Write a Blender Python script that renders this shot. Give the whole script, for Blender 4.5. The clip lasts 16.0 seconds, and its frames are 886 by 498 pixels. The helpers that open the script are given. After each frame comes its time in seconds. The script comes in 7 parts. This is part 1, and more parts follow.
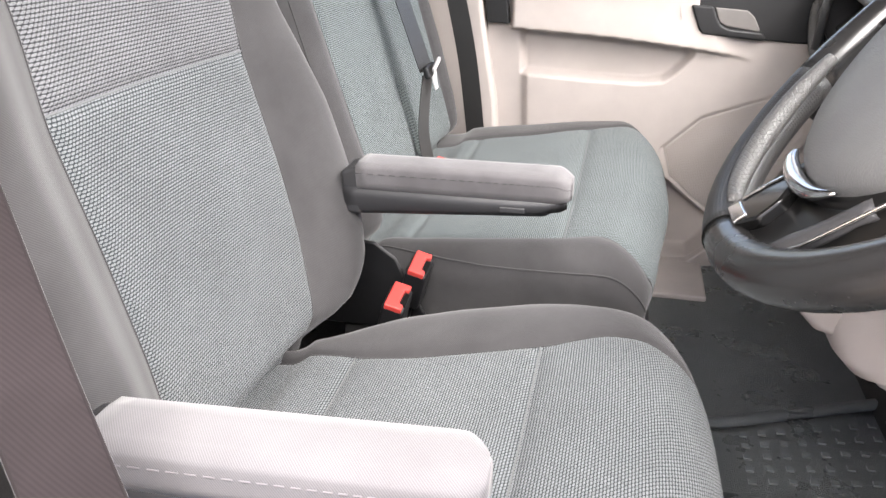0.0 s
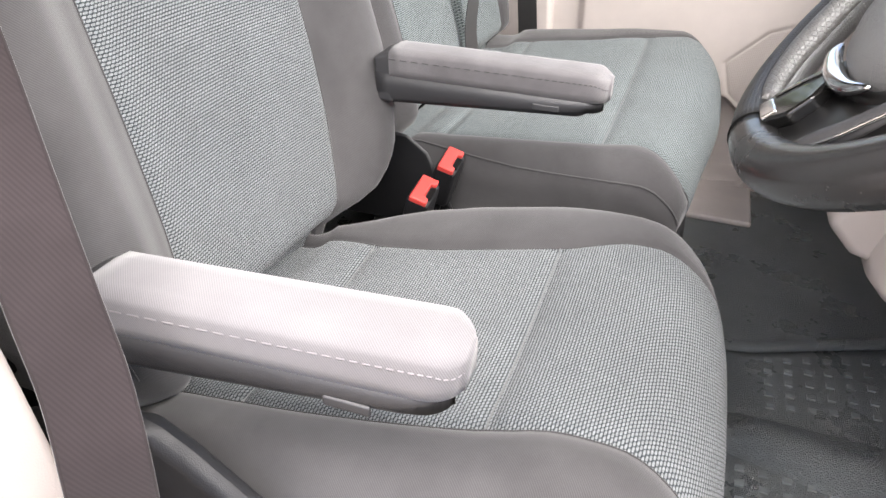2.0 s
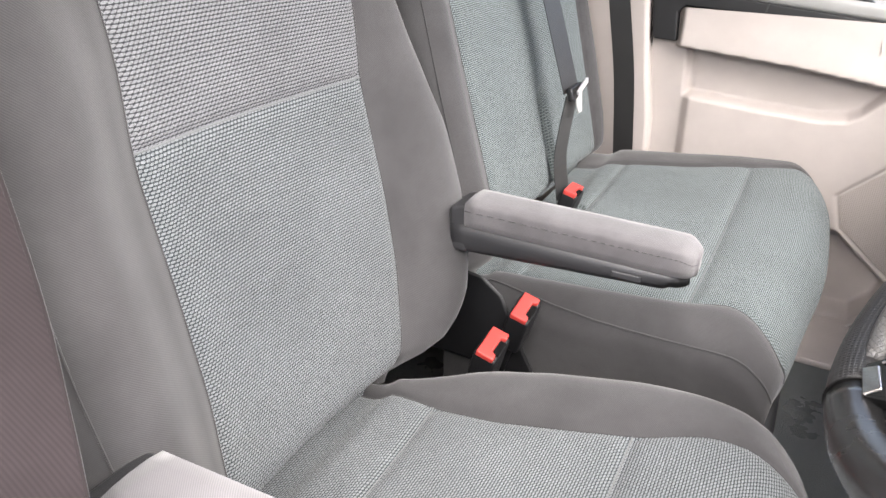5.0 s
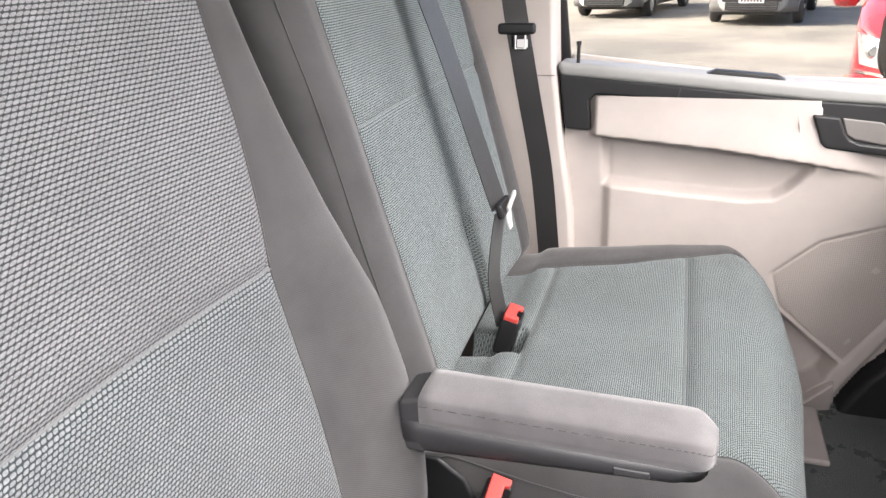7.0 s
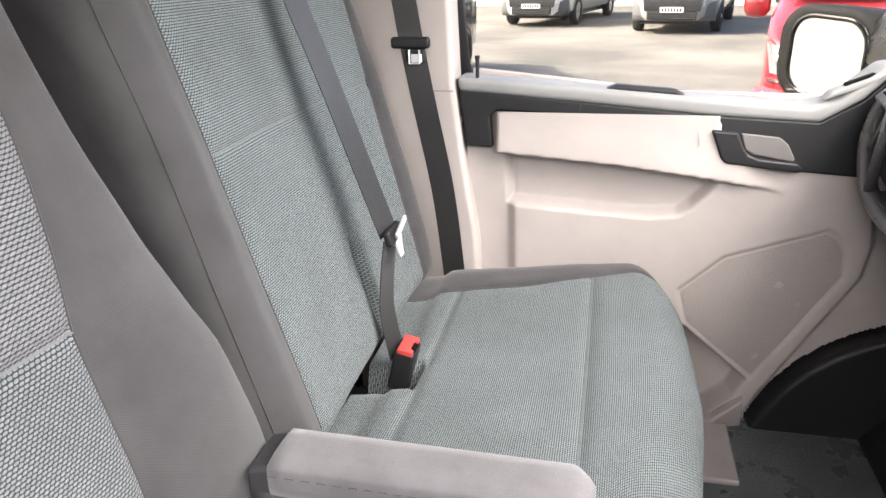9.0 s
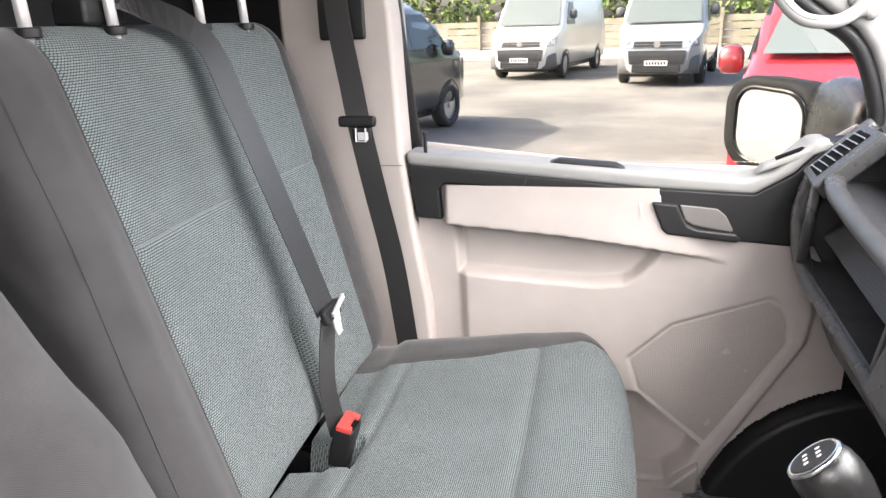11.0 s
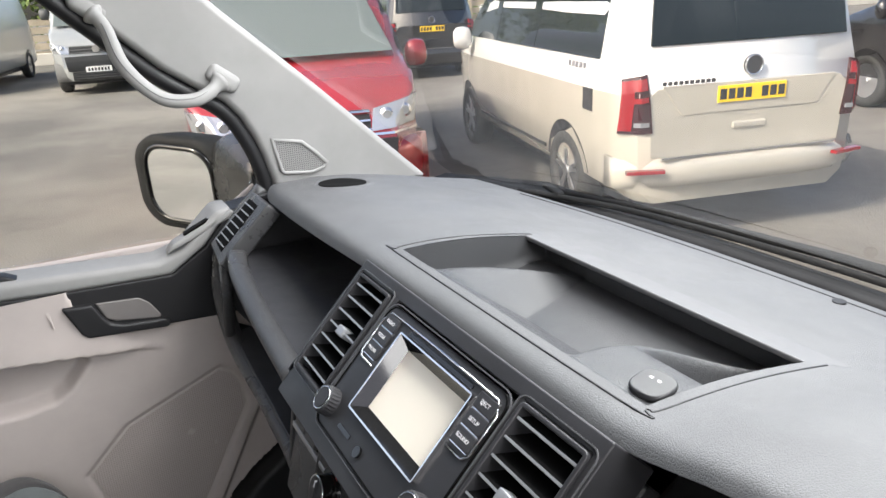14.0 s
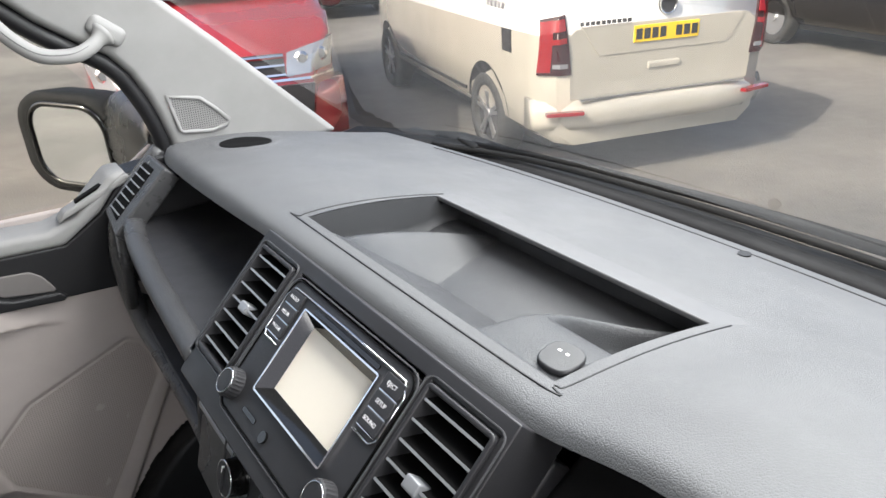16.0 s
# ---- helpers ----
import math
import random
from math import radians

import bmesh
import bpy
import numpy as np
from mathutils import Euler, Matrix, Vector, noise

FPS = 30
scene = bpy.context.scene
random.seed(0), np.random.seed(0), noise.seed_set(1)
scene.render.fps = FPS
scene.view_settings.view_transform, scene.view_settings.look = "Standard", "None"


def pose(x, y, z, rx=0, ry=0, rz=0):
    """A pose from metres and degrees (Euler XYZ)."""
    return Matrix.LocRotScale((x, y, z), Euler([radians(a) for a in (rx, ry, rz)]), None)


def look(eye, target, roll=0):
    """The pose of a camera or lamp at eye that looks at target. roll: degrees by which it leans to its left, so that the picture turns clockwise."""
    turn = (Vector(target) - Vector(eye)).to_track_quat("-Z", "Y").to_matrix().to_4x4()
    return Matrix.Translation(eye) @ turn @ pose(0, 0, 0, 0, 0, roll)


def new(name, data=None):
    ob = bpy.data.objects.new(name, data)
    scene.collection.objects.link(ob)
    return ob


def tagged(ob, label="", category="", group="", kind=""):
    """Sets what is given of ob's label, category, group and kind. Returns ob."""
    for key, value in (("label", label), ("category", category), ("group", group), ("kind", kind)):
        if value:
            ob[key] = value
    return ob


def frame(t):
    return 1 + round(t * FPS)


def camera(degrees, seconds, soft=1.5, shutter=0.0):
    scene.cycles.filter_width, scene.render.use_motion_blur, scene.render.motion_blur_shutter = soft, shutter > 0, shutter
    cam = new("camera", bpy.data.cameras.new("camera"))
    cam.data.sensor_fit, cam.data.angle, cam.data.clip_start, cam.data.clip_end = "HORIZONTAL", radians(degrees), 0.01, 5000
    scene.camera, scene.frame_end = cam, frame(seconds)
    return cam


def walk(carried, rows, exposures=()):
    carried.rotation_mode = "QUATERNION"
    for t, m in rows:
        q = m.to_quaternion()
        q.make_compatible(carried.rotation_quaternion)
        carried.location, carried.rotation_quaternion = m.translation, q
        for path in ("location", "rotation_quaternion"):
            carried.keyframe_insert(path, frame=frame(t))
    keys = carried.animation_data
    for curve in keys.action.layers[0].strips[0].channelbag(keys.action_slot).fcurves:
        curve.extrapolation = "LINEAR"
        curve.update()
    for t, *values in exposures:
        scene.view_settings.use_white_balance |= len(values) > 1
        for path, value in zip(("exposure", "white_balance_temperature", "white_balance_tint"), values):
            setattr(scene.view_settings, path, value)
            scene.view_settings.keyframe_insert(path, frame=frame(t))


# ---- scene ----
SOFT = 1.5
cam = camera(63.82, 16.0, soft=SOFT)
PATH = [
    (0, (0.4717, -1.0787, 0.8691), (0.2428, -0.2007, 0.4487), -1.19),
    (0.5, (0.4850, -1.0931, 0.8598), (0.2169, -0.2532, 0.3879), -0.65),
    (1, (0.4943, -1.0852, 0.8489), (0.2210, -0.2697, 0.3387), -0.06),
    (1.5, (0.5022, -1.0810, 0.8439), (0.2297, -0.2739, 0.3202), 0.58),
    (2, (0.5070, -1.0709, 0.8404), (0.2259, -0.2681, 0.3145), 0.99),
    (2.5, (0.5095, -1.0594, 0.8507), (0.2173, -0.2581, 0.3287), 1.52),
    (3, (0.5099, -1.0479, 0.8657), (0.2028, -0.2485, 0.3494), 1.96),
    (3.5, (0.5193, -1.0250, 0.8695), (0.1815, -0.2304, 0.3650), 2.06),
    (4, (0.5219, -1.0102, 0.8783), (0.1485, -0.2221, 0.3890), 1.62),
    (4.5, (0.5170, -0.9976, 0.8998), (0.0960, -0.2198, 0.4332), 1.00),
    (7, (0.3516, -0.7856, 0.9845), (0.0545, 0.0919, 0.6080), -2.03),
    (7.5, (0.3358, -0.7475, 0.9852), (0.1156, 0.1482, 0.5988), -1.50),
    (8, (0.3474, -0.7165, 0.9840), (0.1618, 0.1831, 0.5887), -1.26),
    (10.5, (0.4923, -0.6732, 1.0169), (0.2259, 0.2401, 0.7088), -1.67),
    (11, (0.5035, -0.6682, 1.0361), (0.2918, 0.2602, 0.7307), -1.95),
    (11.5, (0.5224, -0.6369, 1.0417), (0.4876, 0.3101, 0.7222), -1.06),
    (12, (0.5521, -0.6083, 1.0675), (0.6904, 0.3228, 0.7300), -0.20),
    (12.5, (0.5870, -0.5667, 1.0906), (0.8507, 0.3337, 0.7444), -0.25),
    (13, (0.6224, -0.5548, 1.1154), (0.9615, 0.3226, 0.7759), -1.56),
    (13.5, (0.6501, -0.5557, 1.1450), (1.0428, 0.3012, 0.8110), -2.75),
    (14, (0.6745, -0.5593, 1.1698), (1.1094, 0.2732, 0.8266), -3.27),
    (14.5, (0.6896, -0.5513, 1.1796), (1.1539, 0.2558, 0.8147), -3.28),
    (15, (0.7056, -0.5393, 1.1828), (1.1882, 0.2455, 0.7941), -3.19),
    (15.5, (0.7140, -0.5349, 1.1817), (1.2081, 0.2330, 0.7740), -3.08),
    (16, (0.7156, -0.5361, 1.1814), (1.2175, 0.2189, 0.7594), -3.06),
]
EXPOSURES = [(0.0, 3.18, 7300, 15), (4.5, 3.14, 7300, 15), (7.0, 3.10, 7350, 16), (8.0, 3.08, 7350, 16), (10.5, 3.06, 7250, 15), (11.5, 2.94, 7150, 15), (12.0, 2.71, 7100, 15), (13.5, 2.15, 6950, 13), (14.5, 1.98, 6900, 11), (16.0, 1.98, 6900, 11)]
walk(cam, [(t, look(e, g, r)) for t, e, g, r in PATH], EXPOSURES)

# ---- daylight: sun behind the van, bright hazy sky ----
SUN_AZ = radians(187)      # counter-clockwise from +x (the van's nose)
SUN_EL = radians(40)
world = bpy.data.worlds.new("sky")
scene.world = world
world.use_nodes = True
wn = world.node_tree.nodes
sky = wn.new("ShaderNodeTexSky")
sky.sky_type = "NISHITA"
sky.sun_disc = False
sky.sun_elevation = SUN_EL
sky.sun_rotation = radians(90) - SUN_AZ
sky.dust_density = 5.0
sky.air_density = 0.7
world.node_tree.links.new(sky.outputs[0], wn["Background"].inputs[0])
wn["Background"].inputs[1].default_value = 0.105
sun = new("sun", bpy.data.lights.new("sun", "SUN"))
sun.data.energy = 1.5
sun.data.angle = radians(0.6)
sun.data.color = (1.0, 0.95, 0.88)
sun_dir = Vector((math.cos(SUN_EL) * math.cos(SUN_AZ), math.cos(SUN_EL) * math.sin(SUN_AZ), math.sin(SUN_EL)))
sun.matrix_world = look(sun_dir * 30, (0, 0, 0))

# the sky's light through the open driver's doorway and down through the windscreen
def sky_light(name, eye, target, w, h, energy):
    al = bpy.data.lights.new(name, "AREA")
    al.shape, al.size, al.size_y, al.energy = "RECTANGLE", w, h, energy
    al.color = (0.94, 0.97, 1.0)
    o = new(name, al)
    o.matrix_world = look(eye, target)


sky_light("doorway_sky", (0.66, -1.20, 1.54), (0.58, -0.20, 0.35), 1.4, 0.7, 10.5)
sky_light("windscreen_sky", (1.55, 0.0, 1.62), (0.90, 0.0, 0.62), 1.4, 0.9, 14.5)

# ---- materials ----
def base_mat(name, rough=0.6, metal=0.0, spec=0.5):
    m = bpy.data.materials.new(name)
    m.use_nodes = True
    b = m.node_tree.nodes["Principled BSDF"]
    b.inputs["Roughness"].default_value = rough
    b.inputs["Metallic"].default_value = metal
    b.inputs["Specular IOR Level"].default_value = spec
    return m, m.node_tree.nodes, m.node_tree.links, b


def mixed(nt, a, b, fac_socket):
    n = nt.nodes.new("ShaderNodeMix")
    n.data_type = "RGBA"
    n.inputs[6].default_value = (*a, 1)
    n.inputs[7].default_value = (*b, 1)
    nt.links.new(fac_socket, n.inputs[0])
    return n.outputs[2]


def noise_fac(nt, scale, detail=4, lo=0.35, hi=0.65, coord="Object", rough=0.6):
    tc = nt.nodes.new("ShaderNodeTexCoord")
    n = nt.nodes.new("ShaderNodeTexNoise")
    n.inputs["Scale"].default_value = scale
    n.inputs["Detail"].default_value = detail
    n.inputs["Roughness"].default_value = rough
    nt.links.new(tc.outputs[coord], n.inputs["Vector"])
    r = nt.nodes.new("ShaderNodeMapRange")
    r.inputs[1].default_value, r.inputs[2].default_value = lo, hi
    nt.links.new(n.outputs[0], r.inputs[0])
    return r.outputs[0]


def bump_to(nt, height, strength, dist, bsdf, chain=None):
    b = nt.nodes.new("ShaderNodeBump")
    b.inputs["Strength"].default_value = strength
    b.inputs["Distance"].default_value = dist
    nt.links.new(height, b.inputs["Height"])
    if chain is not None:
        nt.links.new(chain, b.inputs["Normal"])
    nt.links.new(b.outputs[0], bsdf.inputs["Normal"])
    return b.outputs[0]


def plastic(name, a, b, rough=0.5, grain=900, strength=0.25, metal=0.0, large=6, spec=0.5, dist=0.0006):
    """Moulded plastic: two close tones in large soft patches, fine grain relief."""
    m, n, l, p = base_mat(name, rough, metal, spec)
    nt = m.node_tree
    l.new(mixed(nt, a, b, noise_fac(nt, large, 5)), p.inputs["Base Color"])
    if strength:
        tc = n.new("ShaderNodeTexCoord")
        v = n.new("ShaderNodeTexVoronoi")
        v.inputs["Scale"].default_value = grain
        l.new(tc.outputs["Object"], v.inputs["Vector"])
        bump_to(nt, v.outputs["Distance"], strength, dist, p)
    r = n.new("ShaderNodeMapRange")
    r.inputs[3].default_value, r.inputs[4].default_value = rough - 0.07, min(1.0, rough + 0.09)
    l.new(noise_fac(nt, 14, 6), r.inputs[0])
    l.new(r.outputs[0], p.inputs["Roughness"])
    return m


def plain_cloth(name, a, b, pitch=0.0017, rough=0.95, spec=0.2):
    """Flat twill cloth: fine diagonal threads in UV metres, faint soiling."""
    m, n, l, p = base_mat(name, rough, 0, spec)
    nt = m.node_tree
    tc = n.new("ShaderNodeTexCoord")
    dt = n.new("ShaderNodeVectorMath")
    dt.operation = "DOT_PRODUCT"
    dt.inputs[1].default_value = (0.75 / pitch, 0.66 / pitch, 0)
    l.new(tc.outputs["UV"], dt.inputs[0])
    fr = n.new("ShaderNodeMath")
    fr.operation = "PINGPONG"
    fr.inputs[1].default_value = 0.5
    l.new(dt.outputs["Value"], fr.inputs[0])
    c1 = mixed(nt, a, b, noise_fac(nt, 9, 6, 0.3, 0.7))
    mul = n.new("ShaderNodeMix")
    mul.data_type = "RGBA"
    mul.blend_type = "MULTIPLY"
    mul.inputs[0].default_value = 1.0
    l.new(c1, mul.inputs[6])
    r = n.new("ShaderNodeMapRange")
    r.inputs[2].default_value = 0.5
    r.inputs[3].default_value, r.inputs[4].default_value = 0.80, 1.16
    l.new(fr.outputs[0], r.inputs[0])
    l.new(r.outputs[0], mul.inputs[7])
    l.new(mul.outputs[2], p.inputs["Base Color"])
    bump_to(nt, fr.outputs[0], 0.3, 0.0006, p)
    p.inputs["Sheen Weight"].default_value = 0.2
    return m


def woven_cloth(name, dark, light, pitch=0.0054, row=0.0034, wide=0.43, tall=0.36, slant=0.30):
    """Woven seat cloth: staggered rows of light slanted floats on a dark ground, laid out in UV metres, with soiling at a larger scale."""
    m, n, l, p = base_mat(name, 0.92, 0, 0.2)
    nt = m.node_tree
    tc = n.new("ShaderNodeTexCoord")
    wob = n.new("ShaderNodeTexNoise")
    wob.inputs["Scale"].default_value = 90
    wob.inputs["Detail"].default_value = 1
    l.new(tc.outputs["UV"], wob.inputs["Vector"])
    add = n.new("ShaderNodeVectorMath")
    add.operation = "MULTIPLY_ADD"
    add.inputs[1].default_value = (0.0007, 0.0010, 0)
    l.new(wob.outputs["Color"], add.inputs[0])
    l.new(tc.outputs["UV"], add.inputs[2])
    sep = n.new("ShaderNodeSeparateXYZ")
    l.new(add.outputs[0], sep.inputs[0])

    def op(kind, a, b=None, c=None):
        q = n.new("ShaderNodeMath")
        q.operation = kind
        for i, v in enumerate((a, b, c)):
            if v is None:
                continue
            if isinstance(v, (int, float)):
                q.inputs[i].default_value = v
            else:
                l.new(v, q.inputs[i])
        return q.outputs[0]
    v = op("DIVIDE", sep.outputs[0], row)
    vi = op("FLOOR", v)
    dv = op("SUBTRACT", op("SUBTRACT", v, vi), 0.5)
    half = op("MULTIPLY", op("FLOORED_MODULO", vi, 2.0), 0.5)
    uf = op("FRACT", op("ADD", op("ADD", op("DIVIDE", sep.outputs[1], pitch), half), op("MULTIPLY", dv, -slant)))
    du = op("SUBTRACT", uf, 0.5)
    d = op("ADD", op("POWER", op("DIVIDE", op("ABSOLUTE", du), wide), 3.0), op("POWER", op("DIVIDE", op("ABSOLUTE", dv), tall), 2.2))
    r = n.new("ShaderNodeMapRange")
    r.interpolation_type = "SMOOTHSTEP"
    r.inputs[1].default_value, r.inputs[2].default_value = 1.45, 0.55
    l.new(d, r.inputs[0])
    fac = op("MULTIPLY", r.outputs[0], op("ADD", op("MULTIPLY", noise_fac(nt, 420, 3), 0.40), 0.60))
    soil = op("ADD", op("MULTIPLY", noise_fac(nt, 7, 6, 0.3, 0.7), 0.22), 0.89)
    mul = n.new("ShaderNodeMix")
    mul.data_type = "RGBA"
    mul.blend_type = "MULTIPLY"
    mul.inputs[0].default_value = 1.0
    l.new(mixed(nt, dark, light, fac), mul.inputs[6])
    l.new(soil, mul.inputs[7])
    l.new(mul.outputs[2], p.inputs["Base Color"])
    bump_to(nt, r.outputs[0], 0.7, 0.0011, p)
    p.inputs["Sheen Weight"].default_value = 0.1
    return m


def leather_grain(name, a, b, rough=0.45, scale=420, strength=0.5, spec=0.5, dist=0.0006, dome=0.18):
    """Dash skin: pebbled leather-like grain."""
    m, n, l, p = base_mat(name, rough, 0, spec)
    nt = m.node_tree
    l.new(mixed(nt, a, b, noise_fac(nt, 5, 5)), p.inputs["Base Color"])
    tc = n.new("ShaderNodeTexCoord")
    v = n.new("ShaderNodeTexVoronoi")
    v.feature = "DISTANCE_TO_EDGE"
    v.inputs["Scale"].default_value = scale
    dn = n.new("ShaderNodeTexNoise")
    dn.inputs["Scale"].default_value = scale * 0.8
    l.new(tc.outputs["Object"], dn.inputs["Vector"])
    add = n.new("ShaderNodeVectorMath")
    add.operation = "MULTIPLY_ADD"
    add.inputs[1].default_value = (0.002, 0.002, 0.002)
    l.new(dn.outputs["Color"], add.inputs[0])
    l.new(tc.outputs["Object"], add.inputs[2])
    l.new(add.outputs[0], v.inputs["Vector"])
    r = n.new("ShaderNodeMapRange")
    r.inputs[2].default_value = dome
    l.new(v.outputs["Distance"], r.inputs[0])
    bump_to(nt, r.outputs[0], strength, dist, p)
    rr = n.new("ShaderNodeMapRange")
    rr.inputs[3].default_value, rr.inputs[4].default_value = rough - 0.06, rough + 0.1
    l.new(noise_fac(nt, 9, 6), rr.inputs[0])
    l.new(rr.outputs[0], p.inputs["Roughness"])
    return m


def perforated(name, a, hole, pitch=0.0045, rough=0.6):
    """Moulded grille skin with a fine square grid of round dimples, in UV metres."""
    m, n, l, p = base_mat(name, rough)
    nt = m.node_tree
    tc = n.new("ShaderNodeTexCoord")
    mp = n.new("ShaderNodeVectorMath")
    mp.operation = "SCALE"
    mp.inputs[3].default_value = 1 / pitch
    l.new(tc.outputs["UV"], mp.inputs[0])
    fr = n.new("ShaderNodeVectorMath")
    fr.operation = "FRACTION"
    l.new(mp.outputs[0], fr.inputs[0])
    ds = n.new("ShaderNodeVectorMath")
    ds.operation = "DISTANCE"
    ds.inputs[1].default_value = (0.5, 0.5, 0)
    l.new(fr.outputs[0], ds.inputs[0])
    r = n.new("ShaderNodeMapRange")
    r.interpolation_type = "SMOOTHSTEP"
    r.inputs[1].default_value, r.inputs[2].default_value = 0.22, 0.36
    l.new(ds.outputs["Value"], r.inputs[0])
    l.new(mixed(nt, hole, a, r.outputs[0]), p.inputs["Base Color"])
    bump_to(nt, r.outputs[0], 0.6, 0.001, p)
    return m


def glassy(name, tint=(1, 1, 1), alpha=0.06):
    """Thin clear pane: mostly see-through, with a mirror sheen at grazing angles."""
    m = bpy.data.materials.new(name)
    m.use_nodes = True
    n, l = m.node_tree.nodes, m.node_tree.links
    out = n["Material Output"]
    n.remove(n["Principled BSDF"])
    t = n.new("ShaderNodeBsdfTransparent")
    t.inputs[0].default_value = (*tint, 1)
    g = n.new("ShaderNodeBsdfGlossy")
    g.inputs["Roughness"].default_value = 0.0
    f = n.new("ShaderNodeLayerWeight")
    f.inputs[0].default_value = 0.5
    pw = n.new("ShaderNodeMath")
    pw.operation = "POWER"
    pw.inputs[1].default_value = 5.0
    l.new(f.outputs["Facing"], pw.inputs[0])
    sc = n.new("ShaderNodeMath")
    sc.operation = "MULTIPLY_ADD"
    sc.inputs[1].default_value, sc.inputs[2].default_value = 0.94, alpha
    l.new(pw.outputs[0], sc.inputs[0])
    mx = n.new("ShaderNodeMixShader")
    l.new(sc.outputs[0], mx.inputs[0])
    l.new(t.outputs[0], mx.inputs[1])
    l.new(g.outputs[0], mx.inputs[2])
    l.new(mx.outputs[0], out.inputs[0])
    return m


def paint(name, a, b, rough=0.25, coat=1.0, metal=0.0):
    m, n, l, p = base_mat(name, rough, metal)
    l.new(mixed(m.node_tree, a, b, noise_fac(m.node_tree, 3, 6)), p.inputs["Base Color"])
    p.inputs["Coat Weight"].default_value = coat
    p.inputs["Coat Roughness"].default_value = 0.04
    return m


def simple(name, c, rough=0.5, metal=0.0, spec=0.5, emit=0.0):
    m, n, l, p = base_mat(name, rough, metal, spec)
    p.inputs["Base Color"].default_value = (*c, 1)
    if emit:
        p.inputs["Emission Color"].default_value = (*c, 1)
        p.inputs["Emission Strength"].default_value = emit
    return m


M_BOLSTER = plain_cloth("bolster_cloth", (0.035, 0.0338, 0.0345), (0.058, 0.0562, 0.0572))
M_WOVEN = woven_cloth("woven_cloth", (0.023, 0.029, 0.031), (0.182, 0.192, 0.198), 0.0049, 0.0032)
M_WOVEN_FINE = woven_cloth("fine_woven_cloth", (0.026, 0.037, 0.037), (0.210, 0.235, 0.237), 0.0049, 0.0032)
M_WOVEN_UP = woven_cloth("woven_cloth_head", (0.026, 0.028, 0.030), (0.185, 0.186, 0.194), 0.0054, 0.0036, 0.46, 0.38, 0.6)
M_ARM = plain_cloth("armrest_cloth", (0.108, 0.103, 0.108), (0.138, 0.132, 0.137))
M_DARK = plastic("dark_plastic", (0.02, 0.02, 0.022), (0.028, 0.028, 0.03), 0.5)
M_BLACK = plastic("black_plastic", (0.008, 0.008, 0.009), (0.013, 0.013, 0.014), 0.48, spec=0.4)
M_BEIGE = plastic("beige_plastic", (0.375, 0.335, 0.312), (0.42, 0.375, 0.35), 0.6, 700, 0.25)
M_SEAMLINE = simple("joint_shadow_gap", (0.12, 0.11, 0.105), 0.8)
M_GREYTRIM = plastic("grey_trim", (0.21, 0.208, 0.203), (0.245, 0.243, 0.238), 0.6, 1100, 0.15)
M_DASH = leather_grain("dash_skin", (0.082, 0.084, 0.086), (0.097, 0.099, 0.101), 0.53, 420, 0.4, 0.36, 0.0007)
M_RIM = leather_grain("dash_rim_plastic", (0.044, 0.0445, 0.046), (0.055, 0.0555, 0.057), 0.30, 700, 0.35)
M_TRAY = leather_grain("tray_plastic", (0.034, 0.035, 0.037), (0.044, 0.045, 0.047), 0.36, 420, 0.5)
M_GASKET = plastic("gasket_rubber", (0.007, 0.007, 0.0075), (0.012, 0.012, 0.0125), 0.7, 300, 0.2, spec=0.15)
# near-black that paints the shade inside slots, ducts and gaps
M_RECESS_SHADE = simple("void_black", (0.004, 0.004, 0.004), 0.9, 0.0, 0.1)
M_BLADE = simple("blade_edge", (0.30, 0.31, 0.32), 0.3, 0.3)
M_DASHPL = plastic("dash_panel_plastic", (0.023, 0.023, 0.0248), (0.031, 0.031, 0.0332), 0.40, 1200, 0.2, spec=0.42)
M_SATIN = plastic("satin_grey_plastic", (0.07, 0.071, 0.074), (0.09, 0.091, 0.094), 0.38, 1500, 0.1)
M_GLOSS = simple("gloss_black", (0.006, 0.006, 0.006), 0.08)
M_CHROME = simple("chrome", (0.75, 0.75, 0.76), 0.12, 1.0)
M_RED = simple("red_plastic", (0.52, 0.05, 0.042), 0.45)
M_RUBBER = leather_grain("floor_rubber", (0.084, 0.093, 0.094), (0.106, 0.116, 0.116), 0.30, 300, 1.0, 1.0, 0.0016, 0.5)
M_BELT = plain_cloth("belt_webbing", (0.009, 0.0088, 0.0088), (0.015, 0.0145, 0.0145), 0.0022, 0.38, 0.6)
M_GLASS = glassy("window_glass", (0.93, 0.96, 0.95), 0.012)
M_MIRROR = simple("mirror", (0.9, 0.9, 0.9), 0.0, 1.0)
M_WHITE = simple("white_print", (0.8, 0.8, 0.8), 0.5)
M_POST = simple("bright_steel", (0.82, 0.80, 0.80), 0.35, 0.6)
M_GLOSSLEATHER = leather_grain("gear_leather", (0.012, 0.012, 0.012), (0.018, 0.018, 0.018), 0.24, 500, 0.2)
M_BELT_BROWN = plain_cloth("brown_black_webbing", (0.013, 0.0095, 0.010), (0.02, 0.015, 0.016), 0.0026, 0.85, 0.12)
M_CUP = plastic("cup_grey", (0.115, 0.106, 0.101), (0.14, 0.130, 0.124), 0.6)
M_TWSLOT = simple("slot_grey", (0.12, 0.12, 0.118), 0.8)
M_SEAM = simple("seam_thread", (0.12, 0.125, 0.126), 0.9)

# ---- mesh helpers ----
def smoothstep(a, b, x):
    t = min(1.0, max(0.0, (x - a) / (b - a)))
    return t * t * (3 - 2 * t)


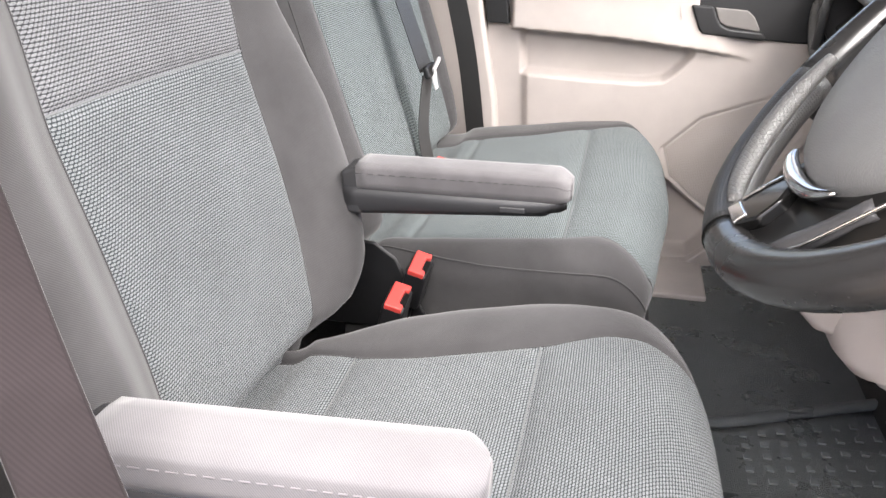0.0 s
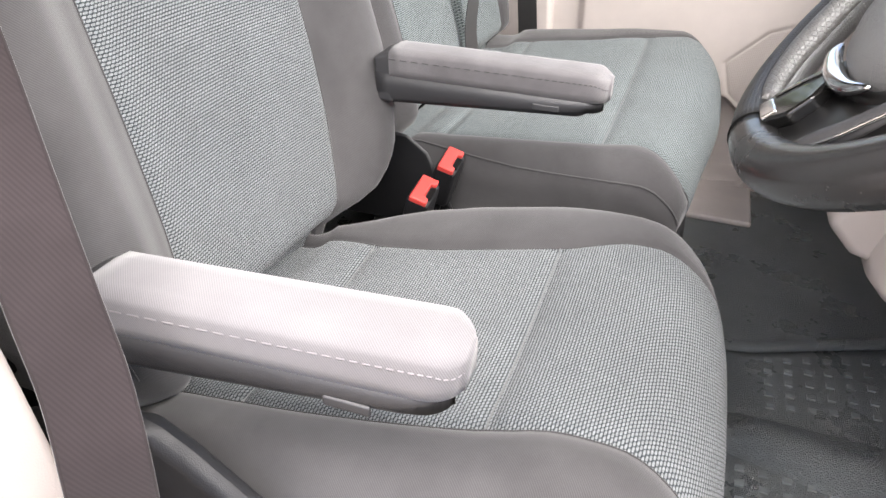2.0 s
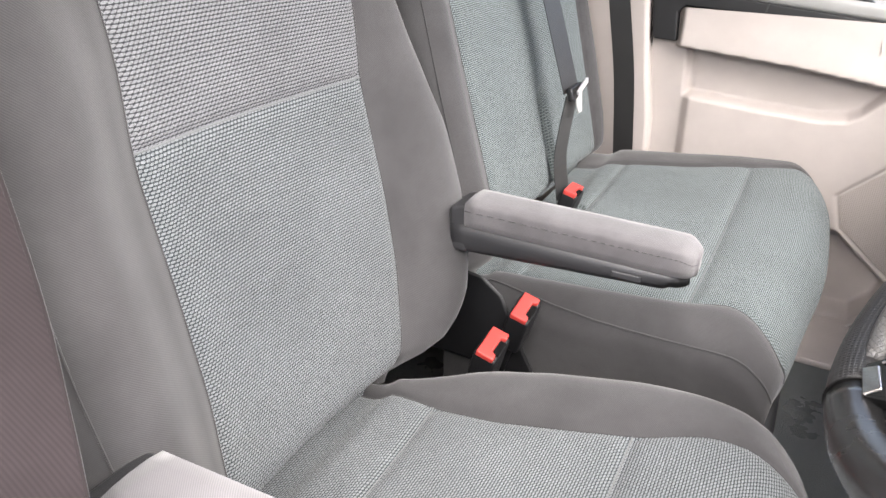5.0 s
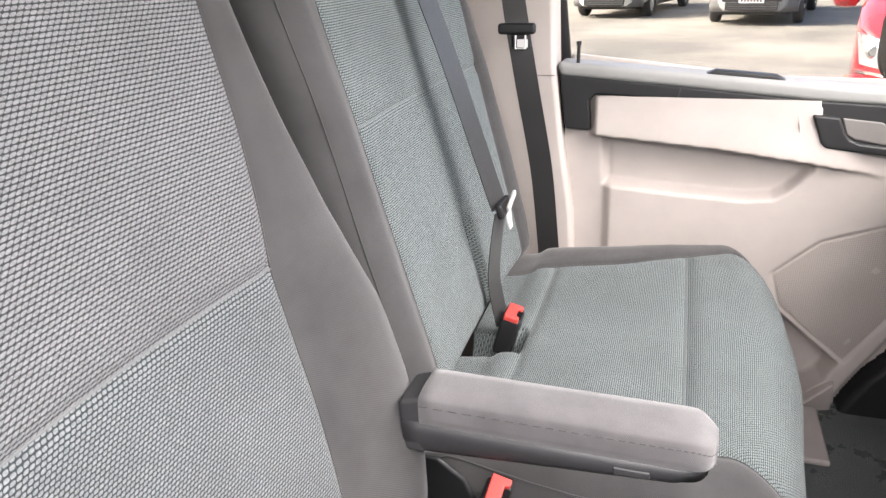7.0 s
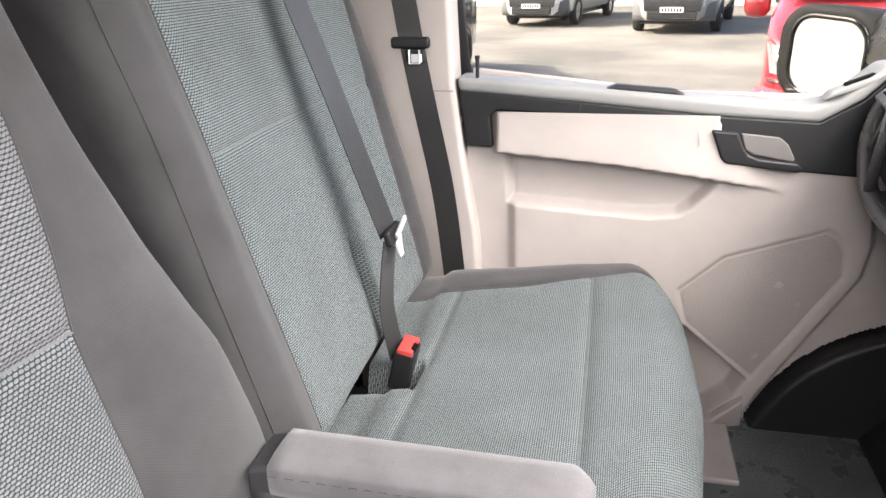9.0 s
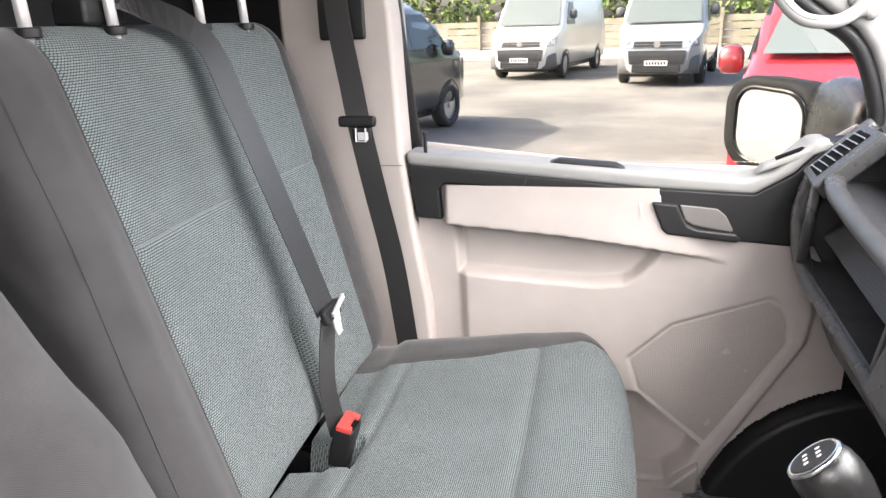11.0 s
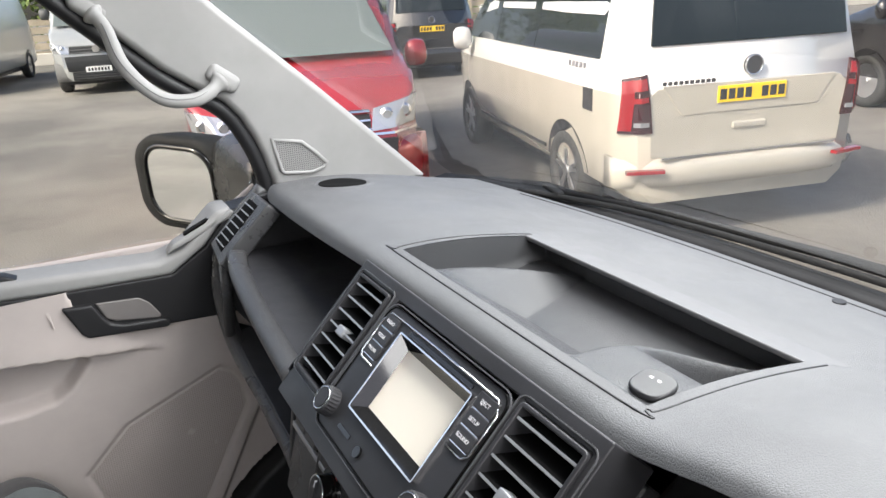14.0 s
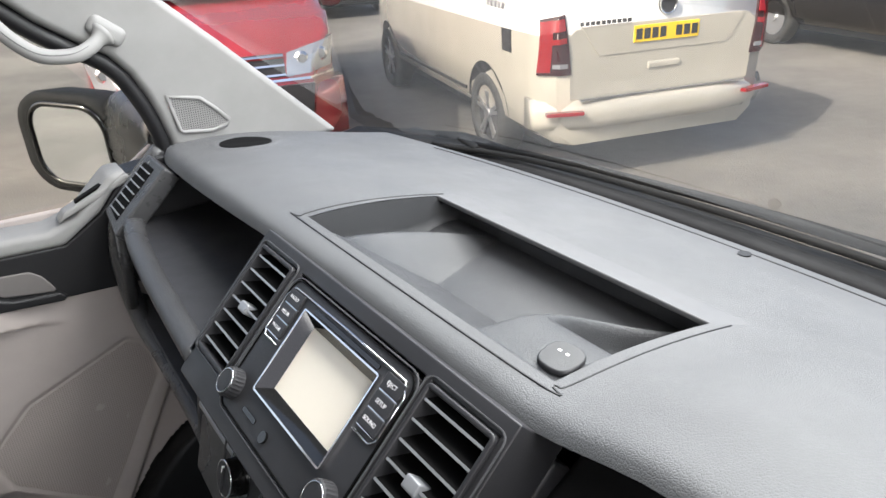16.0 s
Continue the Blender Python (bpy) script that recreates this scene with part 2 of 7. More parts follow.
def part(name, bm, mat, parent=None, label="", smooth=False, bevel=0.0, seg=2, sub=0, angle=30):
    """Links a bmesh as one mesh object, under a thing or a part."""
    bmesh.ops.recalc_face_normals(bm, faces=bm.faces)
    me = bpy.data.meshes.new(name)
    bm.to_mesh(me)
    bm.free()
    ob = new(name, me)
    for mm in mat if isinstance(mat, (list, tuple)) else [mat]:
        me.materials.append(mm)
    if smooth:
        for f in me.polygons:
            f.use_smooth = True
    if bevel:
        b = ob.modifiers.new("bevel", "BEVEL")
        b.width, b.segments, b.limit_method, b.angle_limit = bevel, seg, "ANGLE", radians(angle)
        b.harden_normals = False
        for f in me.polygons:
            f.use_smooth = True
        w = ob.modifiers.new("normals", "WEIGHTED_NORMAL")
        w.keep_sharp = True
    if parent is not None:
        ob.parent = parent
        ob.matrix_parent_inverse = parent.matrix_world.inverted()
    if label:
        ob["label"] = label
    return ob


def thing(name, at, label, category, group="", kind=""):
    e = new(name)
    e.location = at
    e.empty_display_size = 0.05
    e.matrix_world = Matrix.Translation(at)
    return tagged(e, label, category, group, kind)


def add_box(bm, c, s, m=None):
    r = bmesh.ops.create_cube(bm, size=1.0)
    t = Matrix.Translation(c) @ (m if m else Matrix()) @ Matrix.Diagonal((*s, 1))
    bmesh.ops.transform(bm, matrix=t, verts=r["verts"])
    return r["verts"]


def boxb(c, s, m=None):
    bm = bmesh.new()
    add_box(bm, c, s, m)
    return bm


def prism(pts, d):
    """Solid between the loop pts and the same loop moved by d."""
    bm = bmesh.new()
    a = [bm.verts.new(p) for p in pts]
    b = [bm.verts.new(Vector(p) + Vector(d)) for p in pts]
    bm.faces.new(a)
    bm.faces.new(b[::-1])
    for i in range(len(a)):
        j = (i + 1) % len(a)
        bm.faces.new((a[i], b[i], b[j], a[j]))
    return bm


def plate_y(xz, y0, y1):
    return prism([(x, y0, z) for x, z in xz], (0, y1 - y0, 0))


def loft(rings, closed=True, caps=True):
    """Skin through rings of equal length."""
    bm = bmesh.new()
    vs = [[bm.verts.new(p) for p in r] for r in rings]
    n = len(rings[0])
    for a, b in zip(vs, vs[1:]):
        for i in range(n if closed else n - 1):
            j = (i + 1) % n
            bm.faces.new((a[i], a[j], b[j], b[i]))
    if caps and closed:
        bm.faces.new(vs[0])
        bm.faces.new(vs[-1][::-1])
    return bm


def smooth_path(pts, per=6, closed=False):
    """Catmull-Rom through pts."""
    P = [Vector(p) for p in pts]
    n = len(P)
    out = []
    for i in range(n if closed else n - 1):
        if closed:
            a, b, c, d = P[i - 1], P[i], P[(i + 1) % n], P[(i + 2) % n]
        else:
            b, c = P[i], P[i + 1]
            a = P[i - 1] if i else b * 2 - c
            d = P[i + 2] if i + 2 < n else c * 2 - b
        for k in range(per):
            t = k / per
            out.append(0.5 * (2 * b + (c - a) * t + (2 * a - 5 * b + 4 * c - d) * t * t + (3 * b - a - 3 * c + d) * t ** 3))
    if not closed:
        out.append(P[-1])
    return out


def tube(path, rad, sides=10, closed=False, flat=1.0, up=(0, 0, 1), caps=True):
    """Round or flattened bar along a path; rad: a number or one for each point."""
    path = [Vector(p) for p in path]
    n = len(path)
    rings = []
    for i, p in enumerate(path):
        if closed:
            t = path[(i + 1) % n] - path[i - 1]
        else:
            t = path[min(i + 1, n - 1)] - path[max(i - 1, 0)]
        t.normalize()
        s = t.cross(Vector(up))
        if s.length < 1e-4:
            s = t.cross(Vector((1, 0, 0)))
        s.normalize()
        u = s.cross(t)
        r = rad[i] if isinstance(rad, (list, tuple)) else rad
        rings.append([p + s * (r * math.cos(2 * math.pi * k / sides)) + u * (r * flat * math.sin(2 * math.pi * k / sides)) for k in range(sides)])
    if closed:
        rings.append(rings[0])
        bm = loft(rings, True, False)
        bmesh.ops.remove_doubles(bm, verts=bm.verts, dist=1e-6)
        return bm
    return loft(rings, True, caps)


def strap(path, width, thick, side):
    """Flat webbing along a path; side: its width direction at each point, or one for all."""
    rings = []
    path = [Vector(p) for p in path]
    n = len(path)
    for i, p in enumerate(path):
        t = (path[min(i + 1, n - 1)] - path[max(i - 1, 0)]).normalized()
        s = Vector(side[i] if isinstance(side, list) else side)
        s = (s - t * s.dot(t)).normalized()
        u = t.cross(s)
        w, h = width / 2, thick / 2
        rings.append([p - s * w - u * h, p + s * w - u * h, p + s * w + u * h, p - s * w + u * h])
    return loft(rings)


def uv_planar(ob, ax, ay):
    """UV in metres by two directions."""
    me = ob.data
    uv = me.uv_layers.new(name="UVMap")
    ax, ay = Vector(ax), Vector(ay)
    for lp in me.loops:
        c = me.vertices[lp.vertex_index].co
        uv.data[lp.index].uv = (c.dot(ax), c.dot(ay))


def disc(bm, c, axis, r, h, sides=20, r2=None):
    q = Vector((0, 0, 1)).rotation_difference(Vector(axis)).to_matrix().to_4x4()
    v = bmesh.ops.create_cone(bm, cap_ends=True, segments=sides, radius1=r, radius2=r if r2 is None else r2, depth=h)["verts"]
    bmesh.ops.transform(bm, matrix=Matrix.Translation(c) @ q, verts=v)
    return v


def discb(c, axis, r, h, sides=20, r2=None):
    bm = bmesh.new()
    disc(bm, c, axis, r, h, sides, r2)
    return bm


def rrect(w, h, r, n=4):
    """Rounded rectangle loop, centred."""
    out = []
    for cx, cy, a0 in ((w / 2 - r, h / 2 - r, 0), (-w / 2 + r, h / 2 - r, 90), (-w / 2 + r, -h / 2 + r, 180), (w / 2 - r, -h / 2 + r, 270)):
        for k in range(n + 1):
            a = radians(a0 + 90 * k / n)
            out.append((cx + r * math.cos(a), cy + r * math.sin(a)))
    return out


GROUND = -0.62

# ---- the van: floor, shell, pillars ----
bm = boxb((0.45, 0, -0.06), (1.7, 1.64, 0.12))
floor = tagged(part("floor", bm, M_RUBBER, bevel=0.01), "dark ribbed rubber mat covering the cab floor", "floor", kind="structure")
# toe board under the dashboard
bm = prism([(0.98, -0.8, 0.0), (1.3, -0.8, 0.42), (1.3, -0.8, -0.12), (0.98, -0.8, -0.12)], (0, 1.6, 0))
tagged(part("toe_board", bm, M_BLACK, bevel=0.01), "black toe board at the front of the footwell", "wall", kind="structure")

bm = prism([(-0.44, -0.84, -0.12), (1.62, -0.84, -0.12), (1.50, -0.84, -0.40), (1.20, -0.84, GROUND), (-0.30, -0.84, GROUND), (-0.44, -0.84, -0.40)], (0, 1.70, 0))
tagged(part("wall_undertray", bm, M_BLACK, bevel=0.02), "black underbody of the van down to the ground", "underbody", kind="structure")

# passenger door, in a plane at y = 0.79
DY = 0.79
door = thing("passenger_door", (0.5, DY, 0.0), "closed beige and black cab door with window, handle and speaker grille", "door")


def edge_distance(X, Z, loop):
    """Signed distance of grid points to a closed loop of (x, z): negative inside."""
    best = np.full(X.shape, 1e9)
    inside = np.zeros(X.shape, bool)
    for k in range(len(loop)):
        (ax, az), (bx_, bz) = loop[k], loop[(k + 1) % len(loop)]
        dx, dz = bx_ - ax, bz - az
        t = np.clip(((X - ax) * dx + (Z - az) * dz) / (dx * dx + dz * dz), 0, 1)
        best = np.minimum(best, np.hypot(X - ax - t * dx, Z - az - t * dz))
        cross = ((az > Z) != (bz > Z)) & (X < (bx_ - ax) * (Z - az) / (bz - az + 1e-12) + ax)
        inside ^= cross
    return np.where(inside, -best, best)


def ramp(a, b, v):
    t = np.clip((v - a) / (b - a), 0, 1)
    return t * t * (3 - 2 * t)


# moulded lining: one skin with the padded rest, the pocket under it, the speaker field and the foot pocket pressed into it
SPK = [(0.582, 0.315), (0.667, 0.397), (0.857, 0.467), (0.880, 0.452), (0.893, 0.425), (0.897, 0.371), (0.751, 0.118), (0.604, 0.240)]
gx_, gz_ = np.arange(0.112, 1.022, 0.0045), np.arange(-0.045, 0.706, 0.0045)
X_, Z_ = np.meshgrid(gx_, gz_, indexing="ij")
Y_ = 0.815 - 0.014 * ramp(0.203, 0.226, X_ - 0.02 * (0.3 - Z_))
lip_z = np.interp(X_, [0.10, 0.182, 0.436, 0.631, 0.725, 0.80], [0.622, 0.614, 0.594, 0.570, 0.556, 0.530])
lip_k = ramp(0.775, 0.66, X_) * ramp(0.165, 0.185, X_)
pocket = edge_distance(X_, Z_, [(0.196, 0.66), (0.204, 0.500), (0.362, 0.489), (0.505, 0.483), (0.560, 0.489), (0.586, 0.505), (0.628, 0.552), (0.632, 0.66)])
Y_ += 0.038 * ramp(0.006, -0.012, pocket)
Y_ += 0.012 * ramp(0.55, 0.585, Z_) * ramp(0.62, 0.66, X_) * ramp(0.80, 0.70, X_)
rest = 0.779 + 0.005 * ramp(0.0, 0.085, Z_ - lip_z)
Y_ = Y_ + (rest - Y_) * ramp(-0.0045, 0.0015, Z_ - lip_z) * lip_k
Y_ += 0.030 * ramp(0.002, -0.003, edge_distance(X_, Z_, [(0.618, 0.72), (0.643, 0.615), (0.778, 0.601), (0.80, 0.72)]))
spk_d = edge_distance(X_, Z_, SPK)
Y_ += 0.006 * np.exp(-((spk_d - 0.001) / 0.0045) ** 2) + 0.004 * ramp(0.003, -0.004, spk_d)
bowl = np.hypot((X_ - 0.735) / 0.105, (Z_ - 0.262) / 0.105)
Y_ -= 0.004 * ramp(1.05, 0.92, bowl) * ramp(0.0, -0.02, spk_d)
front_fall = edge_distance(X_, Z_, [(0.925, 0.54), (0.938, 0.44), (0.930, 0.37), (0.775, 0.085), (0.735, 0.0), (0.80, -0.06), (1.05, -0.06), (1.05, 0.54)])
Y_ += 0.026 * ramp(0.004, -0.016, front_fall)
foot = edge_distance(X_, Z_, [(0.40, 0.245), (0.598, 0.232), (0.745, 0.110), (0.722, 0.060), (0.675, 0.010), (0.40, 0.004)])
Y_ += 0.068 * ramp(0.002, -0.016, foot)
bm = bmesh.new()
V_ = [[bm.verts.new((float(X_[i, j]), float(Y_[i, j]), float(Z_[i, j]))) for j in range(len(gz_))] for i in range(len(gx_))]
for i in range(len(gx_) - 1):
    for j in range(len(gz_) - 1):
        # the arch cuts the lower front corner away
        cx, cz = gx_[i], gz_[j]
        if cz < np.interp(cx, [0.728, 0.745, 0.765, 0.80, 0.845, 0.90, 0.96, 1.03], [-0.06, -0.02, 0.03, 0.098, 0.155, 0.202, 0.237, 0.265]):
            continue
        bm.faces.new((V_[i][j], V_[i + 1][j], V_[i + 1][j + 1], V_[i][j + 1]))
bmesh.ops.delete(bm, geom=[v for v in bm.verts if not v.link_faces], context="VERTS")
part("door_panel", bm, M_BEIGE, door, "beige moulded door lining", smooth=True)
backing = [(0.115, 0.78), (0.115, 0.0), (0.20, -0.05), (0.745, -0.05), (0.80, 0.055), (0.872, 0.136), (0.994, 0.248), (1.02, 0.45), (1.0, 0.82), (0.86, 0.73), (0.55, 0.735)]
part("door_frame", plate_y(backing, 0.872, 0.886), M_BEIGE, door, bevel=0.004)
# sill under the window
sill = [(0.095, 0.772), (0.10, 0.742), (0.35, 0.722), (0.60, 0.70), (0.80, 0.69), (0.87, 0.735), (0.93, 0.80), (0.90, 0.80), (0.83, 0.737), (0.78, 0.722), (0.55, 0.738), (0.30, 0.757)]
part("window_sill", plate_y(sill, 0.785, 0.870), M_GREYTRIM, door, "pale grey window ledge", bevel=0.012, seg=3)
trim = [(0.100, 0.746), (0.115, 0.627), (0.172, 0.624), (0.166, 0.690), (0.180, 0.704), (0.434, 0.690), (0.606, 0.674), (0.634, 0.606), (0.778, 0.594), (0.90, 0.585), (0.985, 0.60), (0.985, 0.80), (0.925, 0.795), (0.868, 0.733), (0.80, 0.692), (0.60, 0.702), (0.35, 0.725)]
part("upper_trim", plate_y(trim, 0.788, 0.86), M_BLACK, door, "black grained upper door trim", bevel=0.005)
M_SPK = perforated("speaker_skin", (0.36, 0.32, 0.298), (0.27, 0.235, 0.218), 0.0042)
bm = bmesh.new()
inner = [(x + (0.75 - x) * 0.028, z + (0.30 - z) * 0.028) for x, z in SPK]
mid = (0.735, 0.285)
rings = [[bm.verts.new((mid[0] + (x - mid[0]) * k, 0.8035 - 0.004 * smoothstep(1.05, 0.92, math.hypot(mid[0] + (x - mid[0]) * k - 0.735, mid[1] + (z - mid[1]) * k - 0.262) / 0.105), mid[1] + (z - mid[1]) * k)) for x, z in [Vector(inner[i]).lerp(Vector(inner[(i + 1) % 8]), q / 6) for i in range(8) for q in range(6)]] for k in (0.02, 0.2, 0.4, 0.5, 0.6, 0.7, 0.8, 0.9, 1.0)]
for ra, rb in zip(rings, rings[1:]):
    for k in range(48):
        bm.faces.new((ra[k], rb[k], rb[(k + 1) % 48], ra[(k + 1) % 48]))
bm.faces.new(rings[0])
o = part("speaker_grille", bm, M_SPK, door, "beige finely perforated speaker grille", smooth=True)
uv_planar(o, (1, 0, 0), (0, 0, 1))
cup = [(0.662, 0.669), (0.735, 0.662), (0.752, 0.648), (0.768, 0.619), (0.765, 0.613), (0.690, 0.626), (0.674, 0.636)]
part("door_handle_cup", plate_y(cup, 0.7855, 0.81), M_CUP, door, "beige-grey recessed handle cup", bevel=0.004, seg=3)
lever = [(0.607, 0.675), (0.630, 0.618), (0.640, 0.608), (0.776, 0.594), (0.783, 0.602), (0.772, 0.613), (0.700, 0.620), (0.680, 0.628), (0.670, 0.642), (0.657, 0.671)]
part("door_handle", plate_y(lever, 0.776, 0.792), M_BLACK, door, "black door pull", bevel=0.006, seg=3)
bm = prism([(0.39, 0.80, 0.745), (0.42, 0.80, 0.757), (0.535, 0.80, 0.748), (0.56, 0.80, 0.734)], (0, 0.03, 0))
part("ledge_grip", bm, M_BLACK, door, bevel=0.004)
bm = discb((0.138, 0.80, 0.785), (0, 0, 1), 0.004, 0.05, 10)
disc(bm, (0.138, 0.80, 0.81), (0, 0, 1), 0.0055, 0.008, 10)
part("lock_pin", bm, M_BLACK, door, "black lock pin", smooth=False)
bm = prism([(0.09, 0.875, 0.74), (0.90, 0.875, 0.74), (1.0, 0.875, 0.83), (0.72, 0.86, 1.2), (0.55, 0.82, 1.34), (0.05, 0.82, 1.34)], (0, 0.005, 0))
g = part("window_pane", bm, M_GLASS, door)
g.visible_shadow = False
part("window_seal", tube([(0.10, 0.87, 0.76), (0.075, 0.865, 1.0), (0.06, 0.845, 1.20), (0.05, 0.82, 1.36)], 0.014, 8), M_BLACK, door, smooth=True)
part("front_seal", tube(smooth_path([(1.008, 0.820, 0.79), (1.004, 0.815, 0.84), (0.992, 0.810, 0.885), (0.976, 0.806, 0.925), (0.955, 0.803, 0.965), (0.925, 0.80, 0.995), (0.885, 0.797, 1.020), (0.83, 0.794, 1.062), (0.73, 0.788, 1.158), (0.64, 0.782, 1.25), (0.52, 0.775, 1.37)], 5), 0.015, 8), M_BLACK, door, smooth=True)

# pillars
bpil = [(-0.16, -0.05), (0.15, -0.05), (0.142, 0.36), (0.138, 0.43), (0.111, 0.605), (0.092, 0.76), (0.082, 1.05), (0.05, 1.38), (-0.16, 1.38)]
pill = tagged(part("b_pillar_trim", plate_y(bpil, 0.775, 0.90), M_BEIGE, bevel=0.012, seg=3), "beige plastic pillar trim behind the passenger door", "pillar trim", kind="structure")
part("pillar_joint", boxb((0.060, 0.7748, 0.745), (0.064, 0.002, 0.0014)), M_SEAMLINE, pill)
apil = [(1.024, 0.80), (1.016, 0.840), (1.004, 0.885), (0.990, 0.925), (0.970, 0.965), (0.944, 0.998), (0.900, 1.026), (0.845, 1.066), (0.745, 1.163), (0.66, 1.25), (0.55, 1.37), (0.735, 1.37), (0.965, 1.152), (1.13, 1.003), (1.36, 0.785), (1.20, 0.77)]
bm = prism([(x, 0.80 - (z - 0.8) * 0.10, z) for x, z in apil], (0, 0.06, 0))
tagged(part("a_pillar_trim", bm, M_GREYTRIM, bevel=0.014, seg=3), "pale grey windscreen pillar trim", "pillar trim", kind="structure")
bm = prism([(x, -0.86 + (z - 0.8) * 0.10, z) for x, z in apil], (0, 0.06, 0))
tagged(part("a_pillar_trim", bm, M_GREYTRIM, bevel=0.014, seg=3), "pale grey windscreen pillar trim", "pillar trim", kind="structure")
# roof lining and bulkhead
bm = boxb((0.05, 0, 1.40), (1.5, 1.74, 0.04))
tagged(part("ceiling", bm, M_GREYTRIM, bevel=0.01), "pale grey roof lining", "ceiling", kind="structure")
bm = boxb((-0.42, 0, 0.65), (0.04, 1.76, 1.5))
tagged(part("wall_bulkhead", bm, M_BLACK, bevel=0.004), "black bulkhead behind the seats", "wall", kind="structure")
# driver side pillar, door step
bpr = [(-0.40, -0.1), (0.18, -0.1), (0.140, 0.39), (0.115, 0.58), (0.08, 1.0), (0.05, 1.38), (-0.40, 1.38)]
tagged(part("b_pillar_trim", plate_y(bpr, -0.94, -0.825), M_BEIGE, bevel=0.012, seg=3), "beige plastic pillar trim behind the driver's door", "pillar trim", kind="structure")
bm = boxb((0.5, -0.85, -0.03), (1.1, 0.12, 0.14))
tagged(part("door_step", bm, M_BLACK, bevel=0.015), "black plastic sill at the open driver's door", "door sill", kind="structure")
# windscreen and scuttle
def foot_x(y):
    """Where the windscreen meets the scuttle."""
    return 1.535 - 0.055 * (abs(y) / 0.6) ** 2.2


bm = loft([[(foot_x(y), y, 0.772) for y in np.linspace(-0.8, 0.8, 17)],
           [(0.80 - 0.12 * (y / 0.72) ** 2, y, 1.38) for y in np.linspace(-0.72, 0.72, 17)]], closed=False)
M_SCREEN = glassy("windscreen_glass", (0.90, 0.94, 0.93), 0.026)
ws = tagged(part("windscreen", bm, M_SCREEN, smooth=True), "clear raked windscreen", "windscreen", kind="structure")
ws.visible_shadow = False

# outer side walls below the windows, firewall, rear corners
for sgn, x0 in ((1, -0.44), (-1, 1.02)):
    bm = boxb(((x0 + 1.62) / 2, sgn * 0.90, 0.28), (1.62 - x0, 0.03, 0.88))
    tagged(part("wall_side", bm, M_BLACK), "black inner side panel of the cab", "wall", kind="structure")
bm = boxb((-0.30, 0.88, 0.66), (0.26, 0.04, 1.44))
tagged(part("wall_rear_corner", bm, M_BLACK), "black panel behind the passenger pillar", "wall", kind="structure")
bm = boxb((1.46, 0, 0.30), (0.03, 1.78, 0.85))
tagged(part("wall_firewall", bm, M_BLACK), "black firewall ahead of the footwell", "wall", kind="structure")
# dark wheel arch liner in the passenger footwell
bm = prism([(0.735, 0.775, -0.05), (0.750, 0.775, -0.015), (0.772, 0.775, 0.035), (0.804, 0.775, 0.092), (0.848, 0.775, 0.148), (0.902, 0.775, 0.195), (0.962, 0.775, 0.230), (1.03, 0.775, 0.258), (1.4, 0.775, 0.30), (1.4, 0.775, -0.05)], (0, 0.10, 0))
tagged(part("arch_liner", bm, M_BLACK, bevel=0.015, seg=3), "black moulded liner over the front wheel arch", "arch liner", kind="structure")

# floor mat relief: square studs in two fields, ridges between
mat_t = thing("floor_mat", (0.8, -0.1, 0.0), "black grained rubber floor mat with raised square studs and ridges", "floor mat")
part("mat_sheet", boxb((0.95, -0.28, 0.005), (0.85, 0.66, 0.012)), M_RUBBER, mat_t, bevel=0.005)
# studs of the same rubber, coloured paler for the glints they catch
M_STUD_LIT = plastic("stud_rubber", (0.15, 0.165, 0.162), (0.20, 0.215, 0.21), 0.32, 900, 0.15)
stud = None
for fx0, fy0, cols, rows_, sl0, sl1 in ((0.732, 0.045, 10, 5, 0.34, 0.20), (0.653, -0.231, 12, 5, -0.02, -0.02)):
    for i in range(cols):
        for j in range(rows_):
            x = fx0 + 0.0330 * i
            y = fy0 - 0.0303 * j + (x - fx0) * (sl0 + (sl1 - sl0) * j / 4)
            if stud is None:
                stud = part("stud", boxb((x, y, 0.0125), (0.0120, 0.0105, 0.004)), M_STUD_LIT, mat_t)
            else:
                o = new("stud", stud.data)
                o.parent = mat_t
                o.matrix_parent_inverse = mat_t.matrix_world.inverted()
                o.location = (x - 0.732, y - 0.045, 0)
# low kerb along the stud field, broad hump between the two fields
rings = []
for k in range(9):
    x = 0.60 + 0.80 * k / 8
    yy = 0.066 + 0.42 * max(0.0, x - 0.667)
    rings.append([(x, yy + 0.016 * math.cos(a), 0.006 + 0.010 * math.sin(a)) for a in np.linspace(0, math.pi, 9)])
part("kerb", loft(rings), M_RUBBER, mat_t, smooth=True)
rings = []
for k in range(25):
    x = 0.585 + 0.80 * k / 24
    ya_, yb_ = -0.108, -0.208 - 0.24 * max(0.0, x - 0.663)
    h = 0.034 * smoothstep(0.585, 0.70, x)
    rings.append([(x, ya_ + (yb_ - ya_) * q, 0.004 + h * math.sin(math.pi * q) ** 0.6) for q in np.linspace(0, 1, 15)])
part("hump", loft(rings, closed=False), M_RUBBER, mat_t, "raised rubber hump between the stud fields", smooth=True)

part("pocket_wall", prism([(0.36, 0.762, -0.02), (0.36, 0.762, 0.006), (0.60, 0.762, 0.006), (0.672, 0.764, 0.014), (0.715, 0.772, 0.050), (0.742, 0.782, 0.070), (0.742, 0.782, -0.02)], (0, 0.034, 0)), M_BEIGE, door, "beige wall of the foot pocket", bevel=0.006, seg=3)
tagged(part("sill_trim", boxb((0.50, 0.665, 0.006), (0.42, 0.20, 0.016)), M_BEIGE, bevel=0.006, seg=3), "beige plastic sill trim at the foot of the passenger door", "sill trim", kind="structure")
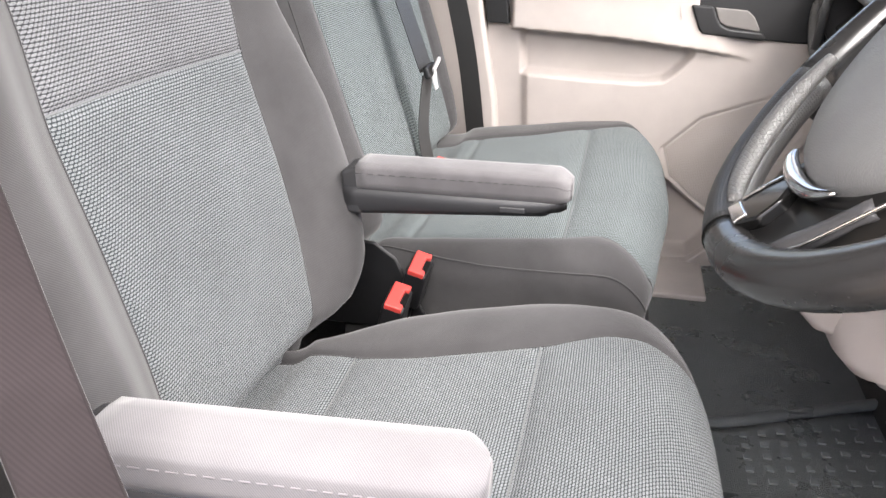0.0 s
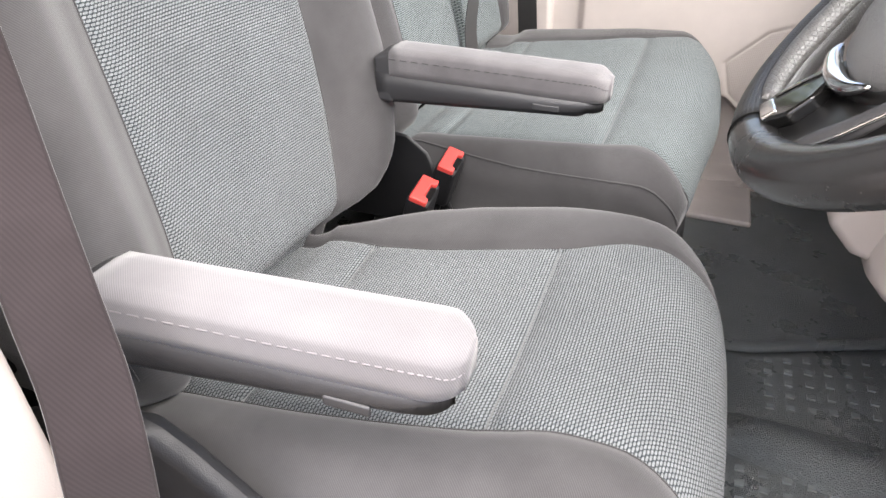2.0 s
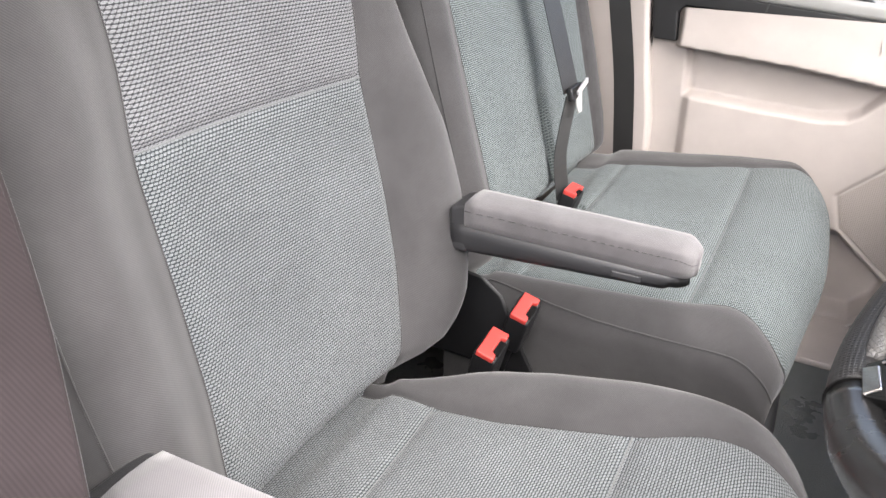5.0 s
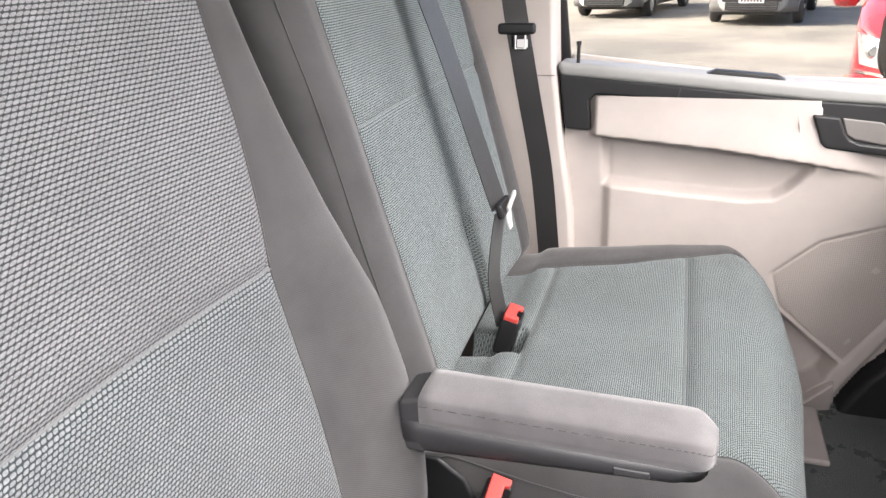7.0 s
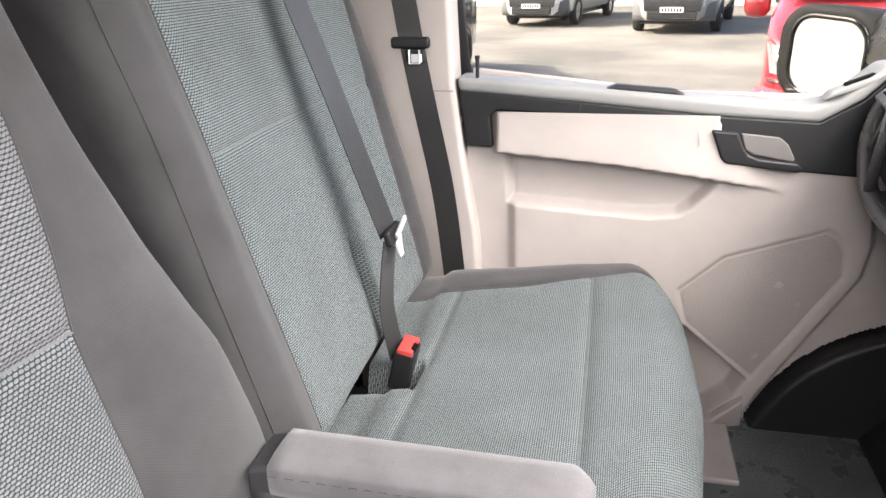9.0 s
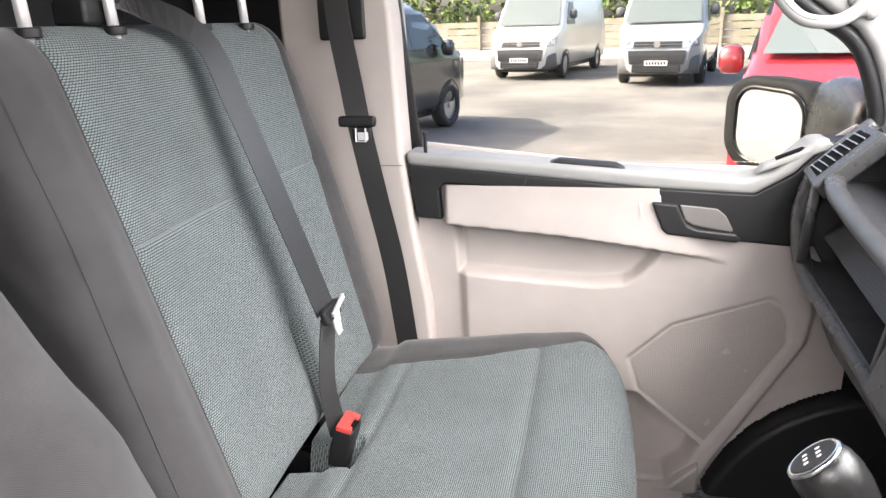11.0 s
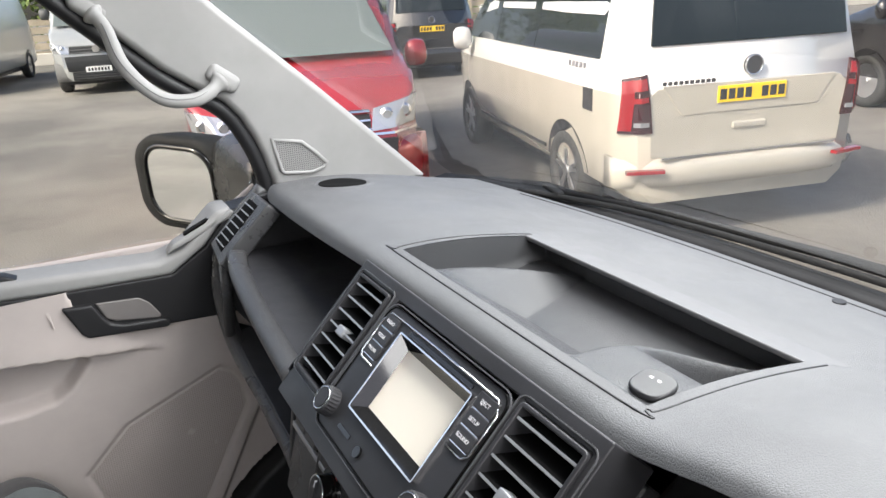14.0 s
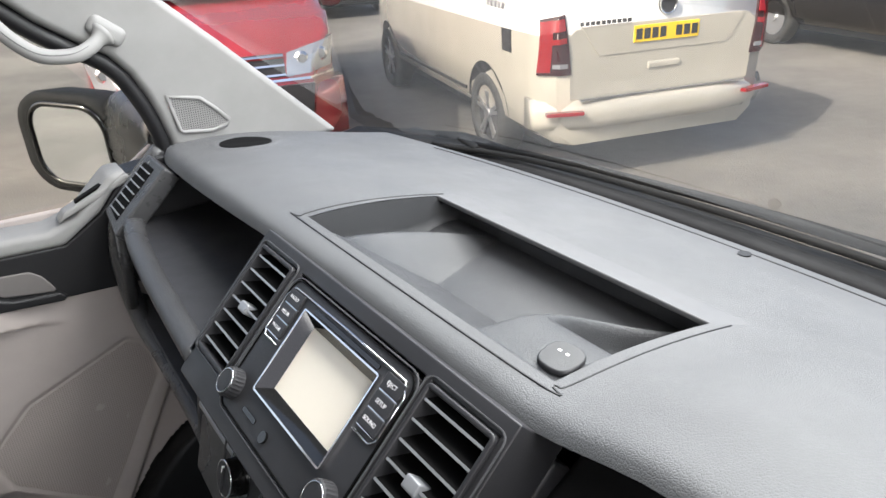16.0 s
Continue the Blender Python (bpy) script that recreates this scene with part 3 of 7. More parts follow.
# small things of the passenger door: notch of the padded rest, its smoother middle field, joints of the black trim
part("insert_notch", prism([(0.582, 0.7865, 0.673), (0.588, 0.7865, 0.672), (0.590, 0.7815, 0.640)], (0, -0.0025, 0)), M_BEIGE, door)
part("trim_joint", boxb((0.352, 0.7865, 0.713), (0.0025, 0.003, 0.026), Matrix.Rotation(radians(12), 4, "Y")), M_DARK, door)
part("trim_joint", boxb((0.612, 0.7865, 0.688), (0.0025, 0.003, 0.026), Matrix.Rotation(radians(12), 4, "Y")), M_DARK, door)
# side demister slot at the front end of the ledge
dm = part("demister", prism([(0.800, 0.785, 0.733), (0.812, 0.785, 0.750), (0.925, 0.785, 0.797), (0.937, 0.785, 0.785)], (0, 0.035, 0)), M_GREYTRIM, door, "pale grey side demister outlet", bevel=0.004)
part("slot", prism([(0.832, 0.793, 0.7475), (0.836, 0.793, 0.7645), (0.915, 0.793, 0.7975), (0.917, 0.793, 0.778)], (0, 0.015, 0)), M_RECESS_SHADE, dm)

# grab handle and tweeter on the windscreen pillar
gh = thing("grab_handle", (0.85, 0.76, 1.03), "pale grey plastic grab handle on the windscreen pillar", "grab handle")
gp = smooth_path([(0.757, 0.760, 1.162), (0.770, 0.744, 1.138), (0.781, 0.738, 1.088), (0.806, 0.738, 1.048), (0.840, 0.738, 1.019), (0.884, 0.742, 1.012), (0.915, 0.752, 1.020), (0.940, 0.768, 1.036)], 6)
part("grip", tube(gp, [0.016, 0.013] + [0.0095] * (len(gp) - 5) + [0.011, 0.014, 0.018], 14, flat=1.25), M_GREYTRIM, gh, smooth=True)
part("grip_joint", tube([p + Vector((-0.003, -0.0088, 0.004)) for p in gp[5:-6]], 0.0012, 6), M_TWSLOT, gh, "fine dark joint along the grip", smooth=True)
for c, a in (((0.947, 0.780, 1.040), 38), ((0.752, 0.776, 1.172), 38)):
    part("mount", boxb(c, (0.062, 0.030, 0.034), Matrix.Rotation(radians(a), 4, "Y")), M_GREYTRIM, gh, "pale grey fixing foot", bevel=0.012, seg=4)
tw = thing("tweeter_grille", (1.07, 0.785, 0.88), "pale grey mesh tweeter grille in the pillar", "speaker grille")
TWL = [(1.024, 0.917), (1.080, 0.904), (1.104, 0.882), (1.129, 0.855), (1.122, 0.846), (1.095, 0.840), (1.042, 0.847), (1.036, 0.852)]
pil_y = lambda z, d: 0.800 - d - (z - 0.8) * 0.10
part("surround", tube([(x, pil_y(z, 0.001), z) for x, z in TWL], 0.0042, 8, closed=True, up=(0, 1, 0)), M_GREYTRIM, tw, "raised pale grey rim", smooth=True)
M_TWMESH = perforated("tweeter_mesh", (0.21, 0.208, 0.203), (0.055, 0.055, 0.053), 0.0042)
o = part("mesh", prism([(x, pil_y(z, 0.002), z) for x, z in TWL], (0, 0.006, 0)), M_TWMESH, tw, "pale grey wire mesh")
uv_planar(o, (1, 0, 0), (0, 0, 1))

# door mirror outside
mir = thing("wing_mirror", (0.92, 1.15, 0.78), "black wing mirror outside the passenger window", "wing mirror")
md = Vector((0.62, -0.78, 0)).normalized()
mn = Vector((-0.78, -0.62, 0)).normalized()
mc = Vector((0.902, 1.195, 0.764))


def mloop(w, h, r, d, k=0.0):
    return [mc + md * (a + k) + Vector((0, 0, b - 0.06 * a)) + mn * d for a, b in rrect(w, h, r, 6)]


part("housing", loft([mloop(0.222, 0.196, 0.062, 0.004, -0.008), mloop(0.250, 0.222, 0.075, 0.004, -0.010), mloop(0.262, 0.232, 0.08, -0.012, -0.008), mloop(0.255, 0.226, 0.08, -0.06, 0.02), mloop(0.20, 0.17, 0.06, -0.12, 0.06)]), M_GASKET, mir, smooth=True)
part("mirror_glass", prism(mloop(0.190, 0.172, 0.055, 0.0045), mn * 0.003), M_MIRROR, mir, "real mirror glass")
part("glass_rim", tube(mloop(0.200, 0.182, 0.058, 0.006), 0.007, 8, closed=True, up=mn), M_GLOSS, mir, smooth=True)
rings = []
for k in range(7):
    t = k / 6
    c = (mc + md * 0.085 - mn * 0.045).lerp(Vector((1.045, 0.905, 0.785)), t)
    h, w = 0.100 - 0.022 * t + 0.012 * math.sin(math.pi * t), 0.045 + 0.02 * t
    c.z += 0.020 * math.sin(math.pi * t)
    rings.append([c - mn * (w * math.cos(a)) * 1.0 + Vector((0, 0, h * math.copysign(abs(math.sin(a)) ** 0.7, math.sin(a)))) for a in np.linspace(0, 2 * math.pi, 21)[:-1]])
part("arm", loft(rings), M_GLOSSLEATHER, mir, "glossy black mirror arm", smooth=True)

# scuttle, wiper
sc = tagged(part("scuttle", loft([[(foot_x(y) + 0.012, y, 0.772), (foot_x(y) - 0.030, y, 0.765), (foot_x(y) + 0.09, y, 0.74), (1.72, y, 0.70)] for y in np.linspace(-0.85, 0.85, 13)]), M_GASKET, smooth=True), "black plastic scuttle below the windscreen", "scuttle", kind="structure")
wip = thing("wiper", (1.56, 0.2, 0.79), "dark grey windscreen wiper resting on the scuttle", "wiper")
part("blade", tube(smooth_path([(1.46, 0.60, 0.778), (1.525, 0.40, 0.780), (1.555, 0.15, 0.782), (1.565, -0.15, 0.782), (1.555, -0.45, 0.778)], 5), 0.006, 8), M_GASKET, wip, smooth=True)
part("arm", tube([(1.505, 0.55, 0.783), (1.565, 0.30, 0.784), (1.60, 0.02, 0.782), (1.625, -0.22, 0.775)], [0.005, 0.006, 0.008, 0.011], 8), M_GASKET, wip, smooth=True)
part("joint", boxb((1.505, 0.545, 0.784), (0.016, 0.08, 0.010), Matrix.Rotation(radians(-15), 4, "Z")), M_GASKET, wip, bevel=0.004)

# ---- seats ----
def sheet(name, parent, mats, us, vs, surf, region, thick=0.05, uvs=1.0):
    """Upholstered skin on a grid, split into one mesh a region; UV in metres along the grid. surf(u, v) -> point; region(u, v) -> key of mats."""
    P = [[Vector(surf(u, v)) for v in vs] for u in us]
    made = []
    for key, (pname, mat, label) in mats.items():
        bm = bmesh.new()
        uvl = bm.loops.layers.uv.new("UVMap")
        vm = {}
        for i in range(len(us) - 1):
            for j in range(len(vs) - 1):
                if region((us[i] + us[i + 1]) / 2, (vs[j] + vs[j + 1]) / 2) != key:
                    continue
                ids = ((i, j), (i + 1, j), (i + 1, j + 1), (i, j + 1))
                for q in ids:
                    if q not in vm:
                        vm[q] = bm.verts.new(P[q[0]][q[1]])
                f = bm.faces.new([vm[q] for q in ids])
                for lp, q in zip(f.loops, ids):
                    lp[uvl].uv = (us[q[0]], vs[q[1]])
        ob = part(pname, bm, mat, parent, label, smooth=True)
        made.append(ob)
    return made


def groove(d, w=0.007, depth=0.005):
    """Dip of a stitched seam at distance d."""
    return -depth * math.exp(-(d / w) ** 2)


def grid_with(lo, hi, step, marks):
    """Even steps from lo to hi, with extra lines close round the marks."""
    n = int(round((hi - lo) / step))
    a = [lo + (hi - lo) * i / n for i in range(n + 1)]
    for m in marks:
        a += [m - 0.008, m - 0.004, m, m + 0.004, m + 0.008]
    a = sorted(x for x in a if lo <= x <= hi)
    out = [a[0]]
    for x in a[1:]:
        if x - out[-1] > 0.0015:
            out.append(x)
    out[-1] = hi
    return out


def along(*pts, soft=0.012):
    """A smoothed run of values through pts of (place, value)."""
    xs_, vs_ = [p[0] for p in pts], [p[1] for p in pts]

    def f(x):
        return sum(w * float(np.interp(x + d * soft, xs_, vs_)) for d, w in ((-2, 0.12), (-1, 0.23), (0, 0.30), (1, 0.23), (2, 0.12)))
    return f


def roll(s, length, r):
    """Way along a line that rounds down at its end: level part, drop."""
    flat = length - r
    if s <= flat:
        return s, 0.0
    arc = r * math.pi / 2
    if s < flat + arc:
        a = (s - flat) / r
        return flat + r * math.sin(a), r * (1 - math.cos(a))
    return length, r + (s - flat - arc)


def across(y, at, ya, yb, y0, y1, lines):
    """Bends the even grid across a cushion to its edges and seams; lines: outer edge, seam, seam, edge."""
    o, p, q, e = (f(at) for f in lines)
    if y <= ya:
        return o + (y - y0) * (p - o) / (ya - y0)
    if y <= yb:
        return p + (y - ya) * (q - p) / (yb - ya)
    return e - (y1 - y) * (e - q) / (y1 - yb)


def cushion(parent, lines, x0, x1, zr, zf, xs_b, xs_f, wov, side_drop, label, bolst=(0.012, 0.012), slot=None, corner=0.045, piping=None, round_back=0.0, short=0.0):
    """Seat cushion: skin over top, sides and front. lines: outer edge, side seam, side seam and edge along x; xs_b, xs_f: cross seams."""
    R = 0.055
    L = x1 - x0
    y0, ya, yb, y1 = (f(0.36) for f in lines)
    umax = L + side_drop
    W = y1 - y0
    vmin, vmax = -side_drop, W + side_drop
    yc = (y0 + y1) / 2

    def surf(u, v):
        hx, dx = roll(u, L, 0.10)
        hy, dy = roll(abs(v - W / 2), W / 2, R)
        x = x0 + hx
        y = across(yc + math.copysign(hy, v - W / 2), x, ya, yb, y0, y1, lines)
        fx = smoothstep(L - 0.22, L, hx)
        o, p, q, e_ = (f(x) for f in lines)
        e = min(1.0, abs(y - (o + e_) / 2) / ((e_ - o) / 2))
        z = zr + (zf - zr) * smoothstep(-0.1, 0.7, hx / L)
        # side bolsters stand proud of the seams, the middle is dished
        if y < p:
            k = (p - y) / (p - o)
            z += bolst[0] * math.sin(math.pi * min(1.0, k * 0.9)) * (1 - 0.5 * fx)
        elif y > q:
            k = (y - q) / (e_ - q)
            z += bolst[1] * math.sin(math.pi * min(1.0, k * 0.9)) * (1 - 0.5 * fx)
        else:
            k = (y - p) / (q - p)
            z -= 0.012 * math.sin(math.pi * k) * (1 - 0.4 * fx)
            z += 0.006 * smoothstep(xs_f - 0.01, xs_f + 0.05, x) * math.sin(math.pi * k)
        z -= 0.014 * smoothstep(0.075, 0.045, hx)
        z -= round_back * smoothstep(0.16, 0.0, hx) * smoothstep(0.6, 1.0, e)
        x -= corner * e ** 5 * fx + 0.012 * e * e * fx + short * fx * smoothstep(y0 + 0.42, y0 + 0.14, y) * (1 - e ** 5)
        x -= 0.30 * max(0.0, dx - 0.06) * (short > 0)
        if dx < 0.05 and dy < 0.05:
            g = groove(v - (yb - y0)) + groove(v - (ya - y0))
            if ya - y0 < v < yb - y0:
                g += groove(u + x0 - xs_b) + groove(u + x0 - xs_f, 0.009, 0.007)
            z += max(g, -0.008)
            if slot and hx + x0 < slot[2] + 0.03:
                z -= 0.07 * smoothstep(slot[1], slot[1] * 0.6, abs(y - slot[0])) * smoothstep(slot[2] + 0.006, slot[2] - 0.006, hx + x0)
        z -= dx + dy
        # sag and waver of the cloth
        z += 0.002 * noise.noise(Vector((x * 9, y * 9, 3.1))) + 0.0007 * noise.noise(Vector((x * 34, y * 34, 1.1)))
        if dy > R * 0.9:
            y += 0.004 * noise.noise(Vector((x * 7, z * 7, 5.0)))
        return x, y, z

    us = grid_with(0, umax, 0.014, [xs_b - x0, xs_f - x0] + ([slot[2] - x0] if slot else []))
    vs = grid_with(vmin, vmax, 0.012, [ya - y0, yb - y0] + ([slot[0] - slot[1] * 0.8 - y0, slot[0] + slot[1] * 0.8 - y0] if slot else []))

    def region(u, v):
        if u > L + 0.055 or v < 0.005 or v > W - 0.005:
            return "side"
        return "mid" if ya - y0 < v < yb - y0 else "side"

    pipe = piping or (lambda u: -0.035)
    seams = [[(xs_f - x0, v) for v in np.linspace(ya - y0, yb - y0, 40)], [(xs_b - x0, v) for v in np.linspace(ya - y0, yb - y0, 40)],
             [(u, ya - y0) for u in np.linspace(0.01, L + 0.03, 50)], [(u, yb - y0) for u in np.linspace(0.01, L + 0.03, 50)],
             [(u, pipe(u)) for u in np.linspace(0.06, L + 0.02, 50)]]
    for k, line in enumerate(seams):
        if slot and k == 1:
            line = [(xs_b - x0, v) for v in np.linspace(slot[0] + slot[1] * 1.3 - y0, yb - y0, 24)]
        pts = [Vector(surf(u, v)) for u, v in line]
        part("seam", tube([p + Vector((0, 0, 0.0002)) for p in pts], 0.0010 if k != 4 else 0.0016, 6), M_SEAM if k < 2 else M_BOLSTER, parent)
    return sheet("cushion", parent, {"mid": ("cushion_panel", wov, label), "side": ("cushion_bolster", M_BOLSTER, "plain dark grey cloth side")}, us, vs, surf, region)


def backrest(parent, lines, z0, z1, x_of_z, zseam, bolst, wov, label, depth=0.14, slot=None, topr=0.09, wov_up=None, narrow=0.15):
    """Backrest skin: front face rolled round both sides and the top. lines: outer edge, side seam, side seam and edge along z."""
    Hh = z1 - z0
    R = 0.06
    y0, ya, yb, y1 = (f(zseam) for f in lines)
    W = y1 - y0
    vmin, vmax = -depth, W + depth
    umax = Hh + depth * 0.8
    yc = (y0 + y1) / 2

    def surf(u, v):
        hz, dz = roll(u, Hh, topr)
        hy, dy = roll(abs(v - W / 2), W / 2, R)
        z = z0 + hz
        t = hz / Hh
        y = across(yc + math.copysign(hy, v - W / 2), z, ya, yb, y0, y1, lines)
        o, p, q, e = (f(z) for f in lines)
        x = x_of_z(z)
        if y < p:
            k, w = (p - y) / (p - o), p - o
        elif y > q:
            k, w = (y - q) / (e - q), e - q
        else:
            k, w = 0.0, 0.0
            x -= 0.010 * math.sin(math.pi * (y - p) / (q - p))
        x += bolst * min(1.0, w / narrow) * smoothstep(0.0, 0.62, k) * (1 - 0.55 * smoothstep(0.6, 1.0, t))
        if dz < 0.05 and dy < 0.04:
            g = groove(v - (yb - y0)) + groove(v - (ya - y0))
            if ya - y0 < v < yb - y0:
                g += groove(z - zseam)
            x += max(g, -0.007)
            if slot:
                x -= 0.04 * smoothstep(slot[1], slot[1] * 0.4, abs(y - slot[0])) * smoothstep(slot[2] + 0.03, slot[2] - 0.03, z)
        # the foot of the backrest turns under
        x -= 0.050 * smoothstep(z0 + 0.065, z0 + 0.005, z) ** 1.5
        x -= dz + dy
        x += 0.002 * noise.noise(Vector((y * 8, z * 8, 1.7)))
        # shallow creases of the loose cloth on the sides
        if dy > 0.02:
            y += math.copysign(0.004, v - W / 2) * noise.noise(Vector((x * 10, z * 22 + x * 25, 4.0)))
        return x, y, z

    us = grid_with(0, umax, 0.014, [zseam - z0])
    vs = grid_with(vmin, vmax, 0.012, [ya - y0, yb - y0])

    def region(u, v):
        if v < 0 or v > W or u > Hh + 0.03:
            return "side"
        if ya - y0 < v < yb - y0:
            return "low" if u < zseam - z0 else "up"
        return "side"

    seams = [[(zseam - z0, v) for v in np.linspace(ya - y0, yb - y0, 40)], [(u, ya - y0) for u in np.linspace(0.01, Hh - 0.02, 50)], [(u, yb - y0) for u in np.linspace(0.01, Hh - 0.02, 50)],
             [(u, 0.012) for u in np.linspace(0.08, Hh - 0.02, 50)], [(u, W + 0.012) for u in np.linspace(0.08, Hh - 0.02, 50)]]
    for k, line in enumerate(seams):
        pts = [Vector(surf(u, v)) + Vector((0.0002, 0, 0)) for u, v in line]
        part("seam", tube(pts, 0.0010, 6), M_SEAM if k == 0 else M_BOLSTER, parent)
    obs = sheet("backrest", parent, {"low": ("backrest_panel", wov, label), "up": ("backrest_upper_panel", wov_up or wov, label), "side": ("backrest_bolster", M_BOLSTER, "plain dark grey cloth side")}, us, vs, surf, region)
    # closed back shell
    pts = [(x_of_z(z0) - depth + 0.02, z0), (x_of_z(z1) - depth, z1 - 0.03), (x_of_z(z1) - depth + 0.06, z1 - 0.035), (x_of_z(z0) - 0.06, z0)]
    part("back_shell", prism([(x, min(y0, y1) + 0.05, z) for x, z in pts], (0, W - 0.13, 0)), M_BLACK, parent, "black rear shell", bevel=0.02)
    return obs


driver = thing("driver_seat", (0.30, -0.47, 0.0), "grey cloth driver's seat with patterned centre panels and two folding armrests", "seat")
bx = lambda z: 0.105 - 0.235 * (z - 0.33)
cushion(driver, (along((0.03, -0.735), (0.30, -0.752), (0.62, -0.748)),
                 along((0.10, -0.668), (0.21, -0.667), (0.32, -0.659), (0.39, -0.645), (0.46, -0.622), (0.53, -0.624), (0.60, -0.655)),
                 along((0.10, -0.352), (0.17, -0.364), (0.25, -0.360), (0.33, -0.342), (0.40, -0.322), (0.475, -0.280), (0.52, -0.278), (0.60, -0.300)),
                 along((0.03, -0.330), (0.12, -0.318), (0.19, -0.258), (0.28, -0.219), (0.39, -0.196), (0.46, -0.196), (0.53, -0.208), (0.61, -0.234))),
        0.03, 0.612, 0.352, 0.390, 0.166, 0.397, M_WOVEN, 0.16, "grey patterned woven centre panel", (0.010, 0.010), corner=0.024, round_back=0.012)
backrest(driver, (along((0.33, -0.70), (0.42, -0.735), (0.60, -0.745), (0.90, -0.735), (1.10, -0.70)),
                  along((0.33, -0.625), (0.43, -0.614), (0.50, -0.604), (0.72, -0.599), (0.80, -0.585), (1.10, -0.570)),
                  along((0.33, -0.330), (0.36, -0.322), (0.41, -0.298), (0.49, -0.278), (0.60, -0.268), (0.73, -0.267), (0.77, -0.255), (0.86, -0.241), (1.10, -0.236)),
                  along((0.33, -0.305), (0.36, -0.285), (0.374, -0.245), (0.388, -0.195), (0.42, -0.148), (0.47, -0.118), (0.55, -0.108), (0.65, -0.120), (0.76, -0.158), (0.85, -0.178), (0.93, -0.190), (1.10, -0.210), soft=0.006)),
         0.33, 1.10, bx, 0.726, 0.045, M_WOVEN, "grey patterned woven back panel", wov_up=M_WOVEN_UP)
bm = prism([(0.05, -0.74, 0.27), (0.57, -0.74, 0.25), (0.55, -0.74, 0.10), (0.45, -0.74, 0.02), (0.05, -0.74, 0.02)], (0, 0.54, 0))
part("seat_base", bm, M_BLACK, driver, "black plastic seat box", bevel=0.02, seg=3)
bm = prism([(-0.06, -0.785, 0.36), (0.10, -0.785, 0.43), (0.165, -0.785, 0.437), (0.20, -0.785, 0.415), (0.25, -0.785, 0.375), (0.36, -0.785, 0.28), (0.44, -0.785, 0.14), (0.40, -0.785, 0.03), (-0.05, -0.785, 0.03)], (0, 0.028, 0))
part("side_cover", bm, M_BLACK, driver, "black plastic side cover", bevel=0.014, seg=3)


def armrest(parent, yc, x0, x1, zroot, ztip, mat, label, wid=0.066):
    """Folding armrest: flat padded cloth top with stitched edges over a plastic under-shell."""
    L = x1 - x0
    n = 30
    rings, low, seam = [], [], {-1: [], 1: []}
    for k in range(n + 1):
        t = 1 - (1 - k / n) ** 1.7
        s = max(0.0, 1 - max(0.0, (t - 0.90) / 0.101) ** 2.6) ** (1 / 2.6)
        zt = zroot + (ztip - zroot) * t - 0.008 * smoothstep(0.93, 1.0, t)
        zb = zroot + (ztip - zroot) * t - 0.034
        w = wid / 2 * max(s, 0.42)
        x = x0 + L * t
        wave = 0.0012 * noise.noise(Vector((x * 30, yc * 9, 0)))
        prof = [(-w * 0.97, zb), (-w * 1.01, zb + 0.010), (-w * 1.01, zt - 0.012), (-w * 0.985, zt - 0.005), (-w * 0.93, zt - 0.001), (-w * 0.5, zt + 0.0015 + wave), (0, zt + 0.002 + wave), (w * 0.5, zt + 0.0015 + wave), (w * 0.93, zt - 0.001), (w * 0.985, zt - 0.005), (w * 1.01, zt - 0.012), (w * 1.01, zb + 0.010), (w * 0.97, zb)]
        rings.append([(x, yc + a, b) for a, b in prof])
        for e in (-1, 1):
            seam[e].append((x, yc + e * w * 1.012, zt - 0.011))
        zl = zb - 0.040 + 0.020 * t + 0.016 * smoothstep(0.9, 1.0, t)
        w *= 0.97
        prof = [(-w, zb + 0.002), (w, zb + 0.002), (w, zb - 0.014), (w * 0.95, zl + 0.007), (w * 0.78, zl), (-w * 0.78, zl), (-w * 0.95, zl + 0.007), (-w, zb - 0.014)]
        low.append([(x0 - 0.02 + (L + 0.014) * t, yc + a, b) for a, b in prof])
    uv_planar(part("armrest_pad", loft(rings), mat, parent, label, smooth=True), (1, 0, 0.2), (0, 1, 0.5))
    for e in (-1, 1):
        for a, b in zip(seam[e][::1], seam[e][1:]):
            d = Vector(b) - Vector(a)
            m = max(1, int(d.length / 0.010))
            for q in range(m):
                p0, p1 = Vector(a) + d * (q / m), Vector(a) + d * ((q + 0.62) / m)
                STITCH.append((p0, p1))
        bm = bmesh.new()
        for p0, p1 in STITCH:
            t = tube([p0, p1], 0.0007, 5)
            me = bpy.data.meshes.new("tmp")
            t.to_mesh(me)
            t.free()
            bm.from_mesh(me)
            bpy.data.meshes.remove(me)
        STITCH.clear()
        part("stitching", bm, M_STITCH if mat == M_ARM else M_BOLSTER, parent)
    sh = part("armrest_shell", loft(low), M_DARK, parent, "dark grey plastic armrest underside", smooth=True)
    for e in (-1, 1):
        bt = boxb((x0 + L * 0.74, yc + e * wid / 2 * 0.955, (zroot + ztip) / 2 - 0.0485), (0.036, 0.004, 0.009))
        part("release_button", bt, M_DARK, sh, bevel=0.002)
    rt = prism([(x0 - 0.024, yc - wid * 0.47, zroot - 0.072), (x0 - 0.024, yc - wid * 0.47, zroot - 0.010), (x0 + 0.002, yc - wid * 0.47, zroot - 0.002), (x0 + 0.008, yc - wid * 0.47, zroot - 0.03), (x0 + 0.004, yc - wid * 0.47, zroot - 0.074)], (0, wid * 0.94, 0))
    part("armrest_joint", rt, M_DARK, parent, "dark grey armrest joint", bevel=0.006, seg=3)


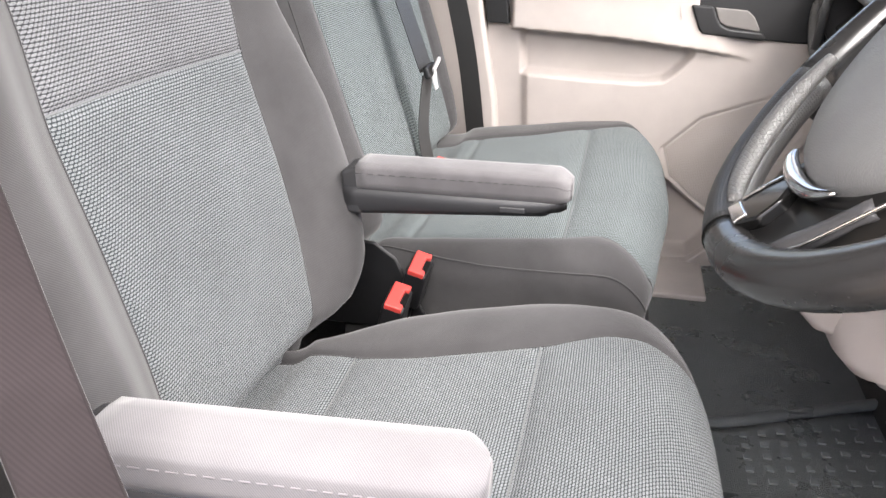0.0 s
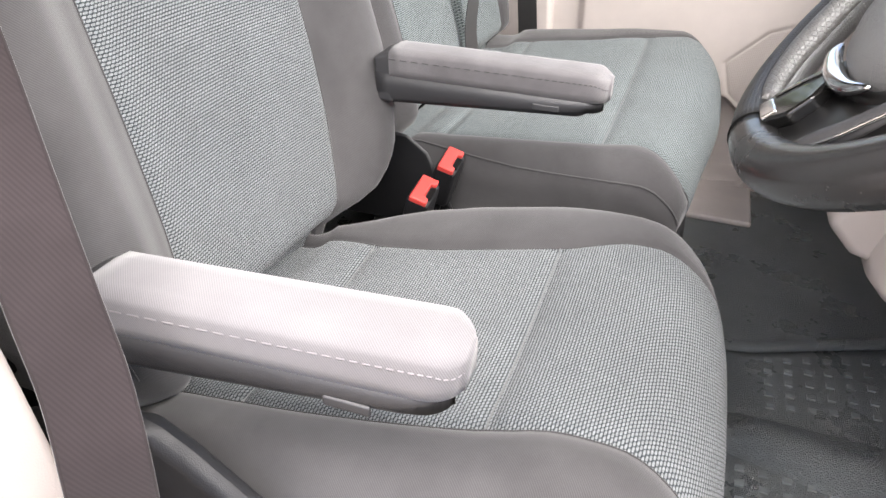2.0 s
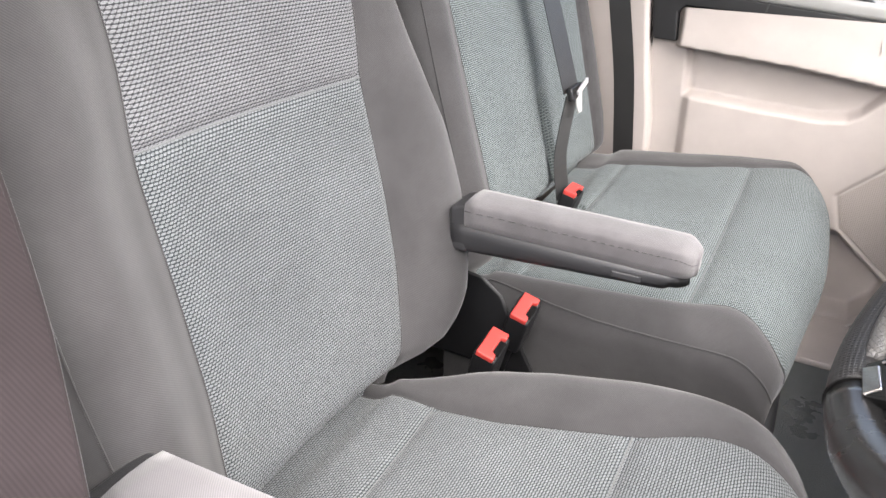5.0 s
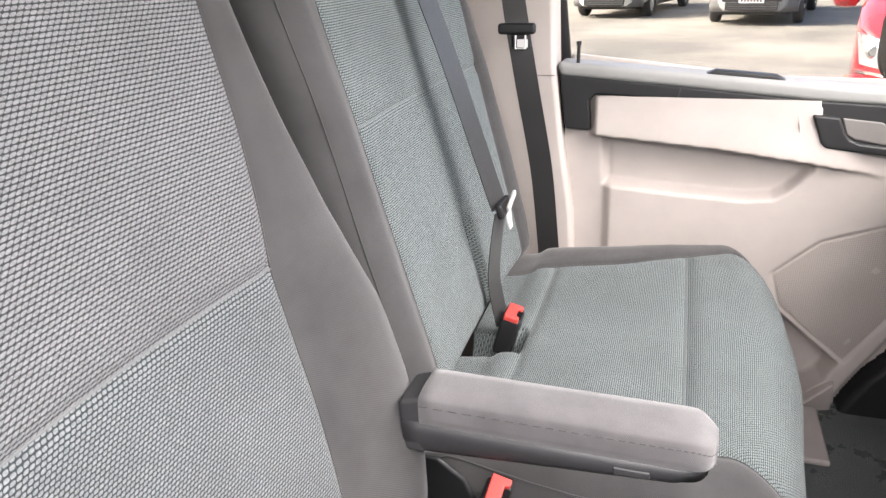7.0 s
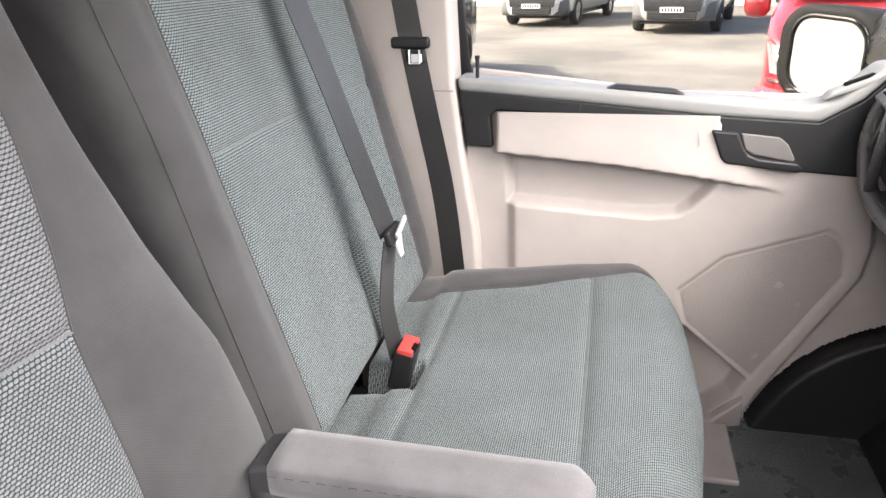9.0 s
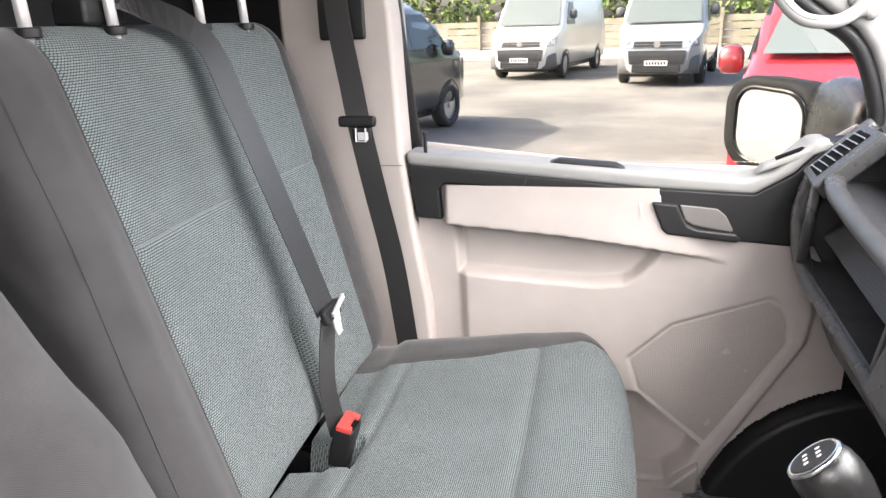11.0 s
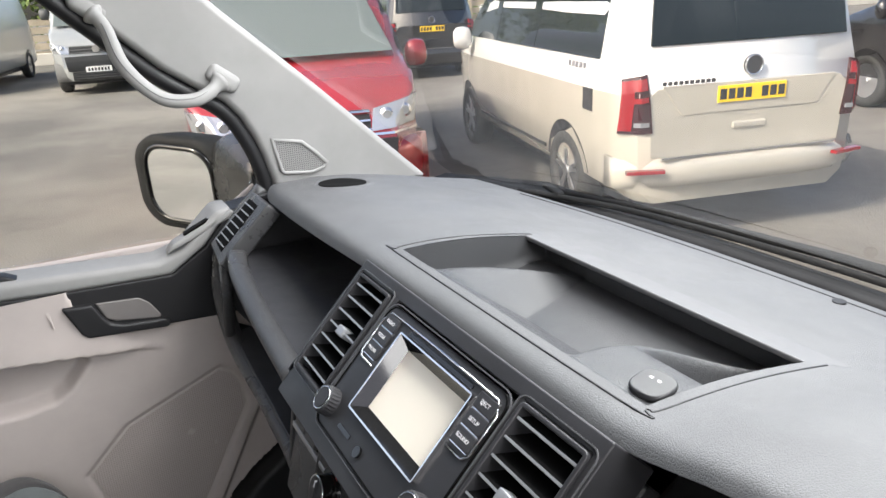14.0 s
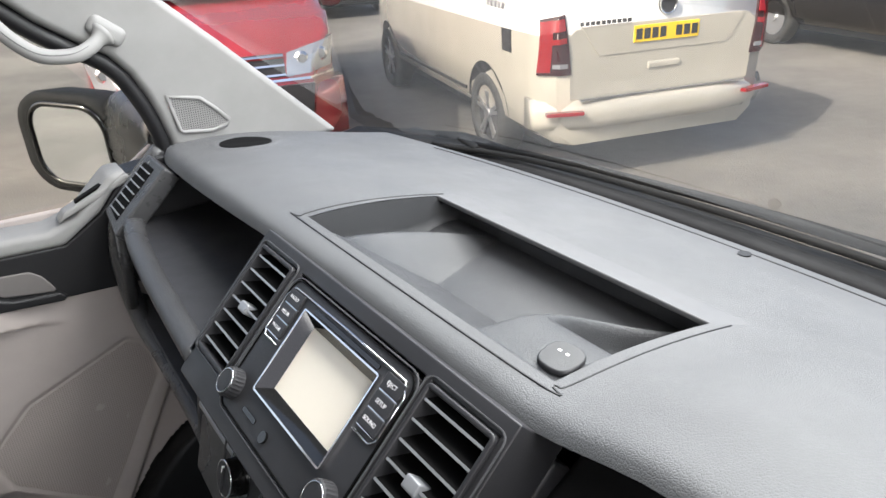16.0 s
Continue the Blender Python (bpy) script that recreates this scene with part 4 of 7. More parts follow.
STITCH = []
M_STITCH = simple("armrest_thread", (0.155, 0.144, 0.150), 0.9)
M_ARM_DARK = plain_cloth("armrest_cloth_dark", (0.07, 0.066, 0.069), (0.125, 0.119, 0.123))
armrest(driver, -0.728, 0.110, 0.408, 0.536, 0.554, M_ARM, "pale grey cloth armrest pad", 0.064)
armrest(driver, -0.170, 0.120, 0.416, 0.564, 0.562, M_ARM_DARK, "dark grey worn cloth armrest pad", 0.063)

bench = thing("passenger_bench", (0.30, 0.33, 0.0), "grey cloth double passenger bench with patterned centre panels", "bench seat")
bxb = lambda z: 0.085 - 0.27 * (z - 0.33)
cushion(bench, (along((0.03, -0.080), (0.60, -0.090)),
                along((0.03, -0.030), (0.10, -0.020), (0.26, -0.022), (0.39, -0.012), (0.465, 0.018), (0.55, -0.030), (0.60, -0.045)),
                along((0.03, 0.565), (0.13, 0.595), (0.27, 0.615), (0.40, 0.668), (0.51, 0.715), (0.60, 0.720)),
                along((0.03, 0.735), (0.28, 0.752), (0.50, 0.764), (0.60, 0.760))),
        0.03, 0.585, 0.372, 0.398, 0.137, 0.397, M_WOVEN_FINE, 0.17, "grey fine-patterned woven centre panel", (0.008, 0.004), (0.285, 0.042, 0.128), 0.036,
        piping=along((0.06, 0.030), (0.14, 0.012), (0.24, -0.006), (0.36, -0.010), (0.46, -0.008), (0.52, -0.002), (0.60, 0.008), soft=0.03), short=0.018)
backrest(bench, (along((0.35, -0.085), (1.05, -0.055)),
                 along((0.35, 0.058), (0.785, 0.049), (1.05, 0.044)),
                 along((0.35, 0.595), (0.785, 0.621), (1.05, 0.637)),
                 along((0.35, 0.610), (0.38, 0.640), (0.42, 0.672), (0.47, 0.690), (0.60, 0.700), (0.80, 0.695), (1.05, 0.660))),
         0.35, 1.045, bxb, 0.785, 0.030, M_WOVEN_FINE, "grey fine-patterned woven back panel", 0.13, (0.352, 0.016, 0.56), 0.05)
bm = prism([(0.05, -0.06, 0.25), (0.55, -0.06, 0.24), (0.53, -0.06, 0.10), (0.48, -0.06, 0.02), (0.05, -0.06, 0.02)], (0, 0.77, 0))
part("bench_base", bm, M_BLACK, bench, "black plastic bench box", bevel=0.02, seg=3)

# headrests of the bench, on bright posts
for y0, y1 in ((0.047, 0.200), (0.420, 0.568)):
    hr = thing("headrest", (-0.14, (y0 + y1) / 2, 1.03), "dark grey cloth headrest on two bright posts", "headrest", "bench headrests")
    for y in (y0, y1):
        part("post", tube([(-0.128, y, 1.0), (-0.135, y, 1.16)], 0.0075, 12), M_POST, hr, "bright steel post", smooth=True)
        part("collar", discb((-0.127, y, 1.038), (0, 0, 1), 0.014, 0.012, 16), M_BLACK, hr, bevel=0.002)
    part("pad", boxb((-0.14, (y0 + y1) / 2, 1.22), (0.09, 0.25, 0.17)), M_BOLSTER, hr, bevel=0.035, seg=4)

# ---- dashboard ----
M_STRIP = plastic("strip_grey", (0.085, 0.086, 0.088), (0.095, 0.096, 0.098), 0.55, 900, 0.12)
dash = thing("dashboard", (1.05, 0.0, 0.5), "dark grey moulded dashboard with vents, open shelves, radio and top tray", "dashboard")
UP = Vector((0.7071, 0, 0.7071))          # up the face of the centre stack
OUT = Vector((-0.7071, 0, 0.7071))        # out of that face
O0 = Vector((0.873, 0, 0.748))


def face(s, y, d=0.0):
    """A point of the centre stack: s up its face, y across, d out of it."""
    return O0 + UP * s + Vector((0, y, 0)) + OUT * d


def face_plate(ys, d0, d1):
    """Solid on the centre stack from a loop of (y, s)."""
    return prism([face(s, y, d0) for y, s in ys], OUT * (d1 - d0))


def screen_x(y):
    return foot_x(y) - 0.012


def top_z(x, y):
    hood = 0.030 * smoothstep(-0.20, -0.36, y) * smoothstep(1.42, 1.15, x)
    edge = -0.03 * smoothstep(0.70, 0.80, y)
    return 0.852 - 0.075 * smoothstep(1.05, 1.55, x) + hood + edge - 0.01 * smoothstep(0.99, 0.965, x)


def lip_x(y):
    """Front lip of the top pad, as seen from above."""
    return 0.972 + 0.03 * smoothstep(0.66, 0.80, y) + 0.020 * smoothstep(0.60, -0.10, y) - 0.05 * smoothstep(-0.45, -0.75, y)


TX0, TX1, TY0, TY1 = 1.034, 1.232, -0.203, 0.242
CUP = (1.100, 0.632)
ys = sorted(set([round(v, 4) for v in np.linspace(-0.80, 0.80, 65)] + [TY0, TY1] + [round(v, 4) for v in np.linspace(0.585, 0.68, 26)]))
xmid = [1.044 + 0.0045 * k for k in range(25)]
bm = bmesh.new()
rows = []


def pad_z(x, y):
    q = math.hypot((x - CUP[0]) / 0.046, (y - CUP[1]) / 0.036)
    return top_z(x, y) + 0.0025 * math.exp(-((q - 1.12) / 0.10) ** 2) - 0.016 * smoothstep(foot_x(y) - 0.041, foot_x(y) - 0.033, x)


for y in ys:
    x0, x1 = lip_x(y), screen_x(y)
    xs = [x0, x0 + 0.005, x0 + 0.012, x0 + 0.022, x0 + 0.030, TX0] + xmid + [1.175, 1.205, TX1] + [TX1 + (x1 - 0.030 - TX1) * k / 4 for k in (1, 2, 3, 4)] + [x1 - 0.026, x1 - 0.022, x1]
    rows.append([bm.verts.new((x, y, pad_z(x, y) - (0.014, 0.006, 0.002, 0.0005, 0)[k] if k < 5 else pad_z(x, y))) for k, x in enumerate(xs)])
for i in range(len(ys) - 1):
    for k in range(len(rows[0]) - 1):
        if TY0 - 1e-6 <= ys[i] and ys[i + 1] <= TY1 + 1e-6 and 5 <= k < 5 + len(xmid) + 3:
            continue
        bm.faces.new((rows[i][k], rows[i + 1][k], rows[i + 1][k + 1], rows[i][k + 1]))
part("top_pad", bm, M_DASH, dash, "dark grey grained soft top", smooth=True)

# tray let into the top: floor, sloping front, pockets with curved ridges at both ends
F = 0.785


def tray_z(x, y):
    rim = top_z(x, y) - 0.001
    # straight sloping front, then the level floor
    z = rim + (F - rim) * min(1.0, max(0.0, (x - TX0) / (1.124 - TX0)))
    # passenger end: a wall rises from the floor to a crest that falls towards the back, with a pocket beyond it
    t = min(1.0, max(0.0, (x - 1.040) / 0.215))
    yl = 0.186 + 0.006 * math.sin(math.pi * t) - 0.034 * t ** 3
    yf = 0.095 + 0.39 * (x - 1.124) if x > 1.124 else 0.095 + 1.0 * (1.124 - x)
    hl = 0.838 - 0.050 * t ** 1.2
    if y > yf:
        k = min(1.0, (y - yf) / max(0.006, yl - yf))
        z = max(z, z + (hl - z) * k)
    if y > yl:
        z = hl - 0.034 * smoothstep(0.002, 0.016, y - yl) * smoothstep(1.0, 0.55, t)
    # driver's end: a low crest with a pocket behind it, level ground for the socket in front
    yr = -0.100 - 0.010 * t - 0.062 * t ** 2.4
    hr = 0.847 - 0.052 * smoothstep(0.15, 1.0, t)
    if y < yr + 0.016:
        z = max(z, z + (hr - z) * smoothstep(yr + 0.016, yr, y))
    if y < yr:
        z -= 0.034 * smoothstep(0.003, 0.014, yr - y) * smoothstep(0.30, 0.48, t)
    # upright side walls
    e = max(smoothstep(TY0 + 0.005, TY0, y), smoothstep(TY1 - 0.005, TY1, y), smoothstep(TX0 + 0.003, TX0, x))
    return min(rim, z + (rim - z) * e)


bm = bmesh.new()
gx = [TX0 + (1.262 - TX0) * k / 76 for k in range(77)]
gy = sorted([TY0 + 0.003, TY1 - 0.003, TY0 + 0.006, TY1 - 0.006] + [TY0 + (TY1 - TY0) * k / 150 for k in range(151)])
V = [[bm.verts.new((x, y, tray_z(x, y) if x < TX1 else min(tray_z(x, y), top_z(x, y) - 0.012))) for y in gy] for x in gx]
V.append([bm.verts.new((1.263, y, top_z(1.263, y) - 0.004)) for y in gy])
for a, b in zip(V, V[1:]):
    for k in range(len(gy) - 1):
        bm.faces.new((a[k], a[k + 1], b[k + 1], b[k]))
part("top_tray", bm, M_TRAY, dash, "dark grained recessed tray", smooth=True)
# fine groove round the tray and the smooth strip along its back
rim = [(TX1 + 0.01, TY0 - 0.013), (TX0 + 0.02, TY0 - 0.013), (TX0 - 0.004, TY0 - 0.004), (TX0 - 0.012, TY0 + 0.02), (TX0 - 0.012, TY1 - 0.01), (TX0 - 0.006, TY1 + 0.008), (TX0 + 0.03, TY1 + 0.012), (TX1 + 0.01, TY1 + 0.006)]
part("tray_groove", tube([(p.x, p.y, top_z(p.x, p.y) + 0.0002) for p in smooth_path([(a, b, 0) for a, b in rim], 6)], 0.0011, 6), M_BLACK, dash, "fine dark joint round the tray")
bm = prism([(TX1 - 0.004, TY0 - 0.014, top_z(TX1, 0) + 0.0012), (TX1 - 0.004, TY1 + 0.002, top_z(TX1, 0) + 0.0012), (TX1 + 0.034, TY1 - 0.006, top_z(TX1 + .034, 0) + 0.0012), (TX1 + 0.036, TY0 - 0.022, top_z(TX1 + .036, 0) + 0.0012)], (0, 0, -0.007))
part("tray_back_strip", bm, M_STRIP, dash, "smooth grey strip along the tray", bevel=0.002)
# long joint ahead of the tray, close to the windscreen
part("demister_joint", tube([(foot_x(y) - 0.06, y, top_z(foot_x(y) - 0.06, y) + 0.0002) for y in np.linspace(-0.62, 0.55, 30)], 0.0014, 6), M_BLACK, dash)

# demister slots in the strip by the glass: black tabs with the holes' shade painted
for y_a, y_b in ((0.30, 0.47), (0.02, 0.22), (-0.24, -0.04), (-0.52, -0.32)):
    dg = part("demister_grille", loft([[(foot_x(y) + a, y, top_z(foot_x(y) + a, y) + c) for a, c in ((-0.031, -0.020), (-0.031, -0.0154), (-0.014, -0.0154), (-0.014, -0.020))] for y in np.linspace(y_a, y_b, 8)]), M_DASHPL, dash, "black demister grille by the windscreen")
    n_ = int((y_b - y_a) / 0.020)
    for k in range(n_):
        y = y_a + 0.010 + 0.020 * k
        part("slot", boxb((foot_x(y) - 0.022, y, top_z(foot_x(y) - 0.022, y) - 0.0156), (0.012, 0.015, 0.002)), M_RECESS_SHADE, dg)

# centre stack
stack = [(-0.228, 0.137), (0.236, 0.137), (0.236, -0.015), (0.225, -0.035), (-0.215, -0.035), (-0.228, -0.01)]
for loop in ([(0.222, 0.137), (0.236, 0.137), (0.236, -0.02), (0.222, -0.02)], [(0.120, 0.137), (0.134, 0.137), (0.134, -0.02), (0.120, -0.02)], [(-0.130, 0.137), (-0.120, 0.137), (-0.120, -0.02), (-0.130, -0.02)], [(-0.228, 0.137), (-0.217, 0.137), (-0.217, -0.02), (-0.228, -0.02)],
             [(-0.228, 0.150), (0.236, 0.150), (0.236, 0.1335), (-0.228, 0.1335)], [(-0.228, -0.007), (0.236, -0.007), (0.225, -0.045), (-0.215, -0.045)]):
    part("stack_bar", face_plate(loop, -0.06, -0.001), M_DASHPL, dash, bevel=0.002)
part("centre_panel", face_plate(stack, -0.09, -0.062), M_DASHPL, dash, bevel=0.004)


def frame_plate(w, h, r, t, yc, sc, d0, d1):
    """Ring of a rounded frame on the centre stack."""
    bm = bmesh.new()
    o = rrect(w, h, r)
    i = rrect(w - 2 * t, h - 2 * t, max(r - t, 0.001))
    vs = [[bm.verts.new(face(sc + b, yc + a, d)) for a, b in loop] for loop, d in ((o, d0), (o, d1), (i, d1), (i, d0))]
    n = len(o)
    for k in range(4):
        A, B = vs[k], vs[(k + 1) % 4]
        for m in range(n):
            q = (m + 1) % n
            bm.faces.new((A[m], A[q], B[q], B[m]))
    return bm


def vent(yc, s0, s1, w, slats):
    """Air vent: sunk box with its shade painted black, frame, blades, thumb tab."""
    v = part("air_vent", frame_plate(w + 0.010, s1 - s0 + 0.010, 0.006, 0.005, yc, (s0 + s1) / 2, -0.05, 0.003), M_DASHPL, dash, "black air vent with horizontal blades", bevel=0.0015)
    part("vent_joint", frame_plate(w + 0.024, s1 - s0 + 0.020, 0.010, 0.0012, yc, (s0 + s1) / 2 + 0.001, -0.001, 0.0006), M_SATIN, v)
    part("duct", face_plate([(yc - w / 2, s0), (yc + w / 2, s0), (yc + w / 2, s1), (yc - w / 2, s1)], -0.062, -0.045), M_RECESS_SHADE, v)
    for k in range(slats):
        s = s0 + (s1 - s0) * (k + 0.5) / slats
        bm = prism([face(s - 0.0008, yc - w / 2, -0.001), face(s + 0.0008, yc - w / 2, -0.001), face(s + 0.0150, yc - w / 2, -0.027), face(s + 0.0138, yc - w / 2, -0.027)], (0, w, 0))
        # blade body coloured black as if in shade, its edge pale as if lit
        bl = part("blade", bm, M_RECESS_SHADE, v)
        part("blade_edge", prism([face(s - 0.0013, yc - w / 2, -0.0015), face(s + 0.0011, yc - w / 2, -0.0015), face(s + 0.0016, yc - w / 2, 0.0005), face(s - 0.0008, yc - w / 2, 0.0005)], (0, w, 0)), M_BLADE, bl, "grey leading edge")
    for k in (-1, 0, 1):
        bm = prism([face(s0, yc + k * w * 0.27 - 0.001, -0.032), face(s1, yc + k * w * 0.27 - 0.001, -0.032), face(s1, yc + k * w * 0.27 - 0.001, -0.044), face(s0, yc + k * w * 0.27 - 0.001, -0.044)], (0, 0.002, 0))
        part("rear_blade", bm, M_BLACK, v)
    part("thumb_tab", face_plate([(yc - 0.009, (s0 + s1) / 2 - 0.006), (yc + 0.009, (s0 + s1) / 2 - 0.006), (yc + 0.009, (s0 + s1) / 2 + 0.006), (yc - 0.009, (s0 + s1) / 2 + 0.006)], -0.02, 0.004), M_BLADE, v, "satin grey adjuster tab", bevel=0.002)
    return v


vent(0.178, -0.002, 0.128, 0.078, 7)
vent(-0.174, -0.002, 0.128, 0.078, 7)

# radio
radio = part("radio", face_plate([(y, s + 0.052) for y, s in rrect(0.238, 0.152, 0.014)], -0.05, -0.03), M_DASHPL, dash, "black radio with large blank touch screen", bevel=0.003)
for loop in ([(-0.119, 0.128), (0.119, 0.128), (0.119, 0.108), (-0.119, 0.108)], [(-0.119, 0.0150), (0.119, 0.0150), (0.112, -0.024), (-0.112, -0.024)], [(0.069, 0.108), (0.119, 0.108), (0.119, 0.0150), (0.069, 0.0150)], [(-0.119, 0.108), (-0.077, 0.108), (-0.077, 0.0150), (-0.119, 0.0150)]):
    part("radio_face", face_plate(loop, -0.03, 0.0), M_DASHPL, radio)
part("radio_joint", frame_plate(0.248, 0.160, 0.018, 0.0013, 0.0, 0.052, -0.001, 0.0008), M_SATIN, radio)
part("radio_joint", frame_plate(0.240, 0.153, 0.015, 0.0012, 0.0, 0.052, -0.001, 0.0012), M_RECESS_SHADE, radio)
tr = []
for y, q in ((0.1165, 0.066), (0.1165, 0.108), (0.108, 0.1195), (0.0, 0.1205), (-0.108, 0.1195), (-0.1165, 0.108), (-0.1165, 0.066), (-0.110, 0.060), (-0.083, 0.060)):
    tr.append(face(q, y, 0.0015))
part("radio_trim", tube([face(0.060, 0.083, 0.0015), face(0.060, 0.110, 0.0015)] + tr, 0.0013, 8, up=OUT), M_CHROME, radio, "thin bright trim line", smooth=True)


def slope_frame(w, h, yc, sc, t, d_out, d_in, name, mats):
    """Four bevelled bezel bars sloping in to the screen."""
    o = [(-w / 2, -h / 2), (w / 2, -h / 2), (w / 2, h / 2), (-w / 2, h / 2)]
    i = [(a - math.copysign(t, a), b - math.copysign(t, b)) for a, b in o]
    for k in range(4):
        q = (k + 1) % 4
        bm = bmesh.new()
        v = [bm.verts.new(face(sc + b, yc + a, d)) for (a, b), d in ((o[k], d_out), (o[q], d_out), (i[q], d_in), (i[k], d_in), (o[k], d_out - 0.02), (o[q], d_out - 0.02), (i[q], d_in - 0.012), (i[k], d_in - 0.012))]
        for f in ((0, 1, 2, 3), (4, 5, 1, 0), (5, 6, 2, 1), (6, 7, 3, 2), (7, 4, 0, 3), (7, 6, 5, 4)):
            bm.faces.new([v[x] for x in f])
        part(name, bm, mats[k], radio, "gloss black sloping bezel")


M_BEZ = simple("bezel_gloss", (0.012, 0.012, 0.012), 0.06)
slope_frame(0.146, 0.093, -0.004, 0.0615, 0.0105, 0.004, -0.010, "screen_bezel", [M_BEZ] * 4)
part("bezel_edge", frame_plate(0.1495, 0.0965, 0.003, 0.0018, -0.004, 0.0615, 0.0, 0.0045), M_CHROME, radio)
# cream base colour paints the bright reflection on the switched-off screen
M_SCR_SHEEN = simple("screen", (0.84, 0.77, 0.64), 0.28)
part("screen", face_plate([(a - 0.004, 0.0615 + b) for a, b in rrect(0.127, 0.074, 0.001)], -0.02, -0.0098), M_SCR_SHEEN, radio, "blank reflective touch screen")
for y in (0.107, -0.101):
    bm = bmesh.new()
    rings = [[bm.verts.new(face(r * math.sin(2 * math.pi * k / 48), y + r * math.cos(2 * math.pi * k / 48), d)) for k in range(48) for r in [r0 - (0.0006 if k % 2 and 0.003 < d < 0.013 else 0)]] for r0, d in ((0.0165, 0.0), (0.0165, 0.004), (0.0158, 0.0125), (0.0142, 0.0140))]
    for ra, rb in zip(rings, rings[1:]):
        for k in range(48):
            bm.faces.new((ra[k], ra[(k + 1) % 48], rb[(k + 1) % 48], rb[k]))
    bm.faces.new(rings[-1])
    kb = part("knob", bm, M_DARK, radio, "ribbed black knob with bright rim")
    part("knob_ring", tube([face(0.0128 * math.sin(a), y + 0.0128 * math.cos(a), 0.0142) for a in np.linspace(0, 2 * math.pi, 33)[:-1]], 0.0009, 6, closed=True, up=OUT), M_CHROME, kb, smooth=True)
    part("knob_face", discb(face(0.0, y, 0.0142), OUT, 0.0112, 0.002, 24), M_DASHPL, kb)


def text(name, body, size, m, mat, parent):
    c = bpy.data.curves.new(name, "FONT")
    c.body, c.size, c.extrude = body, size, 0.0001
    c.align_x = c.align_y = "CENTER"
    o = new(name, c)
    o.matrix_world = m
    c.materials.append(mat)
    o.parent = parent
    o.matrix_parent_inverse = parent.matrix_world.inverted()
    return o


def face_matrix(s, y, d):
    """Pose of writing on the centre stack: reads from the seats."""
    m = Matrix((Vector((0, -1, 0)), UP, OUT)).transposed().to_4x4()
    m.translation = face(s, y, d)
    return m


for side, words in ((-1, ("EJECT", "SETUP", "SOUND")), (1, ("RADIO", "MEDIA", "PHONE"))):
    for k, w in enumerate(words):
        y = side * 0.0985
        s = 0.1095 - k * 0.0175
        bt = part("button", face_plate([(y + a, s + b) for a, b in rrect(0.030, 0.0160, 0.002)], -0.002, 0.003), M_DASHPL, radio, bevel=0.0012)
        text("button_word", w, 0.0056, face_matrix(s, y, 0.0034), M_WHITE, bt)
        part("button_line", face_plate([(y - 0.014, s - 0.0092), (y + 0.014, s - 0.0092), (y + 0.014, s - 0.0083), (y - 0.014, s - 0.0083)], 0.0, 0.002), M_CHROME, bt)
part("disc_slot", face_plate([(y - 0.006, s + 0.1135) for y, s in rrect(0.128, 0.0042, 0.0015)], -0.001, 0.0015), M_GLOSS, radio)
part("card_slot", face_plate([(y + 0.055, s - 0.008) for y, s in rrect(0.03, 0.005, 0.0015)], -0.001, 0.0012), M_GLOSS, radio)
part("socket", discb(face(-0.010, 0.015, 0.001), OUT, 0.006, 0.004, 20), M_GLOSS, radio)

# lower centre: switches and heater panel on a steeper face
UP2 = Vector((0.30, 0, 0.954)).normalized()
OUT2 = Vector((-0.954, 0, 0.30)).normalized()
O2 = Vector((0.853, 0, 0.655))


def face2(s, y, d=0.0):
    return O2 + UP2 * s + Vector((0, y, 0)) + OUT2 * d


def plate2(loop, d0, d1):
    return prism([face2(s, y, d0) for y, s in loop], OUT2 * (d1 - d0))


lowp = part("heater_panel", plate2([(-0.20, 0.075), (0.225, 0.075), (0.215, -0.075), (0.10, -0.085), (-0.12, -0.085), (-0.20, -0.07)], -0.05, -0.002), M_RIM, dash, "dark satin centre panel", bevel=0.004)
part("heater_fascia", plate2([(y + 0.004, s - 0.008) for y, s in rrect(0.242, 0.092, 0.014)], -0.004, 0.0015), M_DASHPL, lowp, "black heater control plate", bevel=0.002)
part("heater_frame", tube([face2(s - 0.008, y + 0.004, 0.0015) for y, s in rrect(0.244, 0.094, 0.014)], 0.0022, 8, closed=True, up=OUT2), M_RIM, lowp, "raised satin edge round the heater plate", smooth=True)
